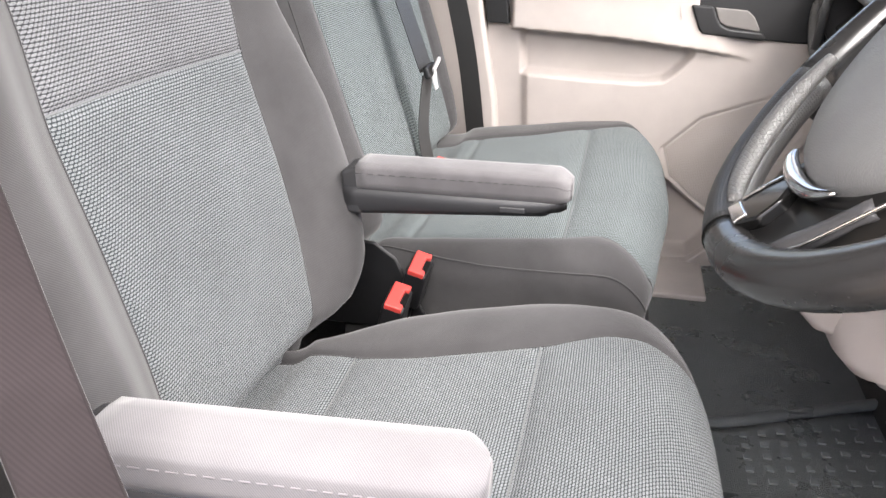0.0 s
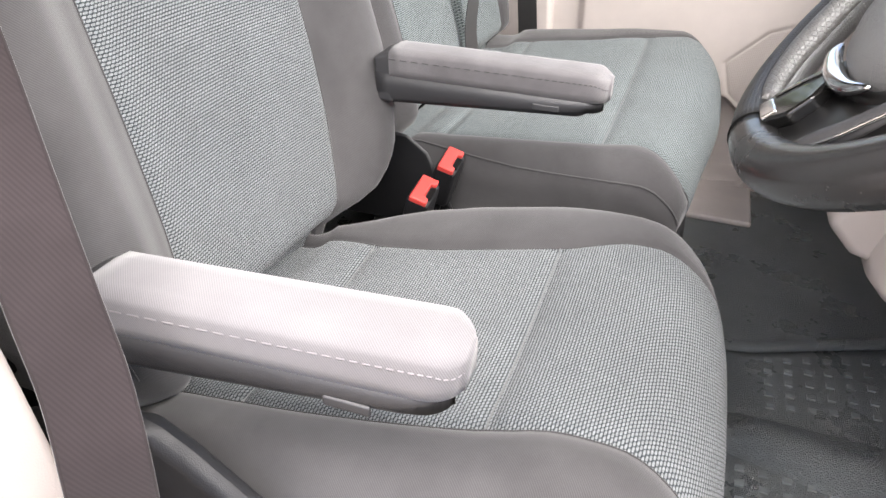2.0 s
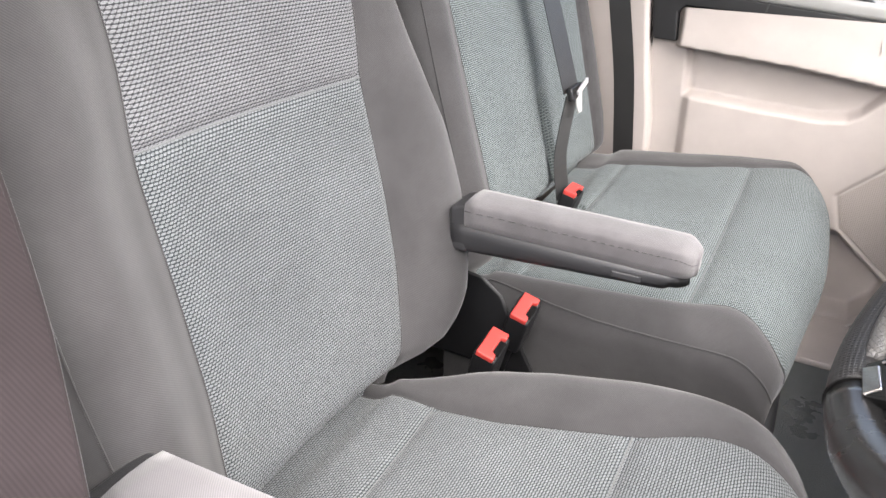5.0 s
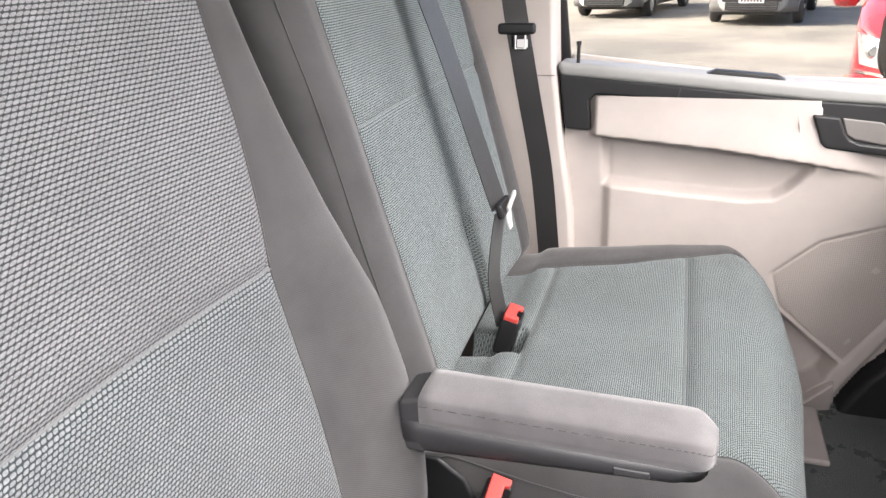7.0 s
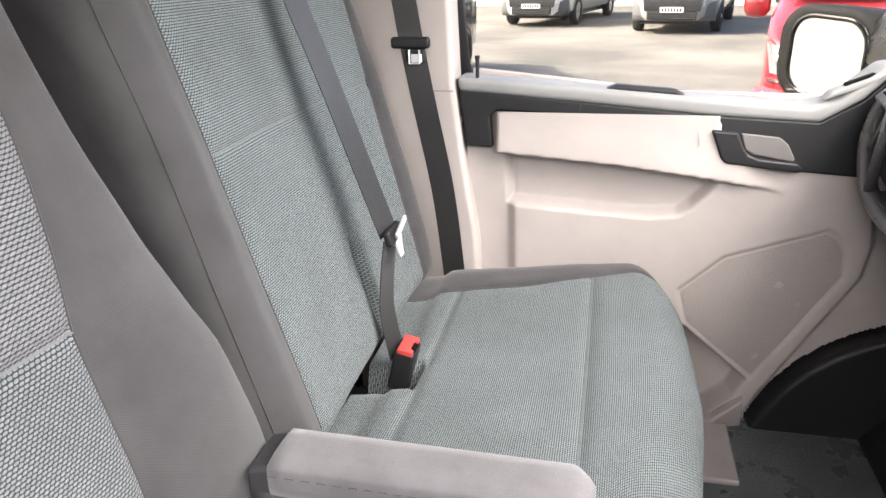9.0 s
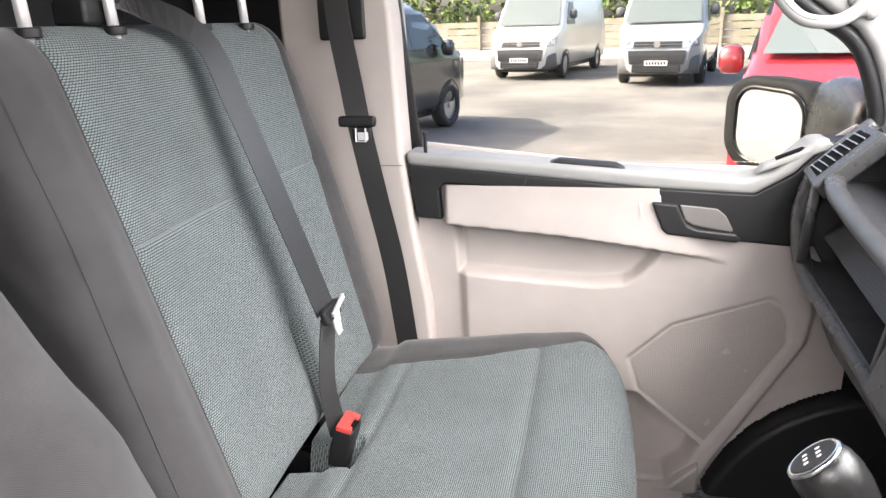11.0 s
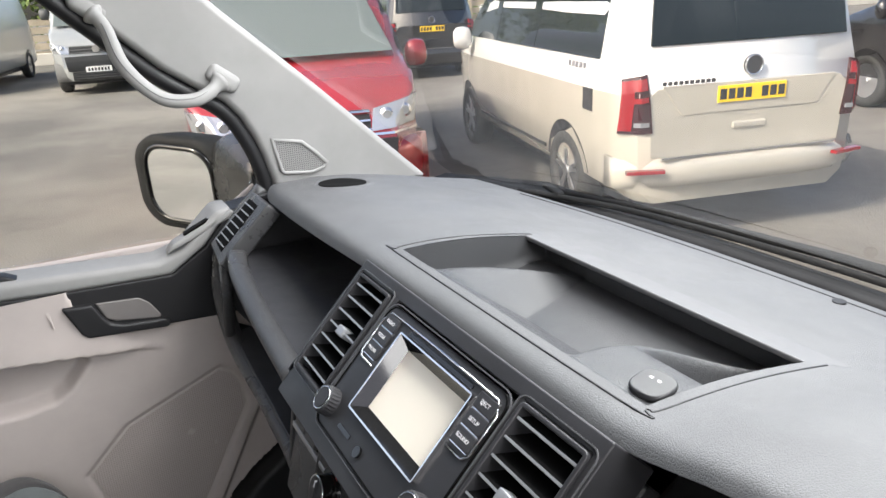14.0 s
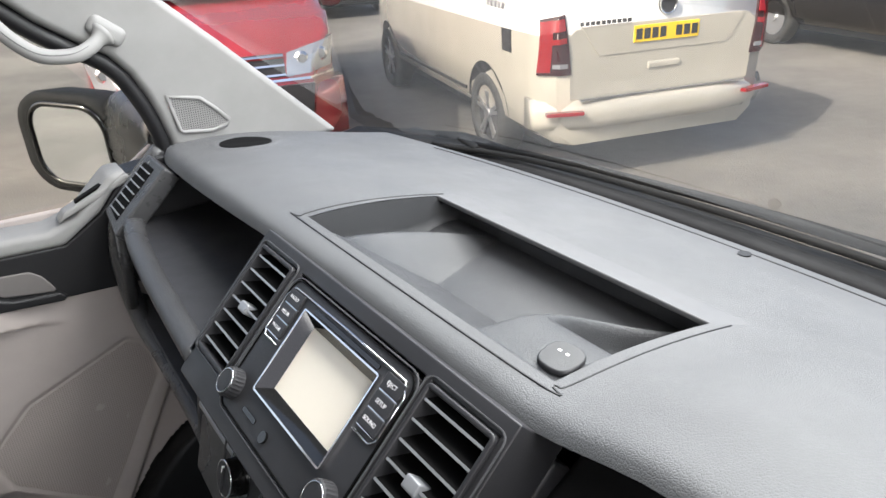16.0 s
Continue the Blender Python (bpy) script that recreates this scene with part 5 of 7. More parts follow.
for y in (0.080, 0.003, -0.075):
    part("dial_well", discb(face2(0.0, y, 0.0018), OUT2, 0.0275, 0.002, 32), M_GLOSS, lowp, "gloss black dial ring", bevel=0.0008)
    kb = part("heater_knob", discb(face2(0.0, y, 0.010), OUT2, 0.0212, 0.018, 30, 0.0192), M_GLOSS, lowp, "black heater knob with bright ring", bevel=0.0015)
    part("knob_ring", tube([face2(0.0192 * math.sin(a), y + 0.0192 * math.cos(a), 0.0188) for a in np.linspace(0, 2 * math.pi, 33)[:-1]], 0.0011, 6, closed=True, up=OUT2), M_CHROME, kb, smooth=True)
    part("knob_cap", discb(face2(0.0, y, 0.0192), OUT2, 0.0178, 0.002, 30), M_DASHPL, kb)
    part("knob_grip", plate2([(y - 0.0035, -0.014), (y + 0.0035, -0.014), (y + 0.0025, 0.014), (y - 0.0025, 0.014)], 0.0195, 0.0225), M_DASHPL, kb, bevel=0.0012)
    part("knob_mark", plate2([(y - 0.0008, 0.008), (y + 0.0008, 0.008), (y + 0.0008, 0.0155), (y - 0.0008, 0.0155)], 0.0202, 0.0232), M_WHITE, kb)
    part("dial_scale", plate2([(y - 0.012, 0.0205), (y - 0.006, 0.0238), (y, 0.0248), (y + 0.006, 0.0238), (y + 0.006, 0.0260), (y, 0.0270), (y - 0.006, 0.0260), (y - 0.014, 0.0222)], 0.0025, 0.0034), M_RED, lowp, "red warm-air scale")
for k, (y, s, w, h) in enumerate(((0.205, 0.055, 0.022, 0.028), (0.180, 0.055, 0.022, 0.028), (0.155, 0.055, 0.022, 0.028), (0.195, 0.026, 0.034, 0.022), (0.158, 0.026, 0.034, 0.022))):
    part("switch_gap", plate2([(y + a, s + c) for a, c in rrect(w + 0.0028, h + 0.0028, 0.002)], -0.003, -0.0012), M_RECESS_SHADE, lowp)
    b = part("switch", plate2([(y + a, s + c) for a, c in rrect(w, h, 0.002)], -0.002, 0.0035), M_RIM, lowp, "dark satin push switch", bevel=0.0014)
    if k == 2:
        tri = [(y - 0.006, s - 0.005), (y + 0.006, s - 0.005), (y, s + 0.006)]
        part("hazard_sign", plate2(tri, 0.003, 0.0042), M_RED, b, "red triangle")
    else:
        part("switch_print", plate2([(y + a * 0.006, s + c * 0.0022) for a, c in ((-1, -1), (1, -1), (1, 1), (-1, 1))], 0.003, 0.0041), M_SATIN, b)
bk = part("key_strip", plate2([(0.048, 0.0345), (0.048, 0.0225), (-0.098, 0.0225), (-0.098, 0.0345)], 0.0, 0.004), M_RIM, lowp, "slim satin strip of flat keys", bevel=0.0015)
part("key_line", plate2([(0.048, 0.0368), (-0.098, 0.0368), (-0.098, 0.0348), (0.048, 0.0348)], -0.001, 0.0036), M_BLADE, bk, "bright line over the heater keys")
for y in (0.012, -0.025, -0.062):
    part("key_gap", plate2([(y - 0.0006, 0.0222), (y + 0.0006, 0.0222), (y + 0.0006, 0.0346), (y - 0.0006, 0.0346)], 0.003, 0.0043), M_RECESS_SHADE, bk)
part("switch_trim", plate2([(0.10, 0.0128), (0.222, 0.0128), (0.222, 0.0060), (0.10, 0.0060)], -0.002, 0.0022), M_BLADE, lowp, "bright satin strip under the switches", bevel=0.001)

# passenger side: open shelf, bar, mesh shelf, lower rim
YA, YB = 0.238, 0.715
part("upper_shelf_floor", prism([(0.876, YA, 0.730), (1.14, YA, 0.722), (1.14, YB, 0.735), (0.895, YB - 0.06, 0.752)], (0, 0, -0.012)), M_DARK, dash, "dark open shelf", bevel=0.003)
part("upper_shelf_back", prism([(1.13, YA + 0.02, 0.73), (1.10, YA + 0.02, 0.832), (1.10, YB, 0.825), (1.13, YB, 0.74)], (0.02, 0, 0)), M_BLACK, dash)
part("shelf_side", prism([(0.868, YA, 0.735), (0.972, YA, 0.836), (1.005, YA, 0.836), (1.03, YA, 0.79), (1.10, YA, 0.72), (1.14, YA, 0.56), (0.90, YA, 0.53), (0.845, YA, 0.60)], (0, -0.012, 0)), M_DASHPL, dash, bevel=0.002)
part("shelf_side", prism([(0.895, YB, 0.75), (0.968, YB, 0.832), (1.14, YB, 0.832), (1.14, YB, 0.58), (0.93, YB, 0.56), (0.87, YB, 0.66)], (0, 0.012, 0)), M_DASHPL, dash, bevel=0.002)
bar = smooth_path([(0.862, YA - 0.012, 0.724), (0.866, 0.35, 0.731), (0.872, 0.48, 0.739), (0.880, 0.58, 0.746), (0.892, 0.645, 0.757)], 6)
lip_prof = [(0.008, -0.016), (-0.004, -0.013), (-0.011, -0.006), (-0.011, 0.003), (-0.004, 0.009), (0.008, 0.010), (0.018, 0.007), (0.023, 0.001), (0.023, -0.008), (0.018, -0.015)]
part("shelf_lip", loft([[p + Vector((a, 0, b_)) for a, b_ in lip_prof] for p in bar]), M_RIM, dash, "dark grey rounded lip of the open shelf", smooth=True)
part("lower_shelf_floor", prism([(0.868, YA - 0.03, 0.565), (1.12, YA - 0.03, 0.565), (1.12, YB, 0.585), (0.875, YB - 0.02, 0.59)], (0, 0, -0.012)), M_DARK, dash, bevel=0.003)
M_MESH = perforated("mesh_liner", (0.02, 0.02, 0.022), (0.002, 0.002, 0.002), 0.006, 0.5)
o = part("mesh_liner", prism([(0.90, YA, 0.60), (1.00, YA, 0.715), (1.01, YB, 0.73), (0.91, YB, 0.635)], (0.006, 0, -0.006)), M_MESH, dash, "black mesh liner")
uv_planar(o, (0.7, 0, 0.7), (0, 1, 0))
rim = smooth_path([(0.985, 0.760, 0.835), (0.935, 0.765, 0.785), (0.895, 0.762, 0.735), (0.878, 0.748, 0.670), (0.874, 0.705, 0.607), (0.874, 0.63, 0.573), (0.876, 0.48, 0.562), (0.872, 0.30, 0.556), (0.849, 0.10, 0.568), (0.847, -0.03, 0.582), (0.846, -0.12, 0.588)], 6)
part("lower_rim", tube(rim, 0.0165, 14, flat=0.8), M_RIM, dash, "satin dark grey sweeping lower rim", smooth=True)
part("lower_panel", prism([(0.875, 0.73, 0.60), (0.868, 0.45, 0.545), (0.862, 0.10, 0.545), (0.860, -0.20, 0.55), (1.10, -0.20, 0.40), (1.12, 0.74, 0.45)], (0, 0, -0.02)), M_BLACK, dash, "black underside of the dashboard")
# small side vent in a panel at the passenger end
endp = part("end_panel", face_plate([(0.628, 0.125), (0.735, 0.125), (0.752, 0.0), (0.640, -0.012)], -0.03, 0.002), M_RIM, dash, "dark grey end panel", bevel=0.005)
# no opening is cut: the plate's black paints the shade inside the vent
sv = part("side_vent", face_plate([(0.662, 0.112), (0.722, 0.112), (0.735, 0.012), (0.672, 0.006)], -0.002, 0.0035), M_RECESS_SHADE, endp, "small black side vent with blades", bevel=0.003)
for k in range(7):
    t = (k + 0.5) / 7
    s0 = 0.108 - 0.098 * t
    part("blade", face_plate([(0.664 + 0.009 * t, s0 + 0.001), (0.720 + 0.012 * t, s0 + 0.001), (0.720 + 0.012 * t, s0 - 0.001), (0.664 + 0.009 * t, s0 - 0.001)], 0.002, 0.006), M_BLADE, sv)
part("strut", tube([(0.878, 0.665, 0.745), (0.868, 0.672, 0.595)], 0.010, 8), M_RIM, dash, smooth=True)
# under-dash on the driver's side
part("knee_panel", prism([(0.80, -0.79, 0.66), (0.86, -0.79, 0.70), (1.15, -0.79, 0.70), (1.15, -0.79, 0.36), (0.98, -0.79, 0.36), (0.86, -0.79, 0.46)], (0, 0.57, 0)), M_BEIGE, dash, "beige lower knee panel", bevel=0.02, seg=3)
part("column_cowl", prism([(0.71, -0.27, 0.52), (0.84, -0.27, 0.62), (0.95, -0.27, 0.60), (0.95, -0.27, 0.26), (0.80, -0.27, 0.345), (0.75, -0.27, 0.405), (0.716, -0.27, 0.415), (0.682, -0.27, 0.45)], (0, 0.07, 0)), M_BEIGE, dash, "beige lower column trim", bevel=0.012, seg=3)
part("cluster_recess", prism([(0.86, -0.78, 0.70), (0.95, -0.78, 0.74), (1.07, -0.78, 0.815), (1.18, -0.78, 0.805), (1.18, -0.78, 0.68)], (0, 0.555, 0)), M_BLACK, dash, bevel=0.01)
part("inner_body", prism([(1.16, -0.78, 0.42), (1.16, -0.78, 0.70), (1.30, -0.78, 0.72), (1.42, -0.78, 0.72), (1.35, -0.78, 0.42)], (0, 1.55, 0)), M_BLACK, dash)

# ---- steering wheel ----
WC = Vector((0.708, -0.523, 0.7875))
WN = Vector((-0.7261, 0, 0.6876)).normalized()
WU = Vector((0.6876, 0, 0.7261)).normalized()
WR = Vector((0, -1, 0))
wheel = thing("steering_wheel", WC, "black leather steering wheel with perforated grips and bright spoke trim", "steering wheel")
def wp(a, r, d=0.0):
    """Point on the wheel at angle a (0 right, 90 up, seen by the driver), radius r, d towards the driver."""
    return WC + WR * (r * math.cos(radians(a))) + WU * (r * math.sin(radians(a))) + WN * d


M_SPOKE = simple("spoke_black", (0.005, 0.005, 0.005), 0.32, 0.0, 0.3)
RIM = 0.212
arc = lambda a0, a1, st=4: [a0 + (a1 - a0) * k / max(1, int((a1 - a0) / st)) for k in range(max(1, int((a1 - a0) / st)) + 1)]
M_WHEEL = leather_grain("wheel_leather", (0.011, 0.011, 0.0113), (0.016, 0.016, 0.0163), 0.24, 900, 0.05, 0.8)
M_PERF = perforated("perforated_leather", (0.012, 0.012, 0.0125), (0.005, 0.005, 0.005), 0.0032, 0.45)


def quilted(name, c, pitch):
    """Embossed leather: a net of crossing grooves in UV metres."""
    m, n, l, p = base_mat(name, 0.42, 0, 0.55)
    tc = n.new("ShaderNodeTexCoord")
    lines = []
    for sx in (1, -1):
        dt = n.new("ShaderNodeVectorMath")
        dt.operation = "DOT_PRODUCT"
        dt.inputs[1].default_value = (1 / pitch, sx / pitch, 0)
        l.new(tc.outputs["UV"], dt.inputs[0])
        pp = n.new("ShaderNodeMath")
        pp.operation = "PINGPONG"
        pp.inputs[1].default_value = 0.5
        l.new(dt.outputs["Value"], pp.inputs[0])
        lines.append(pp.outputs[0])
    mn_ = n.new("ShaderNodeMath")
    mn_.operation = "MINIMUM"
    l.new(lines[0], mn_.inputs[0])
    l.new(lines[1], mn_.inputs[1])
    r = n.new("ShaderNodeMapRange")
    r.inputs[2].default_value = 0.16
    l.new(mn_.outputs[0], r.inputs[0])
    l.new(mixed(m.node_tree, tuple(v * 0.55 for v in c), c, r.outputs[0]), p.inputs["Base Color"])
    bump_to(m.node_tree, r.outputs[0], 0.5, 0.001, p)
    return m


M_QUILT = quilted("quilted_leather", (0.060, 0.059, 0.058), 0.0072)


def rim_uv(o, a0, a1, n_arc, sides, rad):
    uv = o.data.uv_layers.new(name="UVMap")
    for lp in o.data.loops:
        uv.data[lp.index].uv = (RIM * radians(a0) + (lp.vertex_index // sides) * RIM * radians((a1 - a0) / (n_arc - 1)), (lp.vertex_index % sides) * 2 * math.pi * rad / sides)


for a0, a1, mt, lb in ((141, 205, M_WHEEL, "smooth black leather"), (205, 269, M_PERF, "perforated black leather grip"), (269, 361, M_WHEEL, "smooth black leather"), (1, 141, M_WHEEL, "smooth black leather")):
    A = arc(a0, a1)
    o = part("rim", tube([wp(a, RIM) for a in A], 0.0195, 18, up=WN), mt, wheel, lb, smooth=True)
    rim_uv(o, a0, a1, len(A), 18, 0.0195)
A = arc(200, 261, 2.5)
o = part("thumb_grip", tube([wp(a, RIM - 0.015 - 0.004 * smoothstep(255, 225, a), 0.010) for a in A], [0.0045 + 0.0050 * math.sin(math.pi * (k + 0.5) / len(A)) ** 0.5 for k in range(len(A))], 14, up=WN), M_QUILT, wheel, "embossed leather thumb grip", smooth=True)
rim_uv(o, 200, 261, len(A), 14, 0.009)
for a in (141, 269):
    part("rim_joint", tube([wp(a, RIM + 0.0198 * math.cos(q), 0.0198 * math.sin(q)) for q in np.linspace(0, 2 * math.pi, 25)[:-1]], 0.0008, 6, closed=True, up=WR), M_RECESS_SHADE, wheel)
hub_r = lambda a: 0.134 + 0.016 * math.cos(radians(2 * (a - 312)))
hub = [[wp(a, hub_r(a) * k, d) for a in range(0, 360, 6)] for k, d in ((0.90, -0.02), (1.0, -0.005), (1.0, 0.010), (0.965, 0.020), (0.90, 0.026), (0.70, 0.032), (0.3, 0.036))]
part("hub", loft(hub), M_DASH, wheel, "grained grey airbag cover", smooth=True)
part("hub_skirt", loft([[wp(a, hub_r(a) * k, d) for a in range(0, 360, 6)] for k, d in ((0.95, -0.02), (1.05, -0.012), (1.05, 0.006), (1.0, 0.010))]), M_SPOKE, wheel, "gloss black skirt round the airbag cover", smooth=True)
part("column", tube([WC - WN * 0.02, WC - WN * 0.30], 0.05, 16), M_BLACK, wheel, smooth=True)
for a in (20, 178):
    sp = prism([wp(a + 12, 0.11, -0.006), wp(a + 9, 0.200, -0.008), wp(a - 9, 0.200, -0.008), wp(a - 16, 0.11, -0.006)], WN * 0.014)
    part("spoke", sp, M_GLOSS, wheel, "gloss black spoke with switches", bevel=0.004)
at_w = lambda pts, d: [wp(a, r, d) for a, r in pts]
part("lower_spoke", prism(at_w(((259, 0.120), (259, 0.165), (262, 0.192), (268, 0.203), (280, 0.204), (290, 0.200), (300, 0.188), (310, 0.170), (320, 0.150), (322, 0.120)), -0.012), WN * 0.018), M_SPOKE, wheel, "gloss black lower spoke", bevel=0.003)
part("spoke_band", tube(smooth_path(at_w(((287, 0.200), (294, 0.190), (302, 0.174), (312, 0.156)), 0.004), 5), [0.004 + 0.006 * smoothstep(0, 6, k) for k in range(16)], 10, up=WN, flat=0.6), M_DARK, wheel, "dark satin band of the spoke", smooth=True)
sw = part("switch_block", prism(at_w(((264, 0.199), (265, 0.175), (268, 0.150), (279, 0.149), (282, 0.165), (281, 0.184), (275, 0.200)), 0.004), WN * 0.012), M_GLOSS, wheel, "gloss black switch block", bevel=0.003, seg=3)
part("switch_end", prism(at_w(((266, 0.199), (267.5, 0.187), (276, 0.187), (275, 0.199)), 0.014), WN * 0.0035), M_CHROME, sw, "bright end of the switch block", bevel=0.0012)
part("switch_line", tube(at_w(((267, 0.185), (269, 0.165), (272, 0.150)), 0.0168), 0.0012, 6, up=WN), M_CHROME, sw, "bright line on the switch block")
trim = smooth_path(at_w(((259, 0.205), (266, 0.207), (274, 0.209), (282, 0.210), (289, 0.208), (294, 0.204)), 0.008), 5)
part("spoke_trim", tube(trim, [0.0020 + 0.0045 * math.sin(math.pi * min(1.0, (k + 1) / (len(trim) - 2))) for k in range(len(trim))], 12, up=WN), M_CHROME, wheel, "bright corner strip inside the rim", smooth=True)
part("inner_line", tube(smooth_path(at_w(((293, 0.201), (300, 0.191), (308, 0.173), (318, 0.158)), 0.008), 5), 0.0014, 8, up=WN), M_CHROME, wheel, "fine bright line inside the rim", smooth=True)
trim = smooth_path(at_w(((258, 0.136), (264, 0.141), (273, 0.144), (283, 0.148), (293, 0.152), (302, 0.152)), 0.016), 5)
part("hub_trim", tube(trim, [0.0012 + 0.0058 * math.sin(math.pi * k / (len(trim) - 1)) ** 0.7 for k in range(len(trim))], 12, up=WN), M_CHROME, wheel, "bright crescent under the airbag cover", smooth=True)
bd = part("hub_badge", discb(WC + WN * 0.036, WN, 0.032, 0.004, 28), M_DARK, wheel, "round badge with bright ring", bevel=0.001)
part("badge_ring", tube([wp(a, 0.031, 0.0385) for a in range(0, 360, 12)], 0.0028, 8, closed=True, up=WN), M_CHROME, bd, smooth=True)

# ---- gear lever ----
gear = thing("gear_lever", (0.69, -0.12, 0.56), "black gear knob with bright ring on a dash-mounted lever", "gear lever")
ga = Vector((-0.66, 0.24, 0.70)).normalized()
gc = Vector((0.692, -0.117, 0.675))
prof = [(0.0, 0.011), (0.012, 0.0168), (0.026, 0.0218), (0.040, 0.0262), (0.055, 0.0284), (0.066, 0.0275), (0.073, 0.0245), (0.076, 0.019)]
gu = ga.cross(Vector((0, 1, 0))).normalized()
gv = ga.cross(gu)
base = gc - ga * 0.062
rings = [[base + ga * h + gu * (r * math.cos(a)) + gv * (r * math.sin(a)) for a in np.linspace(0, 2 * math.pi, 25)[:-1]] for h, r in prof]
part("knob", loft(rings), M_GLOSSLEATHER, gear, "black leather gear knob", smooth=True)
part("knob_ring", tube([base + ga * 0.0745 + gu * (0.0225 * math.cos(a)) + gv * (0.0225 * math.sin(a)) for a in np.linspace(0, 2 * math.pi, 29)[:-1]], 0.0028, 8, closed=True, up=ga), M_CHROME, gear, smooth=True)
part("knob_cap", discb(base + ga * 0.0760, ga, 0.0205, 0.003, 24), M_BLACK, gear, "black cap with shift pattern")
for dx, dy in ((-0.008, 0.006), (0, 0.006), (0.008, 0.006), (-0.008, -0.006), (0, -0.006), (0.008, -0.006)):
    c = base + ga * 0.0778 + gv * dx + gu * dy
    part("shift_mark", prism([c + gv * 0.0012 + gu * 0.002, c - gv * 0.0012 + gu * 0.002, c - gv * 0.0012 - gu * 0.002, c + gv * 0.0012 - gu * 0.002], ga * 0.0005), M_WHITE, gear)
part("collar", tube([base - ga * 0.012, base + ga * 0.004], 0.014, 16), M_CHROME, gear, smooth=True)
part("stick", tube([base, base - ga * 0.06, base - ga * 0.10], 0.008, 10), M_BLACK, gear, smooth=True)
part("gaiter", loft([[base - ga * h + gu * (r * math.cos(a)) + gv * (r * math.sin(a)) for a in np.linspace(0, 2 * math.pi, 21)[:-1]] for h, r in ((0.035, 0.014), (0.045, 0.020), (0.052, 0.018), (0.062, 0.028), (0.070, 0.026), (0.082, 0.040), (0.10, 0.052), (0.13, 0.058))]), M_BLACK, gear, "folded black gaiter", smooth=True)
rings = []
for z, xa, xb, ya_, yb_, r in ((0.608, 0.825, 0.93, -0.21, -0.050, 0.02), (0.600, 0.802, 0.94, -0.225, -0.030, 0.035), (0.575, 0.775, 0.95, -0.25, -0.002, 0.05), (0.53, 0.752, 0.95, -0.27, 0.024, 0.055), (0.48, 0.738, 0.95, -0.285, 0.022, 0.05), (0.425, 0.732, 0.96, -0.30, 0.008, 0.045), (0.395, 0.738, 0.97, -0.305, -0.010, 0.04), (0.380, 0.755, 0.98, -0.31, -0.024, 0.03), (0.375, 0.80, 0.99, -0.31, -0.04, 0.02)):
    rings.append([(xa + r - r * math.cos(a), yb_ - r + r * math.sin(a), z) for a in np.linspace(0, math.pi / 2, 7)] + [(xb, yb_, z), (xb, ya_, z)] + [(xa + r - r * math.sin(a), ya_ + r - r * math.cos(a), z) for a in np.linspace(0, math.pi / 2, 7)])
part("console", loft(rings), M_BEIGE, dash, "beige moulded console under the heater panel", smooth=True)

# bits on the top pad
# solid plug, black to paint the shade of a cup well
part("cup_well", prism([(CUP[0] + 0.0445 * math.cos(a), CUP[1] + 0.0345 * math.sin(a), top_z(CUP[0] + 0.0445 * math.cos(a), CUP[1]) + 0.0016) for a in np.linspace(0, 2 * math.pi, 33)[:-1]], (0, 0, -0.02)), M_RECESS_SHADE, dash, "dark round cup well")
tilt = Matrix.Translation((1.060, -0.183, 0.8490)) @ Matrix.Rotation(radians(-9), 4, "Y")
loop = [tilt @ Vector((0.0175 * math.copysign(abs(math.cos(a)) ** 0.75, math.cos(a)), 0.0190 * math.copysign(abs(math.sin(a)) ** 0.75, math.sin(a)), 0)) for a in np.linspace(0, 2 * math.pi, 29)[:-1]]
cp = part("socket_cap", prism(loop, (0, 0, 0.006)), M_DASHPL, dash, "black flip cap of the power socket", bevel=0.002)
part("socket_body", discb((1.061, -0.183, 0.8450), (0, 0, 1), 0.0150, 0.010, 26), M_RECESS_SHADE, cp)
for y in (-0.177, -0.186):
    part("cap_print", boxb((1.064, y, 0.8556), (0.0022, 0.0035, 0.0006), Matrix.Rotation(radians(-9), 4, "Y")), M_WHITE, cp)
part("sensor", discb((1.464, -0.085, top_z(1.464, -0.085) + 0.001), (0, 0, 1), 0.008, 0.004, 16), M_BLACK, dash)

# ---- outside ----
M_ASPHALT = plastic("asphalt", (0.080, 0.076, 0.070), (0.165, 0.153, 0.138), 0.92, 60, 0.5, large=0.42, dist=0.008)
bm = boxb((0, 0, GROUND - 0.1), (400, 400, 0.2))
tagged(part("ground", bm, M_ASPHALT), "worn grey asphalt car park with pale patches", "ground", kind="structure")

M_TYRE = plastic("tyre_rubber", (0.02, 0.02, 0.02), (0.03, 0.03, 0.03), 0.8, 200, 0.3)
M_ALLOY = simple("alloy", (0.5, 0.5, 0.51), 0.35, 0.9)
M_VGLASS = simple("tinted_vehicle_glass", (0.012, 0.016, 0.017), 0.04)
M_LAMP = simple("headlamp_glass", (0.42, 0.44, 0.47), 0.12, 0.7)
M_TAIL = simple("tail_lamp", (0.22, 0.006, 0.010), 0.1)
M_TAILDARK = simple("tail_lamp_dark", (0.03, 0.004, 0.006), 0.1)
M_PLATE_Y = simple("yellow_plate", (0.80, 0.52, 0.02), 0.4)
M_PLATE_W = simple("white_plate", (0.75, 0.75, 0.74), 0.4)
M_INK = simple("plate_ink", (0.02, 0.02, 0.02), 0.6)
M_GREYCLAD = plastic("grey_cladding", (0.06, 0.062, 0.066), (0.075, 0.077, 0.08), 0.6, 300, 0.2)


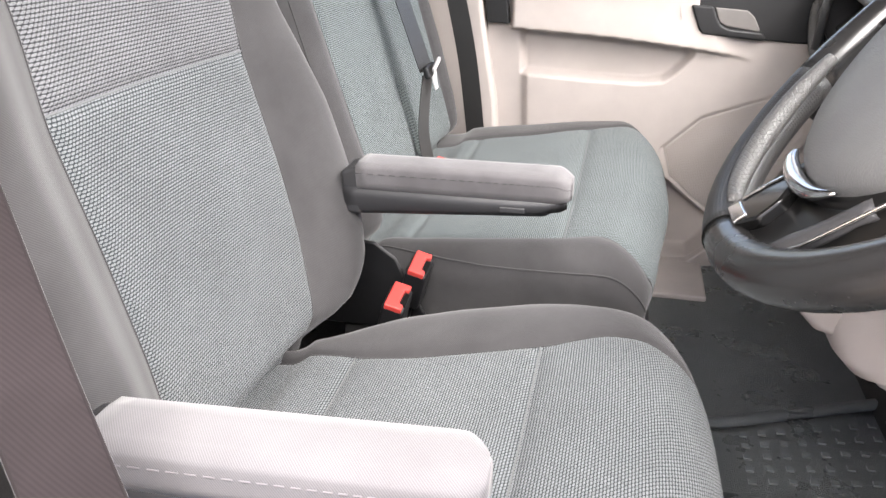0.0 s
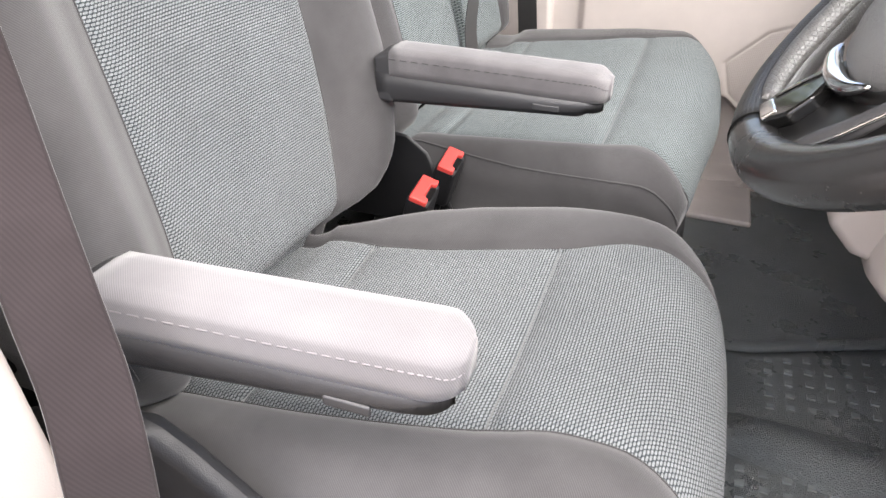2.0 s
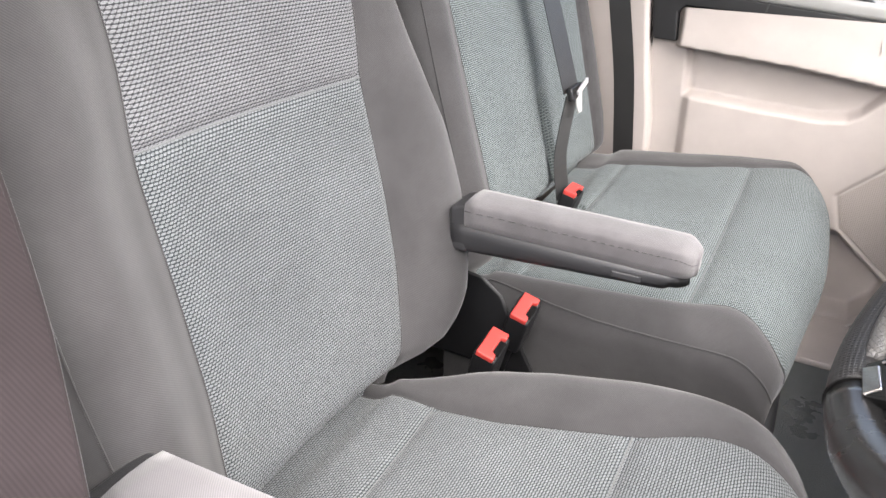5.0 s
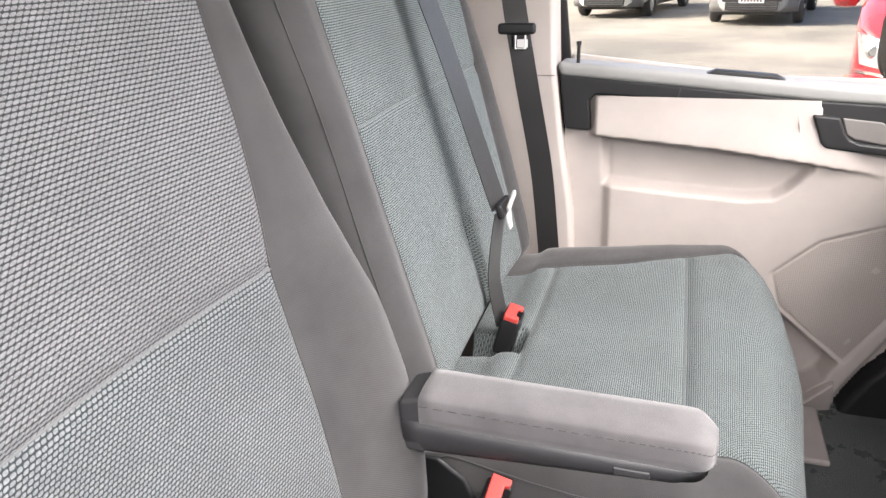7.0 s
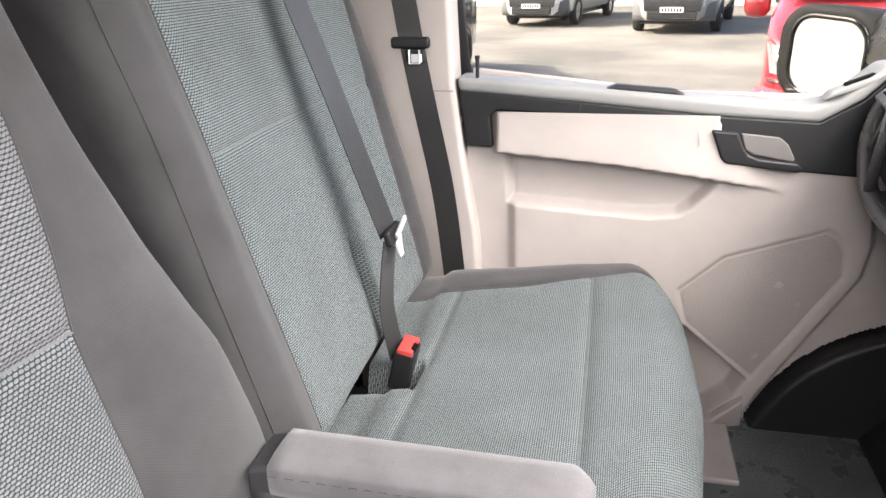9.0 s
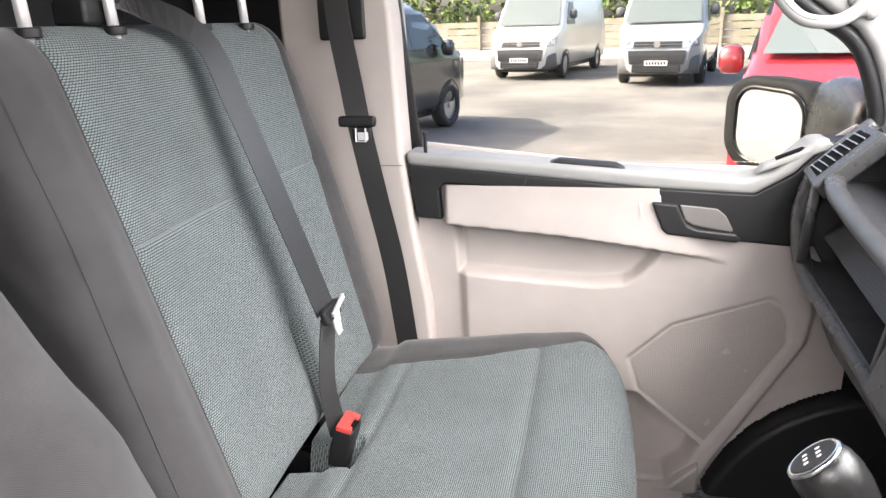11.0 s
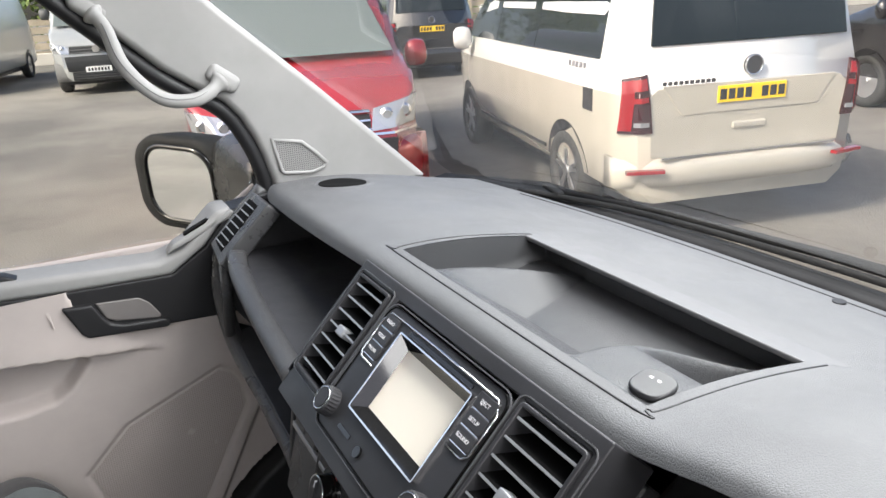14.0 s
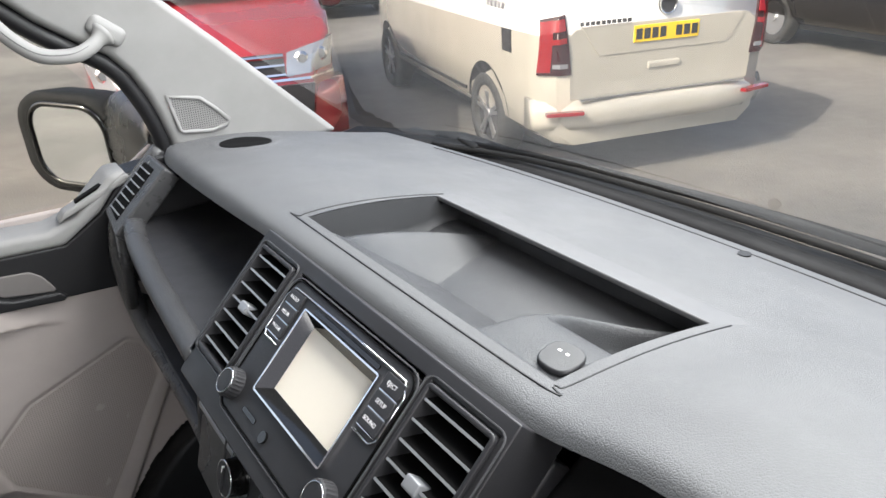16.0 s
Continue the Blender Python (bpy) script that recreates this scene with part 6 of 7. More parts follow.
def van_section(kind):
    """Half cross-section (y, z) from sill to roof middle, the length, and the roof height along it."""
    if kind == "small":
        sec = [(0.80, 0.30), (0.925, 0.40), (0.950, 0.72), (0.952, 1.06), (0.940, 1.18), (0.900, 1.36), (0.845, 1.62), (0.775, 1.82), (0.62, 1.94), (0.32, 1.985), (0.0, 1.99)]
        L = 4.90
        roof = [(0, 1.90), (0.12, 1.95), (0.4, 1.99), (2.9, 1.99), (3.20, 1.93), (3.40, 1.80), (3.70, 1.60), (4.08, 1.28), (4.38, 1.19), (4.66, 1.07), (4.81, 0.94), (4.88, 0.74), (4.90, 0.60)]
    else:
        sec = [(0.85, 0.32), (0.99, 0.42), (1.02, 0.80), (1.02, 1.20), (1.01, 1.40), (0.97, 1.70), (0.92, 2.05), (0.87, 2.35), (0.75, 2.52), (0.40, 2.58), (0.0, 2.59)]
        L = 5.95
        roof = [(0, 2.55), (0.2, 2.59), (4.0, 2.59), (4.3, 2.50), (4.5, 2.30), (4.85, 1.85), (5.15, 1.42), (5.4, 1.30), (5.72, 1.14), (5.85, 0.98), (5.93, 0.75), (5.95, 0.6)]
    return sec, L, roof


def van(name, m, kind, body, lower, label, rear=None, front=None, glass_sides=2, clad=None, split=3, near=True, alloy=None, group="parked vans"):
    """A parked van; local x runs forward from its rear bumper, z up from the ground. Each panel, window, lamp and wheel is a part."""
    sec, L, roof = van_section(kind)
    e = thing(name, (0, 0, 0), label, "van", group)
    rx, rz = [a for a, b in roof], [b for a, b in roof]
    xs = sorted(set([0.0, 0.02, 0.06, 0.12, 0.25, 0.5, 1.0, 1.6, 2.2] + [a for a, b in roof if a > 0.2]))

    def plan(x):
        k = 1.0 - 0.10 * smoothstep(0.12, 0.0, x) - 0.03 * smoothstep(0.5, 0.0, x)
        k *= 1.0 - 0.26 * smoothstep(L - 0.42, L, x) ** 1.6 - 0.05 * smoothstep(L - 1.2, L - 0.3, x)
        return k

    def ring(x):
        top = np.interp(x, rx, rz)
        out = []
        for y, z in sec:
            zz = min(z, top)
            yy = y * plan(x)
            lean = 0.16 * max(0.0, zz - 1.05) * smoothstep(0.5, 0.0, x)
            out.append((x + lean, yy, zz))
        return out
    R = [ring(x) for x in xs]
    n = len(sec)

    def skin(i0, i1, pname, mat):
        bm = bmesh.new()
        for sgn in (1, -1):
            V = [[bm.verts.new((x, sgn * y, z)) for x, y, z in r[i0:i1 + 1]] for r in R]
            for a, b in zip(V, V[1:]):
                for k in range(i1 - i0):
                    bm.faces.new((a[k], b[k], b[k + 1], a[k + 1]))
        # end faces
        for r in (R[0], R[-1]):
            A = [bm.verts.new((x, y, z)) for x, y, z in r[i0:i1 + 1]]
            B = [bm.verts.new((x, -y, z)) for x, y, z in r[i0:i1 + 1]]
            for k in range(i1 - i0):
                bm.faces.new((A[k], A[k + 1], B[k + 1], B[k]))
        bmesh.ops.remove_doubles(bm, verts=bm.verts, dist=0.0005)
        return part(pname, bm, mat, e, smooth=True)
    skin(0, split, "lower_body", lower)
    skin(split, n - 1, "upper_body", body)
    part("underbody", boxb((L / 2, 0, 0.30), (L - 0.5, 1.5, 0.16)), M_BLACK, e)

    def side_y(x, z):
        return np.interp(z, [b for a, b in sec], [a for a, b in sec]) * plan(x)

    def side_panel(pname, loop, mat, out=0.006, sides=(1, -1), label=""):
        for sgn in sides:
            bm = bmesh.new()
            a = [bm.verts.new((x, sgn * (side_y(x, z) + out), z)) for x, z in loop]
            b = [bm.verts.new((x, sgn * (side_y(x, z) - 0.02), z)) for x, z in loop]
            bm.faces.new(a)
            for k in range(len(a)):
                q = (k + 1) % len(a)
                bm.faces.new((a[k], a[q], b[q], b[k]))
            part(pname, bm, mat, e, label)
    small = kind == "small"
    zb, zt = (1.27, 1.76) if small else (1.45, 2.05)
    win = [(L - 1.95, L - 1.02), (1.85, 2.85), (0.42, 1.75)] if small else [(L - 1.95, L - 1.12)]
    for x0, x1 in win[:glass_sides + 1]:
        if x1 > L - 1.3:
            loop = [(x0, zb), (x1, zb), (x1 - 0.08, zb + 0.15), (x0 + 0.42, zt), (x0 + 0.02, zt)]
        else:
            loop = [(x0, zb), (x1, zb), (x1, zt), (x0 + 0.04, zt)]
        nq = 6
        side_panel("side_window", loop, M_VGLASS, 0.012)
    if small and glass_sides >= 2:
        for x0, x1 in ((L - 2.06, L - 1.91), (1.74, 1.91)):
            side_panel("window_pillar", [(x0, zb), (x1, zb), (x1, zt), (x0, zt)], M_VGLASS, 0.016)
    # wheels in dark arches
    R0 = 0.345 if small else 0.36
    axles = (0.99, 3.99) if small else (1.15, 4.90)
    for ax in axles:
        for sgn in (1, -1):
            yo = sgn * (side_y(ax, 0.5) + 0.002)
            bm = bmesh.new()
            loop = [(ax + (R0 + 0.07) * math.cos(radians(a)), max(0.29, R0 + (R0 + 0.07) * math.sin(radians(a)))) for a in range(-10, 191, 10)]
            q = [bm.verts.new((x, sgn * (side_y(x, z) + 0.004), z)) for x, z in loop]
            p = [bm.verts.new((x, sgn * (side_y(x, z) - 0.05), z)) for x, z in loop]
            bm.faces.new(q)
            for k in range(len(q)):
                w = (k + 1) % len(q)
                bm.faces.new((q[k], q[w], p[w], p[k]))
            part("wheel_arch", bm, M_BLACK, e)
            prof = [(R0 - 0.12, 0.0), (R0 - 0.03, 0.012), (R0, -0.03), (R0, -0.17), (R0 - 0.03, -0.21), (R0 - 0.12, -0.20)]
            rings = [[(ax + r * math.cos(a), yo + sgn * (d + 0.01), R0 + r * math.sin(a)) for r, d in prof] for a in np.linspace(0, 2 * math.pi, 29)]
            wh = part("wheel", loft(rings, True, False), M_TYRE, e, smooth=True)
            part("rim", discb((ax, yo - sgn * 0.03, R0), (0, 1, 0), R0 - 0.11, 0.02, 28), M_DARK if near else M_ALLOY, wh)
            for k in range(5 if near else 0):
                a = 2 * math.pi * k / 5 + 0.3
                for da in (-0.13, 0.13):
                    t1 = Vector((math.cos(a + da), 0, math.sin(a + da)))
                    t2 = Vector((-math.sin(a), 0, math.cos(a)))
                    c = Vector((ax, yo - sgn * 0.012, R0))
                    part("spoke", prism([c + t1 * 0.03 - t2 * 0.016, c + t1 * (R0 - 0.115) - t2 * 0.012, c + t1 * (R0 - 0.115) + t2 * 0.012, c + t1 * 0.03 + t2 * 0.016], (0, sgn * 0.012, 0)), alloy or M_ALLOY, wh)
            part("hub_cap", discb((ax, yo + sgn * 0.0, R0), (0, 1, 0), 0.045, 0.025, 16), alloy or M_ALLOY, wh)
    if clad:
        side_panel("rubbing_strip", [(0.6, 0.50), (L - 1.5, 0.50), (L - 1.5, 0.60), (0.6, 0.60)], clad, 0.015)
    # door mirrors
    for sgn in (1, -1):
        xm = L - 1.22 if small else L - 1.35
        zm = 1.26 if small else 1.72
        rings = []
        for t, s in ((0, 0.5), (0.15, 0.9), (0.5, 1.0), (0.85, 0.92), (1.0, 0.6)):
            y = sgn * (side_y(xm, zm) + 0.05 + 0.20 * t)
            rings.append([(xm + 0.075 * s * math.cos(a), y, zm + 0.125 * s * math.sin(a)) for a in np.linspace(0, 2 * math.pi, 13)[:-1]])
        part("door_mirror", loft(rings), body if small else M_GREYCLAD, e, smooth=True)
    # seams of the doors
    for x in ([L - 1.98, L - 3.05] if small else [L - 2.05, L - 3.3]):
        side_panel("door_gap", [(x, 0.42), (x + 0.008, 0.42), (x + 0.008, zt + 0.1), (x, zt + 0.1)], M_BLACK, 0.002)

    def end_panel(pname, loop, mat, xoff, label="", parent=None, thick=0.03, fwd=True, bevel=0.004):
        """Panel on the nose or tail from a loop of (y, z); xoff: its x at each z."""
        pts = [(xoff(z) if callable(xoff) else xoff, y, z) for y, z in loop]
        return part(pname, prism(pts, (-thick if fwd else thick, 0, 0)), mat, parent or e, label, bevel=bevel)
    if front:
        top = roof[-6][0] if small else roof[-6][0]
        if small:
            g0, g1, h0, h1 = (4.08, 1.33), (3.30, 1.92), 0.80, 0.62
        else:
            g0, g1, h0, h1 = (5.17, 1.46), (4.42, 2.40), 0.88, 0.76
        bm = bmesh.new()
        q = [bm.verts.new(p) for p in ((g0[0] + 0.03, h0, g0[1]), (g0[0] + 0.03, -h0, g0[1]), (g1[0] + 0.03, -h1, g1[1]), (g1[0] + 0.03, h1, g1[1]))]
        bm.faces.new(q)
        part("windscreen", bm, M_WSCR, e)
        xf = L
        lampz = 0.90 if small else 0.98
        def nose_x(y, z):
            """Where the nose's surface stands at y, z."""
            lo, hi = L - 1.0, L
            for _ in range(24):
                mid = (lo + hi) / 2
                if side_y(mid, z) >= abs(y) and np.interp(mid, rx, rz) >= z:
                    lo = mid
                else:
                    hi = mid
            return lo

        def nose_patch(pname, q, mat, out=0.012, label="", nu=10, nv=3, deep=0.04):
            """Curved panel on the nose between four corners (y, z)."""
            bm = bmesh.new()
            g = []
            for i in range(nu + 1):
                col = []
                for j in range(nv + 1):
                    u, v = i / nu, j / nv
                    y = (q[0][0] * (1 - u) + q[1][0] * u) * (1 - v) + (q[3][0] * (1 - u) + q[2][0] * u) * v
                    z = (q[0][1] * (1 - u) + q[1][1] * u) * (1 - v) + (q[3][1] * (1 - u) + q[2][1] * u) * v
                    col.append((nose_x(y, z) + out, y, z))
                g.append(col)
            A = [[bm.verts.new(p) for p in c] for c in g]
            B = [[bm.verts.new((p[0] - deep, p[1], p[2])) for p in c] for c in g]
            for i in range(nu):
                for j in range(nv):
                    bm.faces.new((A[i][j], A[i + 1][j], A[i + 1][j + 1], A[i][j + 1]))
                bm.faces.new((A[i][0], B[i][0], B[i + 1][0], A[i + 1][0]))
                bm.faces.new((A[i][nv], A[i + 1][nv], B[i + 1][nv], B[i][nv]))
            for j in range(nv):
                bm.faces.new((A[0][j], A[0][j + 1], B[0][j + 1], B[0][j]))
                bm.faces.new((A[nu][j], B[nu][j], B[nu][j + 1], A[nu][j + 1]))
            return part(pname, bm, mat, e, label)
        zl, zh = lampz - 0.10, lampz + 0.09
        yw = 0.47 if small else 0.55
        ye = 0.885 if small else 0.96
        gr = nose_patch("grille", [(-yw, zl), (yw, zl), (yw, zh - 0.03), (-yw, zh - 0.03)], M_BLACK, 0.006, "black grille with bright bars")
        for k in range(3):
            z = zl + 0.012 + (zh - zl - 0.06) * k / 2
            nose_patch("grille_bar", [(-yw, z), (yw, z), (yw, z + 0.014), (-yw, z + 0.014)], M_CHROME if small else M_SATIN, 0.022, nv=1)
        for sgn in (1, -1):
            hl = nose_patch("headlamp", [(sgn * yw, zl), (sgn * (ye - 0.05), zl + 0.03), (sgn * ye, zh + 0.05), (sgn * (yw + 0.03), zh - 0.03)], M_LAMP, 0.014, "clear headlamp")
            for k in (0.32, 0.68):
                y = sgn * (yw + (ye - yw) * k)
                z = lampz + 0.0 + 0.04 * k
                part("lamp_bowl", discb((nose_x(y, z) + 0.012, y, z), (1, 0, 0), 0.055, 0.02, 20, 0.035), M_CHROME, hl, "bright reflector bowl")
                part("lamp_lens", discb((nose_x(y, z) + 0.022, y, z), (1, 0, 0), 0.03, 0.01, 16), M_LAMP, hl)
        if small:
            nose_patch("bright_strip", [(-0.86, zl - 0.028), (0.86, zl - 0.028), (0.86, zl - 0.010), (-0.86, zl - 0.010)], M_CHROME, 0.022, nv=1, nu=24)
        nose_patch("middle_intake", [(-0.62, 0.52), (0.62, 0.52), (0.66, zl - 0.05), (-0.66, zl - 0.05)], M_BLACK, 0.075 if small else 0.05, nu=20)
        part("badge", discb((L + 0.02, 0, lampz - 0.01), (1, 0, 0), 0.075, 0.02, 24), M_CHROME, e, "round bright badge")
        part("bumper", loft([[(L + dx - 0.28 * (abs(y) / 0.95) ** 3, y, z) for dx, z in ((-0.20, 0.28), (0.03, 0.30), (0.06, 0.45), (0.05, 0.62), (0.01, 0.72), (-0.2, 0.72))] for y in np.linspace(-0.93, 0.93, 13)]), front, e, smooth=True)
        part("lower_intake", boxb((L + 0.05, 0, 0.42), (0.05, 1.1, 0.17)), M_BLACK, e, bevel=0.01)
        for k in range(3):
            part("intake_bar", boxb((L + 0.078, 0, 0.37 + 0.05 * k), (0.01, 1.06, 0.01)), M_GREYCLAD, e)
        part("number_plate", boxb((L + 0.085, 0, 0.55), (0.012, 0.52, 0.111)), M_PLATE_W, e, "white number plate")
        for k in range(7):
            part("plate_bar", boxb((L + 0.093, -0.2 + 0.066 * k, 0.55), (0.004, 0.042, 0.07)), M_INK, e)
    if rear:
        tail = lambda z: -0.008 + 0.155 * max(0.0, z - 1.05)
        # tailgate glass
        end_panel("rear_window", [(-0.74, 1.36), (0.74, 1.36), (0.70, 1.76), (0.64, 1.81), (-0.64, 1.81), (-0.70, 1.76)], M_VGLASS, lambda z: tail(z) - 0.004, "dark tinted rear window", fwd=False)
        end_panel("tailgate", [(-0.74, 0.62), (0.74, 0.62), (0.76, 1.04), (0.70, 1.09), (-0.70, 1.09), (-0.76, 1.04)], lower, lambda z: -0.004, fwd=False, bevel=0.012)
        end_panel("plate_recess", [(-0.52, 0.90), (0.52, 0.90), (0.66, 1.10), (-0.66, 1.10)], lower, lambda z: -0.010, fwd=False)
        end_panel("number_plate", [(-0.26, 0.965), (0.26, 0.965), (0.26, 1.076), (-0.26, 1.076)], M_PLATE_Y, lambda z: -0.020, "yellow number plate", fwd=False, bevel=0.002)
        for k, w in enumerate((1, 1, 1, 1, 0, 1, 1, 1)):
            if w:
                y = 0.222 - 0.0635 * k
                end_panel("plate_bar", [(y - 0.024, 0.985), (y + 0.024, 0.985), (y + 0.024, 1.055), (y - 0.024, 1.055)], M_INK, lambda z: -0.0225, fwd=False, thick=0.004, bevel=0)
        end_panel("tailgate_grip", [(-0.13, 0.775), (0.13, 0.775), (0.13, 0.825), (-0.13, 0.825)], lower, lambda z: -0.018, fwd=False, bevel=0.012)
        bg = part("badge", discb((0.0, 0, 1.20), (1, 0, 0), 0.066, 0.02, 28), M_DARK, e, "round badge with bright ring")
        bmr = tube([(-0.012, 0.064 * math.cos(a), 1.20 + 0.064 * math.sin(a)) for a in np.linspace(0, 2 * math.pi, 29)[:-1]], 0.006, 8, closed=True, up=(1, 0, 0))
        part("badge_ring", bmr, M_CHROME, bg)
        def rear_x(y, z):
            """Where the rounded tail's surface stands at y, z."""
            lo, hi = 0.0, 0.6
            if side_y(0.0, z) < abs(y):
                for _ in range(22):
                    mid = (lo + hi) / 2
                    if side_y(mid, z) >= abs(y):
                        hi = mid
                    else:
                        lo = mid
            else:
                hi = 0.0
            return hi + 0.16 * max(0.0, z - 1.05) * smoothstep(0.5, 0.0, hi)

        def rear_patch(pname, q, mat, out, parent, label="", nu=8, nv=4, deep=0.05):
            bm = bmesh.new()
            A, B = [], []
            for i in range(nu + 1):
                ca, cb = [], []
                for j in range(nv + 1):
                    u, v = i / nu, j / nv
                    y = (q[0][0] * (1 - u) + q[1][0] * u) * (1 - v) + (q[3][0] * (1 - u) + q[2][0] * u) * v
                    z = (q[0][1] * (1 - u) + q[1][1] * u) * (1 - v) + (q[3][1] * (1 - u) + q[2][1] * u) * v
                    x = rear_x(y, z) - out
                    yo = y + math.copysign(out * smoothstep(0.80, 0.93, abs(y)), y)
                    ca.append(bm.verts.new((x, yo, z)))
                    cb.append(bm.verts.new((x + deep, yo * 0.97, z)))
                A.append(ca)
                B.append(cb)
            for i in range(nu):
                for j in range(nv):
                    bm.faces.new((A[i][j], A[i + 1][j], A[i + 1][j + 1], A[i][j + 1]))
                bm.faces.new((A[i][0], B[i][0], B[i + 1][0], A[i + 1][0]))
                bm.faces.new((A[i][nv], A[i + 1][nv], B[i + 1][nv], B[i][nv]))
            for j in range(nv):
                bm.faces.new((A[0][j], A[0][j + 1], B[0][j + 1], B[0][j]))
                bm.faces.new((A[nu][j], B[nu][j], B[nu][j + 1], A[nu][j + 1]))
            return part(pname, bm, mat, parent, label)
        for sgn in (1, -1):
            at = lambda *q: [(sgn * a, b) for a, b in q]
            t = rear_patch("tail_lamp", at((0.730, 0.80), (0.925, 0.80), (0.905, 1.16), (0.775, 1.19)), M_TAILDARK, 0.012, e, "red tail lamp with dark lower half")
            for q in (at((0.860, 0.82), (0.923, 0.82), (0.903, 1.145), (0.845, 1.155)), at((0.775, 1.09), (0.852, 1.08), (0.848, 1.152), (0.782, 1.165)), at((0.770, 1.01), (0.852, 1.00), (0.852, 1.035), (0.772, 1.045))):
                rear_patch("lamp_lens", q, M_TAIL, 0.018, t, "red lens")
            rear_patch("lamp_lens", at((0.76, 0.845), (0.85, 0.845), (0.85, 0.875), (0.76, 0.875)), M_LAMP, 0.018, t, "clear reversing lens", nu=3, nv=1)
        rings = []
        for y in np.linspace(-0.95, 0.95, 17):
            w = 0.16 * (abs(y) / 0.95) ** 4
            rings.append([(x + w, y, z) for x, z in ((0.10, 0.40), (-0.055, 0.415), (-0.080, 0.47), (-0.080, 0.56), (-0.045, 0.615), (0.10, 0.625))])
        part("bumper", loft(rings), lower, e, smooth=True)
        part("bumper_strip", boxb((-0.04, 0, 0.625), (0.03, 1.35, 0.012)), M_CHROME, e)
        for sgn in (1, -1):
            part("reflector", boxb((-0.045, sgn * 0.79, 0.545), (0.05, 0.26, 0.024), Matrix.Rotation(radians(-sgn * 14), 4, "Z")), M_TAIL, e, "red reflector strip")
        side_panel("charge_flap", [(0.47, 0.90), (0.63, 0.90), (0.63, 1.06), (0.47, 1.06)], M_DARK, 0.006, (1,))
        # writing on the tail
        mt = Matrix((Vector((0, -1, 0)), Vector((0, 0, 1)), Vector((-1, 0, 0)))).transposed().to_4x4()
        mt.translation = (-0.02, 0.55, 1.125)
        if rear == "camper":
            side_panel("sill_trim", [(1.45, 0.455), (3.50, 0.455), (3.50, 0.482), (1.45, 0.482)], M_DARK, 0.012)
            for k in range(10):
                part("word_bar", boxb((-0.014, 0.66 - 0.040 * k, 1.120), (0.008, 0.026, 0.024)), M_DARK, e)
            for k in range(5):
                side_panel("word_bar", [(0.62 + 0.07 * k, 1.185), (0.67 + 0.07 * k, 1.185), (0.67 + 0.07 * k, 1.225), (0.62 + 0.07 * k, 1.225)], M_ALLOY, 0.003, (1,))
    e.matrix_world = m
    return e


M_WSCR = simple("vehicle_windscreen", (0.10, 0.12, 0.12), 0.05)
P_WHITE = paint("white_paint", (0.58, 0.58, 0.57), (0.62, 0.62, 0.61))
P_BEIGE = paint("beige_paint", (0.36, 0.338, 0.292), (0.395, 0.37, 0.32))
P_RED = paint("red_paint", (0.26, 0.020, 0.026), (0.31, 0.026, 0.032), 0.25, 1.0, 0.3)
P_GREY = paint("grey_paint", (0.21, 0.22, 0.225), (0.25, 0.26, 0.265))
P_DARK = paint("dark_green_grey_paint", (0.028, 0.031, 0.030), (0.036, 0.04, 0.038))
P_BLACK = paint("black_paint", (0.012, 0.012, 0.014), (0.016, 0.016, 0.018))


def parked(x, y, heading):
    """Pose of a van whose rear middle stands at x, y; heading: degrees, clockwise from +y."""
    return pose(x, y, GROUND, 0, 0, 90 - heading)


def nose_at(x, y, heading, L):
    """Pose of a van whose nose middle stands at x, y, its body running away along heading."""
    a = radians(heading)
    return pose(x + math.sin(a) * L, y + math.cos(a) * L, GROUND, 0, 0, -90 - heading)


van("camper_van", parked(4.86, 2.78, 15.6), "small", P_WHITE, P_BEIGE, "white over beige camper van parked tail-on", rear="camper")
van("red_van", nose_at(2.28, 4.55, 15.5, 4.9), "small", P_RED, P_RED, "red van parked nose-on with clear headlamps", front=P_RED)
van("white_van", nose_at(-1.76, 19.5, 13, 5.95), "large", P_WHITE, P_WHITE, "white high-roof panel van with grey bumper", front=M_GREYCLAD, glass_sides=0, near=False)
van("grey_van", nose_at(1.70, 17.2, 11.6, 5.95), "large", P_GREY, P_GREY, "grey high-roof panel van with dark bumper", front=M_GREYCLAD, glass_sides=0, near=False)
van("dark_van", parked(-3.88, 7.24, 15.6), "small", P_DARK, P_DARK, "dark green-grey passenger van parked tail-on", rear=True, near=False)
van("black_van", parked(9.97, 1.15, 15.6), "small", P_BLACK, P_BLACK, "black van parked tail-on across the lane", rear=True, near=False)
van("black_van", parked(7.9, 13.2, 15.6), "small", P_BLACK, P_BLACK, "black van parked tail-on in the far row", rear=True, near=False)

# boundary: timber fence on a low wall, hedge and trees behind
M_FENCE = plastic("weathered_timber", (0.26, 0.22, 0.16), (0.36, 0.31, 0.24), 0.85, 60, 0.4, large=2.0)
M_KERBSTONE = plastic("pale_concrete", (0.40, 0.38, 0.34), (0.48, 0.46, 0.42), 0.9, 40, 0.4, large=1.0)


def leaf_mat(name, a, b):
    m, n, l, p = base_mat(name, 0.6, 0, 0.3)
    oi = n.new("ShaderNodeNewGeometry")
    l.new(mixed(m.node_tree, a, b, oi.outputs["Random Per Island"]), p.inputs["Base Color"])
    return m


M_LEAF = leaf_mat("hedge_leaves", (0.05, 0.09, 0.02), (0.16, 0.21, 0.05))
FA = radians(-12)
fdir = Vector((math.cos(FA), math.sin(FA), 0))
f0 = Vector((0, 29.5, GROUND))
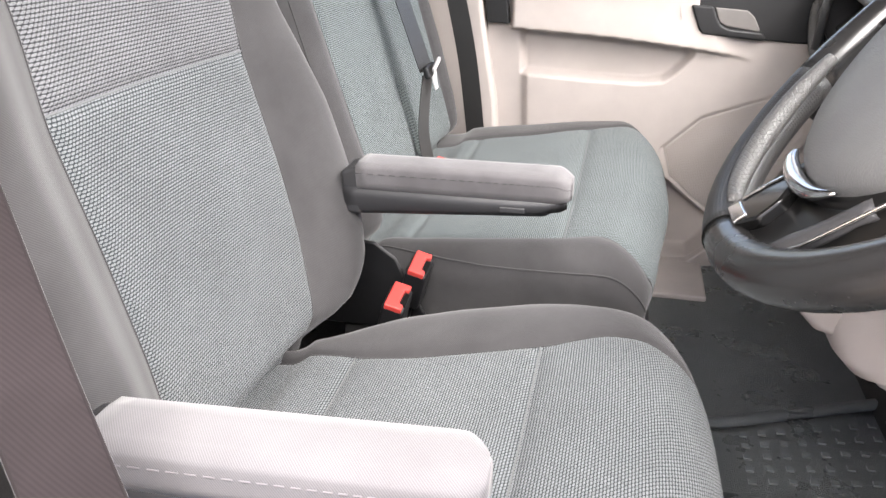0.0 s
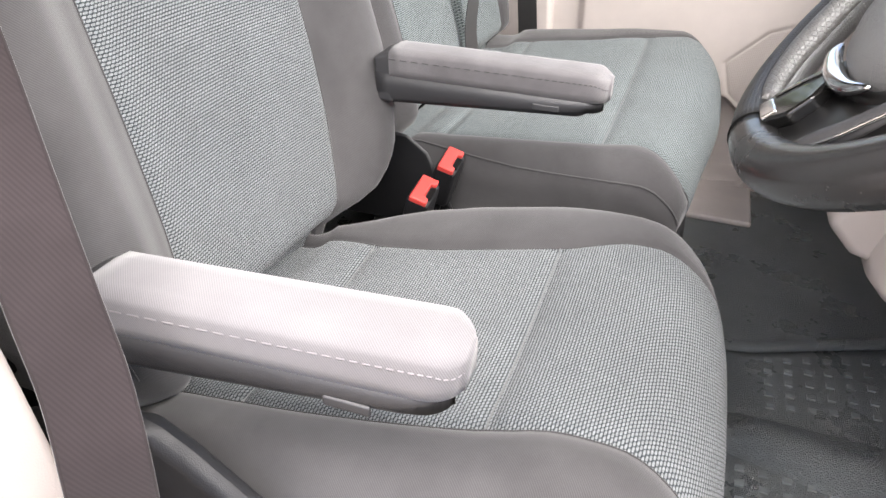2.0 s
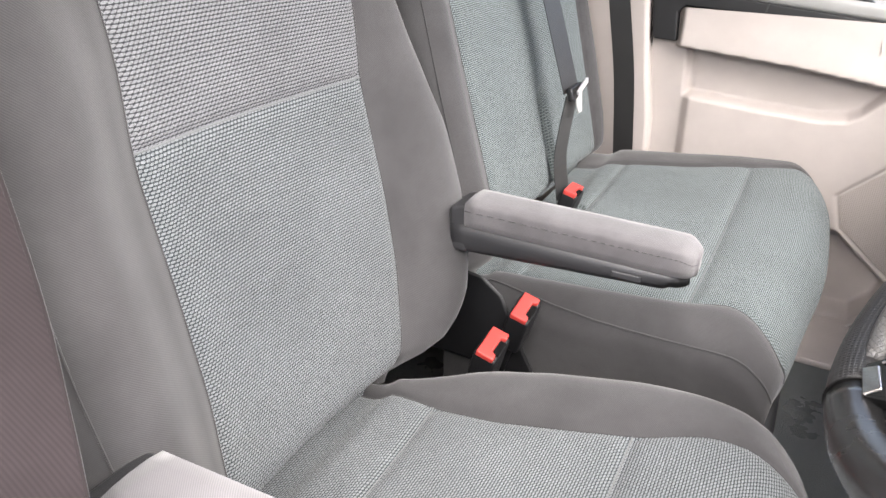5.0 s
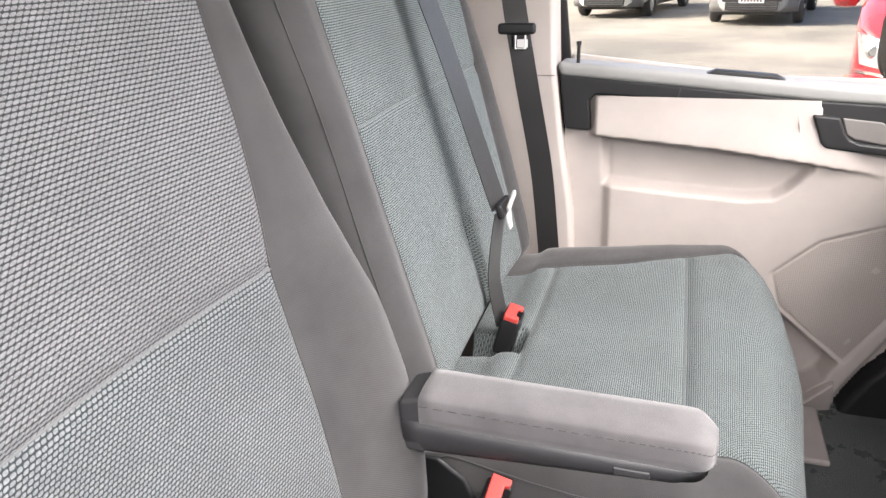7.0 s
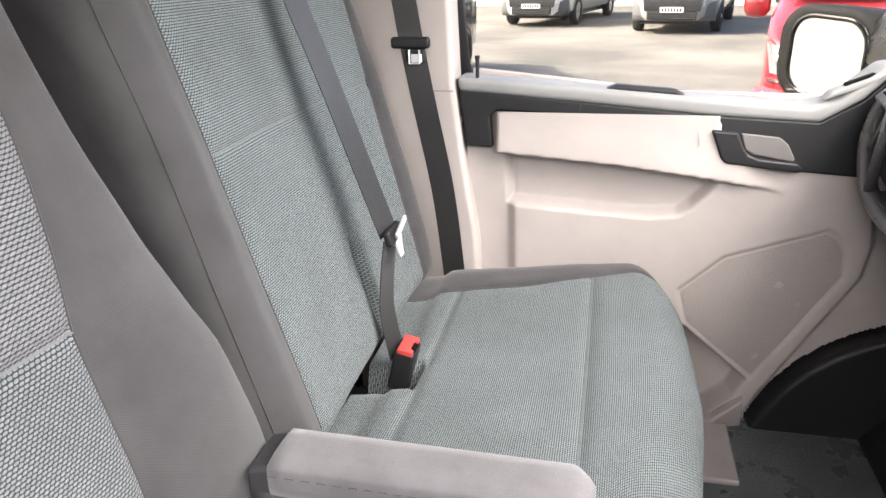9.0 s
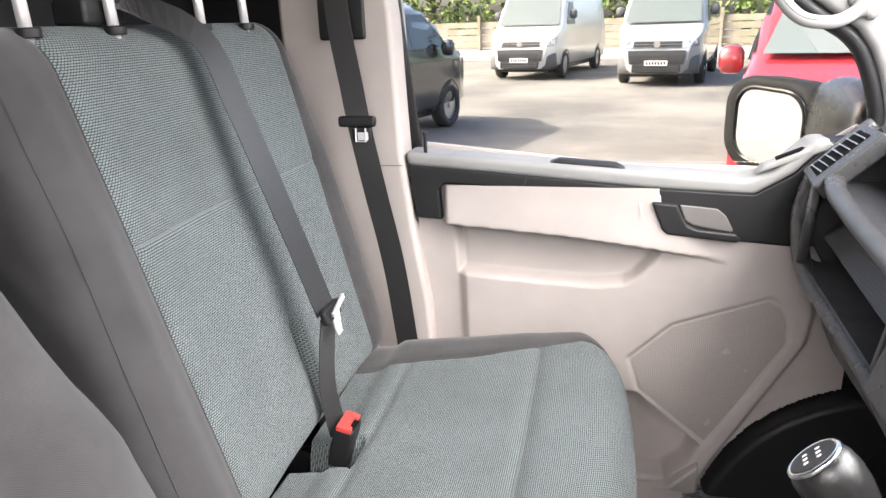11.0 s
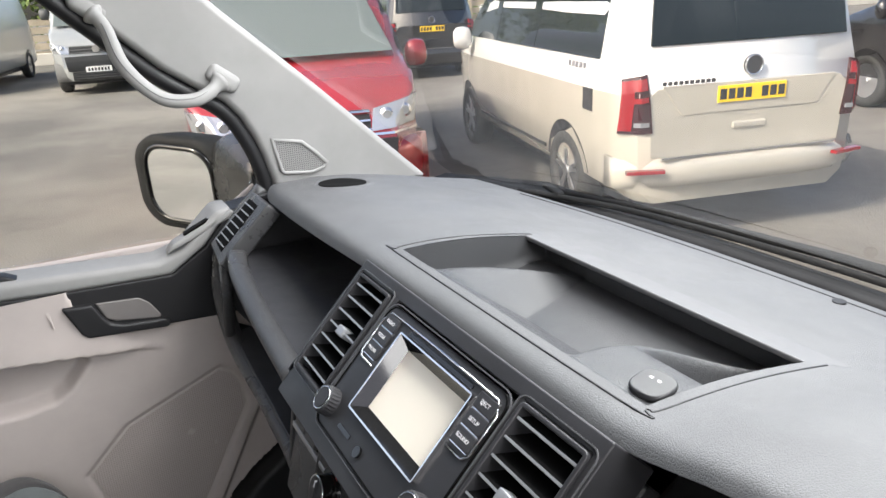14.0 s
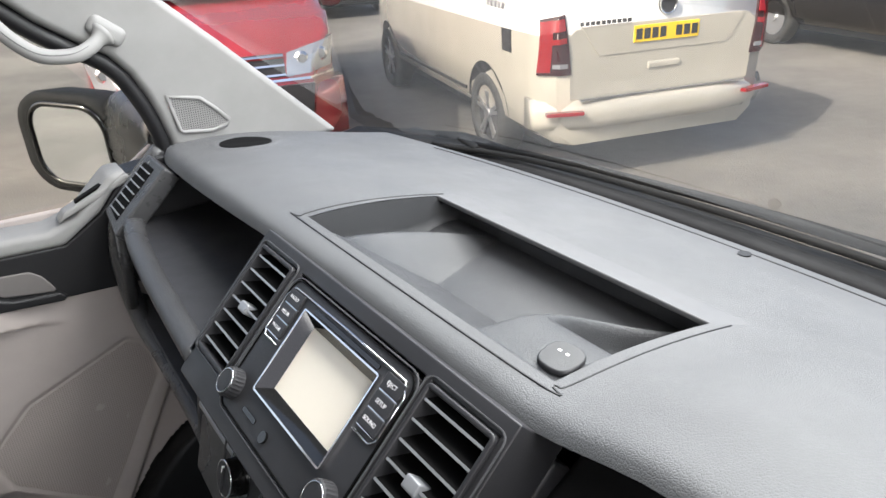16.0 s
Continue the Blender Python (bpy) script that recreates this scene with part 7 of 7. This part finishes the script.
tagged(part("kerb_wall", boxb(f0 + Vector((0, -0.4, 0.2)), (90, 0.35, 0.4), Matrix.Rotation(FA, 4, "Z")), M_KERBSTONE, bevel=0.02), "pale concrete kerb wall at the edge of the car park", "wall", kind="structure")
fence = thing("fence", f0, "weathered timber post and board fence behind the vans", "fence")
for k in range(-14, 16):
    part("post", boxb(f0 + fdir * (2.4 * k) + Vector((0, -0.06, 0.9)), (0.12, 0.12, 1.8), Matrix.Rotation(FA, 4, "Z")), M_FENCE, fence)
for h in (0.35, 0.62, 0.89, 1.16, 1.43):
    for k in range(-5, 6):
        part("board", boxb(f0 + fdir * (7.2 * k) + Vector((0, 0.02 * (k % 2), h)), (7.15, 0.03, 0.22), Matrix.Rotation(FA, 4, "Z")), M_FENCE, fence)


def foliage(name, label, centres, count, size, mat):
    """Clumps of leaves scattered round centres (x, y, z, radius), as one mesh."""
    rnd = random.Random(7)
    vs, fs = [], []
    for _ in range(count):
        x, y, z, r = centres[rnd.randrange(len(centres))]
        d = Vector((rnd.gauss(0, 1), rnd.gauss(0, 1), rnd.gauss(0, 1))).normalized() * r * rnd.uniform(0.55, 1.05)
        c = Vector((x, y, z)) + Vector((d.x, d.y, d.z * 0.85))
        a = Vector((rnd.gauss(0, 1), rnd.gauss(0, 1), rnd.gauss(0, 0.7))).normalized()
        b = a.cross(Vector((rnd.gauss(0, 1), rnd.gauss(0, 1), rnd.gauss(0, 1)))).normalized()
        s = size * rnd.uniform(0.6, 1.3)
        i = len(vs)
        vs += [c - a * s, c + b * s * 0.5, c + a * s, c - b * s * 0.5]
        fs.append((i, i + 1, i + 2, i + 3))
    me = bpy.data.meshes.new(name)
    me.from_pydata(vs, [], fs)
    me.materials.append(mat)
    return tagged(new(name, me), label, "hedge", kind="stuff")


rnd = random.Random(3)
cs = []
for k in range(46):
    p = f0 + fdir * (-34 + 1.5 * k + rnd.uniform(-0.5, 0.5))
    cs.append((p.x, p.y + rnd.uniform(1.5, 3.0), GROUND + rnd.uniform(1.2, 3.0), rnd.uniform(1.0, 1.7)))
    cs.append((p.x, p.y + rnd.uniform(3, 6), GROUND + rnd.uniform(3.5, 6.0), rnd.uniform(1.4, 2.2)))
foliage("hedge", "sunlit green hedge and shrubs behind the fence", cs, 26000, 0.16, M_LEAF)
M_BARK = plastic("bark", (0.08, 0.06, 0.045), (0.13, 0.10, 0.08), 0.9, 30, 0.6)
for k in range(7):
    p = f0 + fdir * (-26 + 9 * k + rnd.uniform(-2, 2)) + Vector((0, 4.5, 0))
    t = thing("tree", p, "leafy tree behind the fence", "tree", "trees behind the fence")
    part("trunk", tube(smooth_path([p, p + Vector((0.1, 0, 2.2)), p + Vector((-0.15, 0.1, 4.5))], 4), [0.20 - 0.012 * q for q in range(9)], 10), M_BARK, t, smooth=True)
    for q in range(5):
        a = 2 * math.pi * q / 5
        part("limb", tube([p + Vector((0, 0, 2.8 + 0.25 * q)), p + Vector((0.8 * math.cos(a), 0.8 * math.sin(a), 4.0 + 0.2 * q)), p + Vector((1.5 * math.cos(a), 1.5 * math.sin(a), 5.0))], [0.08, 0.05, 0.02], 7), M_BARK, t, smooth=True)
    fo = foliage("crown", "", [(rnd.uniform(-1.6, 1.6), rnd.uniform(-1.4, 1.4), 4.6 + rnd.uniform(-0.9, 1.6), rnd.uniform(0.7, 1.2)) for _ in range(9)], 3500, 0.13, M_LEAF)
    del fo["kind"]
    del fo["category"]
    fo.parent = t
    fo.location = (0, 0, 0)

# ---- belts and buckles ----
def buckle(name, at, lean, label, belt=True):
    e = thing(name, at, label, "seat belt buckle", "seat belt buckles")
    a = Vector(lean).normalized()
    q = Vector((0, 0, 1)).rotation_difference(a).to_matrix().to_4x4()
    c = Vector(at)
    part("case", boxb(c - a * 0.032, (0.034, 0.052, 0.075), q), M_BLACK, e, bevel=0.005)
    up = q @ Vector((0, 0, 1))
    loop = [(-0.013, -0.026), (0.013, -0.026), (0.013, -0.016), (0.006, -0.013), (0.006, 0.013), (0.013, 0.016), (0.013, 0.026), (-0.013, 0.026)]
    part("release", prism([c + up * 0.002 + q @ Vector((x, y, 0)) for x, y in loop], up * 0.010), M_RED, e, "red push button", bevel=0.002)
    # solid block whose black paints the dark inside of the tongue slot
    part("tongue_slot", boxb(c + up * 0.004 + q @ Vector((0.011, 0, 0)), (0.008, 0.026, 0.006), q), M_RECESS_SHADE, e, "dark slot for the tongue")
    part("stalk", boxb(c - a * 0.10, (0.012, 0.030, 0.09), q), M_BLACK, e, bevel=0.003)
    return e


buckle("belt_buckle", (0.180, -0.112, 0.370), (0.30, -0.25, 1), "black seat belt buckle with red button between the seats")
buckle("belt_buckle", (0.178, -0.222, 0.370), (0.30, -0.25, 1), "black seat belt buckle with red button beside the driver's seat")
buckle("belt_buckle", (0.105, 0.315, 0.395), (0.25, 0, 1), "black seat belt buckle with red button in the bench gap")

# added black plate that darkens the bench's flank like the shade in the gap
part("side_cover", prism([(-0.02, -0.086, 0.24), (0.03, -0.086, 0.405), (0.10, -0.086, 0.398), (0.135, -0.086, 0.372), (0.160, -0.086, 0.315), (0.20, -0.086, 0.24)], (0, -0.008, 0)), M_BLACK, bench, "black plastic hinge cover on the bench's flank", bevel=0.006, seg=3)

# bench lap belt: from the backrest outlet down to its tongue, then to the buckle
bb = thing("seat_belt", (0.0, 0.33, 0.8), "black seat belt hanging over the bench backrest with a bright tongue", "seat belt", "seat belts")
pth = smooth_path([(-0.17, 0.195, 1.075), (-0.125, 0.255, 1.068), (-0.075, 0.325, 1.022), (-0.035, 0.330, 0.92), (0.0, 0.329, 0.825), (0.045, 0.338, 0.68), (0.075, 0.338, 0.590)], 5)
o = part("webbing", strap(pth, 0.047, 0.0016, [(0.25, 0.9, 0.1)] * len(pth)), M_BELT, bb)
uv_planar(o, (0, 1, 0), (0.2, 0, 1))
pth = smooth_path([(0.078, 0.340, 0.585), (0.068, 0.345, 0.52), (0.066, 0.338, 0.45), (0.085, 0.322, 0.375)], 5)
part("lower_webbing", strap(pth, 0.046, 0.0016, (0.2, 0.95, 0)), M_BELT, bb)
part("tongue_grip", boxb((0.083, 0.338, 0.590), (0.012, 0.062, 0.026), Matrix.Rotation(radians(-16), 4, "Y")), M_BLACK, bb, bevel=0.004)
tg = prism([(0.088, 0.328, 0.580), (0.088, 0.356, 0.590), (0.091, 0.352, 0.565), (0.094, 0.349, 0.552), (0.094, 0.331, 0.552), (0.091, 0.328, 0.565)], (0.0035, 0, 0.001))
part("tongue", tg, M_POST, bb, "bright steel tongue", bevel=0.001)
part("tongue_bar", boxb((0.096, 0.340, 0.602), (0.006, 0.052, 0.010), Matrix.Rotation(radians(18), 4, "X")), M_POST, bb, bevel=0.002)
part("outlet", boxb((-0.165, 0.205, 1.062), (0.05, 0.085, 0.035)), M_BLACK, bb, bevel=0.006)
part("outlet_lip", boxb((-0.150, 0.215, 1.082), (0.02, 0.07, 0.006)), M_POST, bb, bevel=0.002)

# passenger pillar belt
pb = thing("seat_belt", (0.03, 0.72, 0.75), "black seat belt running down the passenger pillar through a guide", "seat belt", "seat belts")
pth = smooth_path([(-0.02, 0.735, 1.20), (-0.012, 0.728, 1.05), (0.012, 0.712, 0.92), (0.028, 0.700, 0.84), (0.050, 0.700, 0.72), (0.078, 0.715, 0.55), (0.092, 0.735, 0.38), (0.098, 0.745, 0.28)], 5)
o = part("webbing", strap(pth, 0.048, 0.0018, (1, 0.05, 0.1)), M_BELT, pb)
uv_planar(o, (1, 0, 0), (0, 0, 1))
part("guide", boxb((0.026, 0.694, 0.850), (0.078, 0.018, 0.022)), M_BLACK, pb, bevel=0.006)
part("guide_plate", boxb((0.036, 0.690, 0.826), (0.040, 0.010, 0.026)), M_BLACK, pb, bevel=0.004)
part("tongue", boxb((0.040, 0.682, 0.822), (0.022, 0.003, 0.016)), M_POST, pb, bevel=0.001)
part("tongue_wire", tube([(0.026, 0.682, 0.838), (0.026, 0.680, 0.812), (0.046, 0.680, 0.812), (0.046, 0.682, 0.838)], 0.002, 6), M_POST, pb)
tagged(part("belt_slot", boxb((-0.02, 0.772, 1.10), (0.10, 0.012, 0.19)), M_BLACK, bevel=0.01), "black belt slot recess in the pillar trim", "belt slot", kind="structure")

# driver's belt on the near pillar
db = thing("seat_belt", (0.14, -0.79, 0.6), "dark seat belt hanging at the driver's door pillar", "seat belt", "seat belts")
pth = smooth_path([(0.075, -0.80, 1.25), (0.09, -0.79, 0.95), (0.115, -0.788, 0.74), (0.146, -0.806, 0.653), (0.185, -0.832, 0.590), (0.207, -0.846, 0.548), (0.228, -0.866, 0.500), (0.232, -0.875, 0.44), (0.21, -0.865, 0.36), (0.17, -0.85, 0.28)], 5)
sd = [(0.63, 0.78, 0.02)] * len(pth)
o = part("webbing", strap(pth, 0.048, 0.0018, sd), M_BELT_BROWN, db)
uv_planar(o, (0.6, 0.7, 0), (0.3, 0, 1))
for e in (-1, 1):
    pts = [p + Vector((0.63, 0.78, 0.02)).normalized() * (0.0236 * e) for p in pth]
    part("selvedge", tube(pts, 0.0014, 6), M_BELT_BROWN, db, "rolled belt edge", smooth=True)
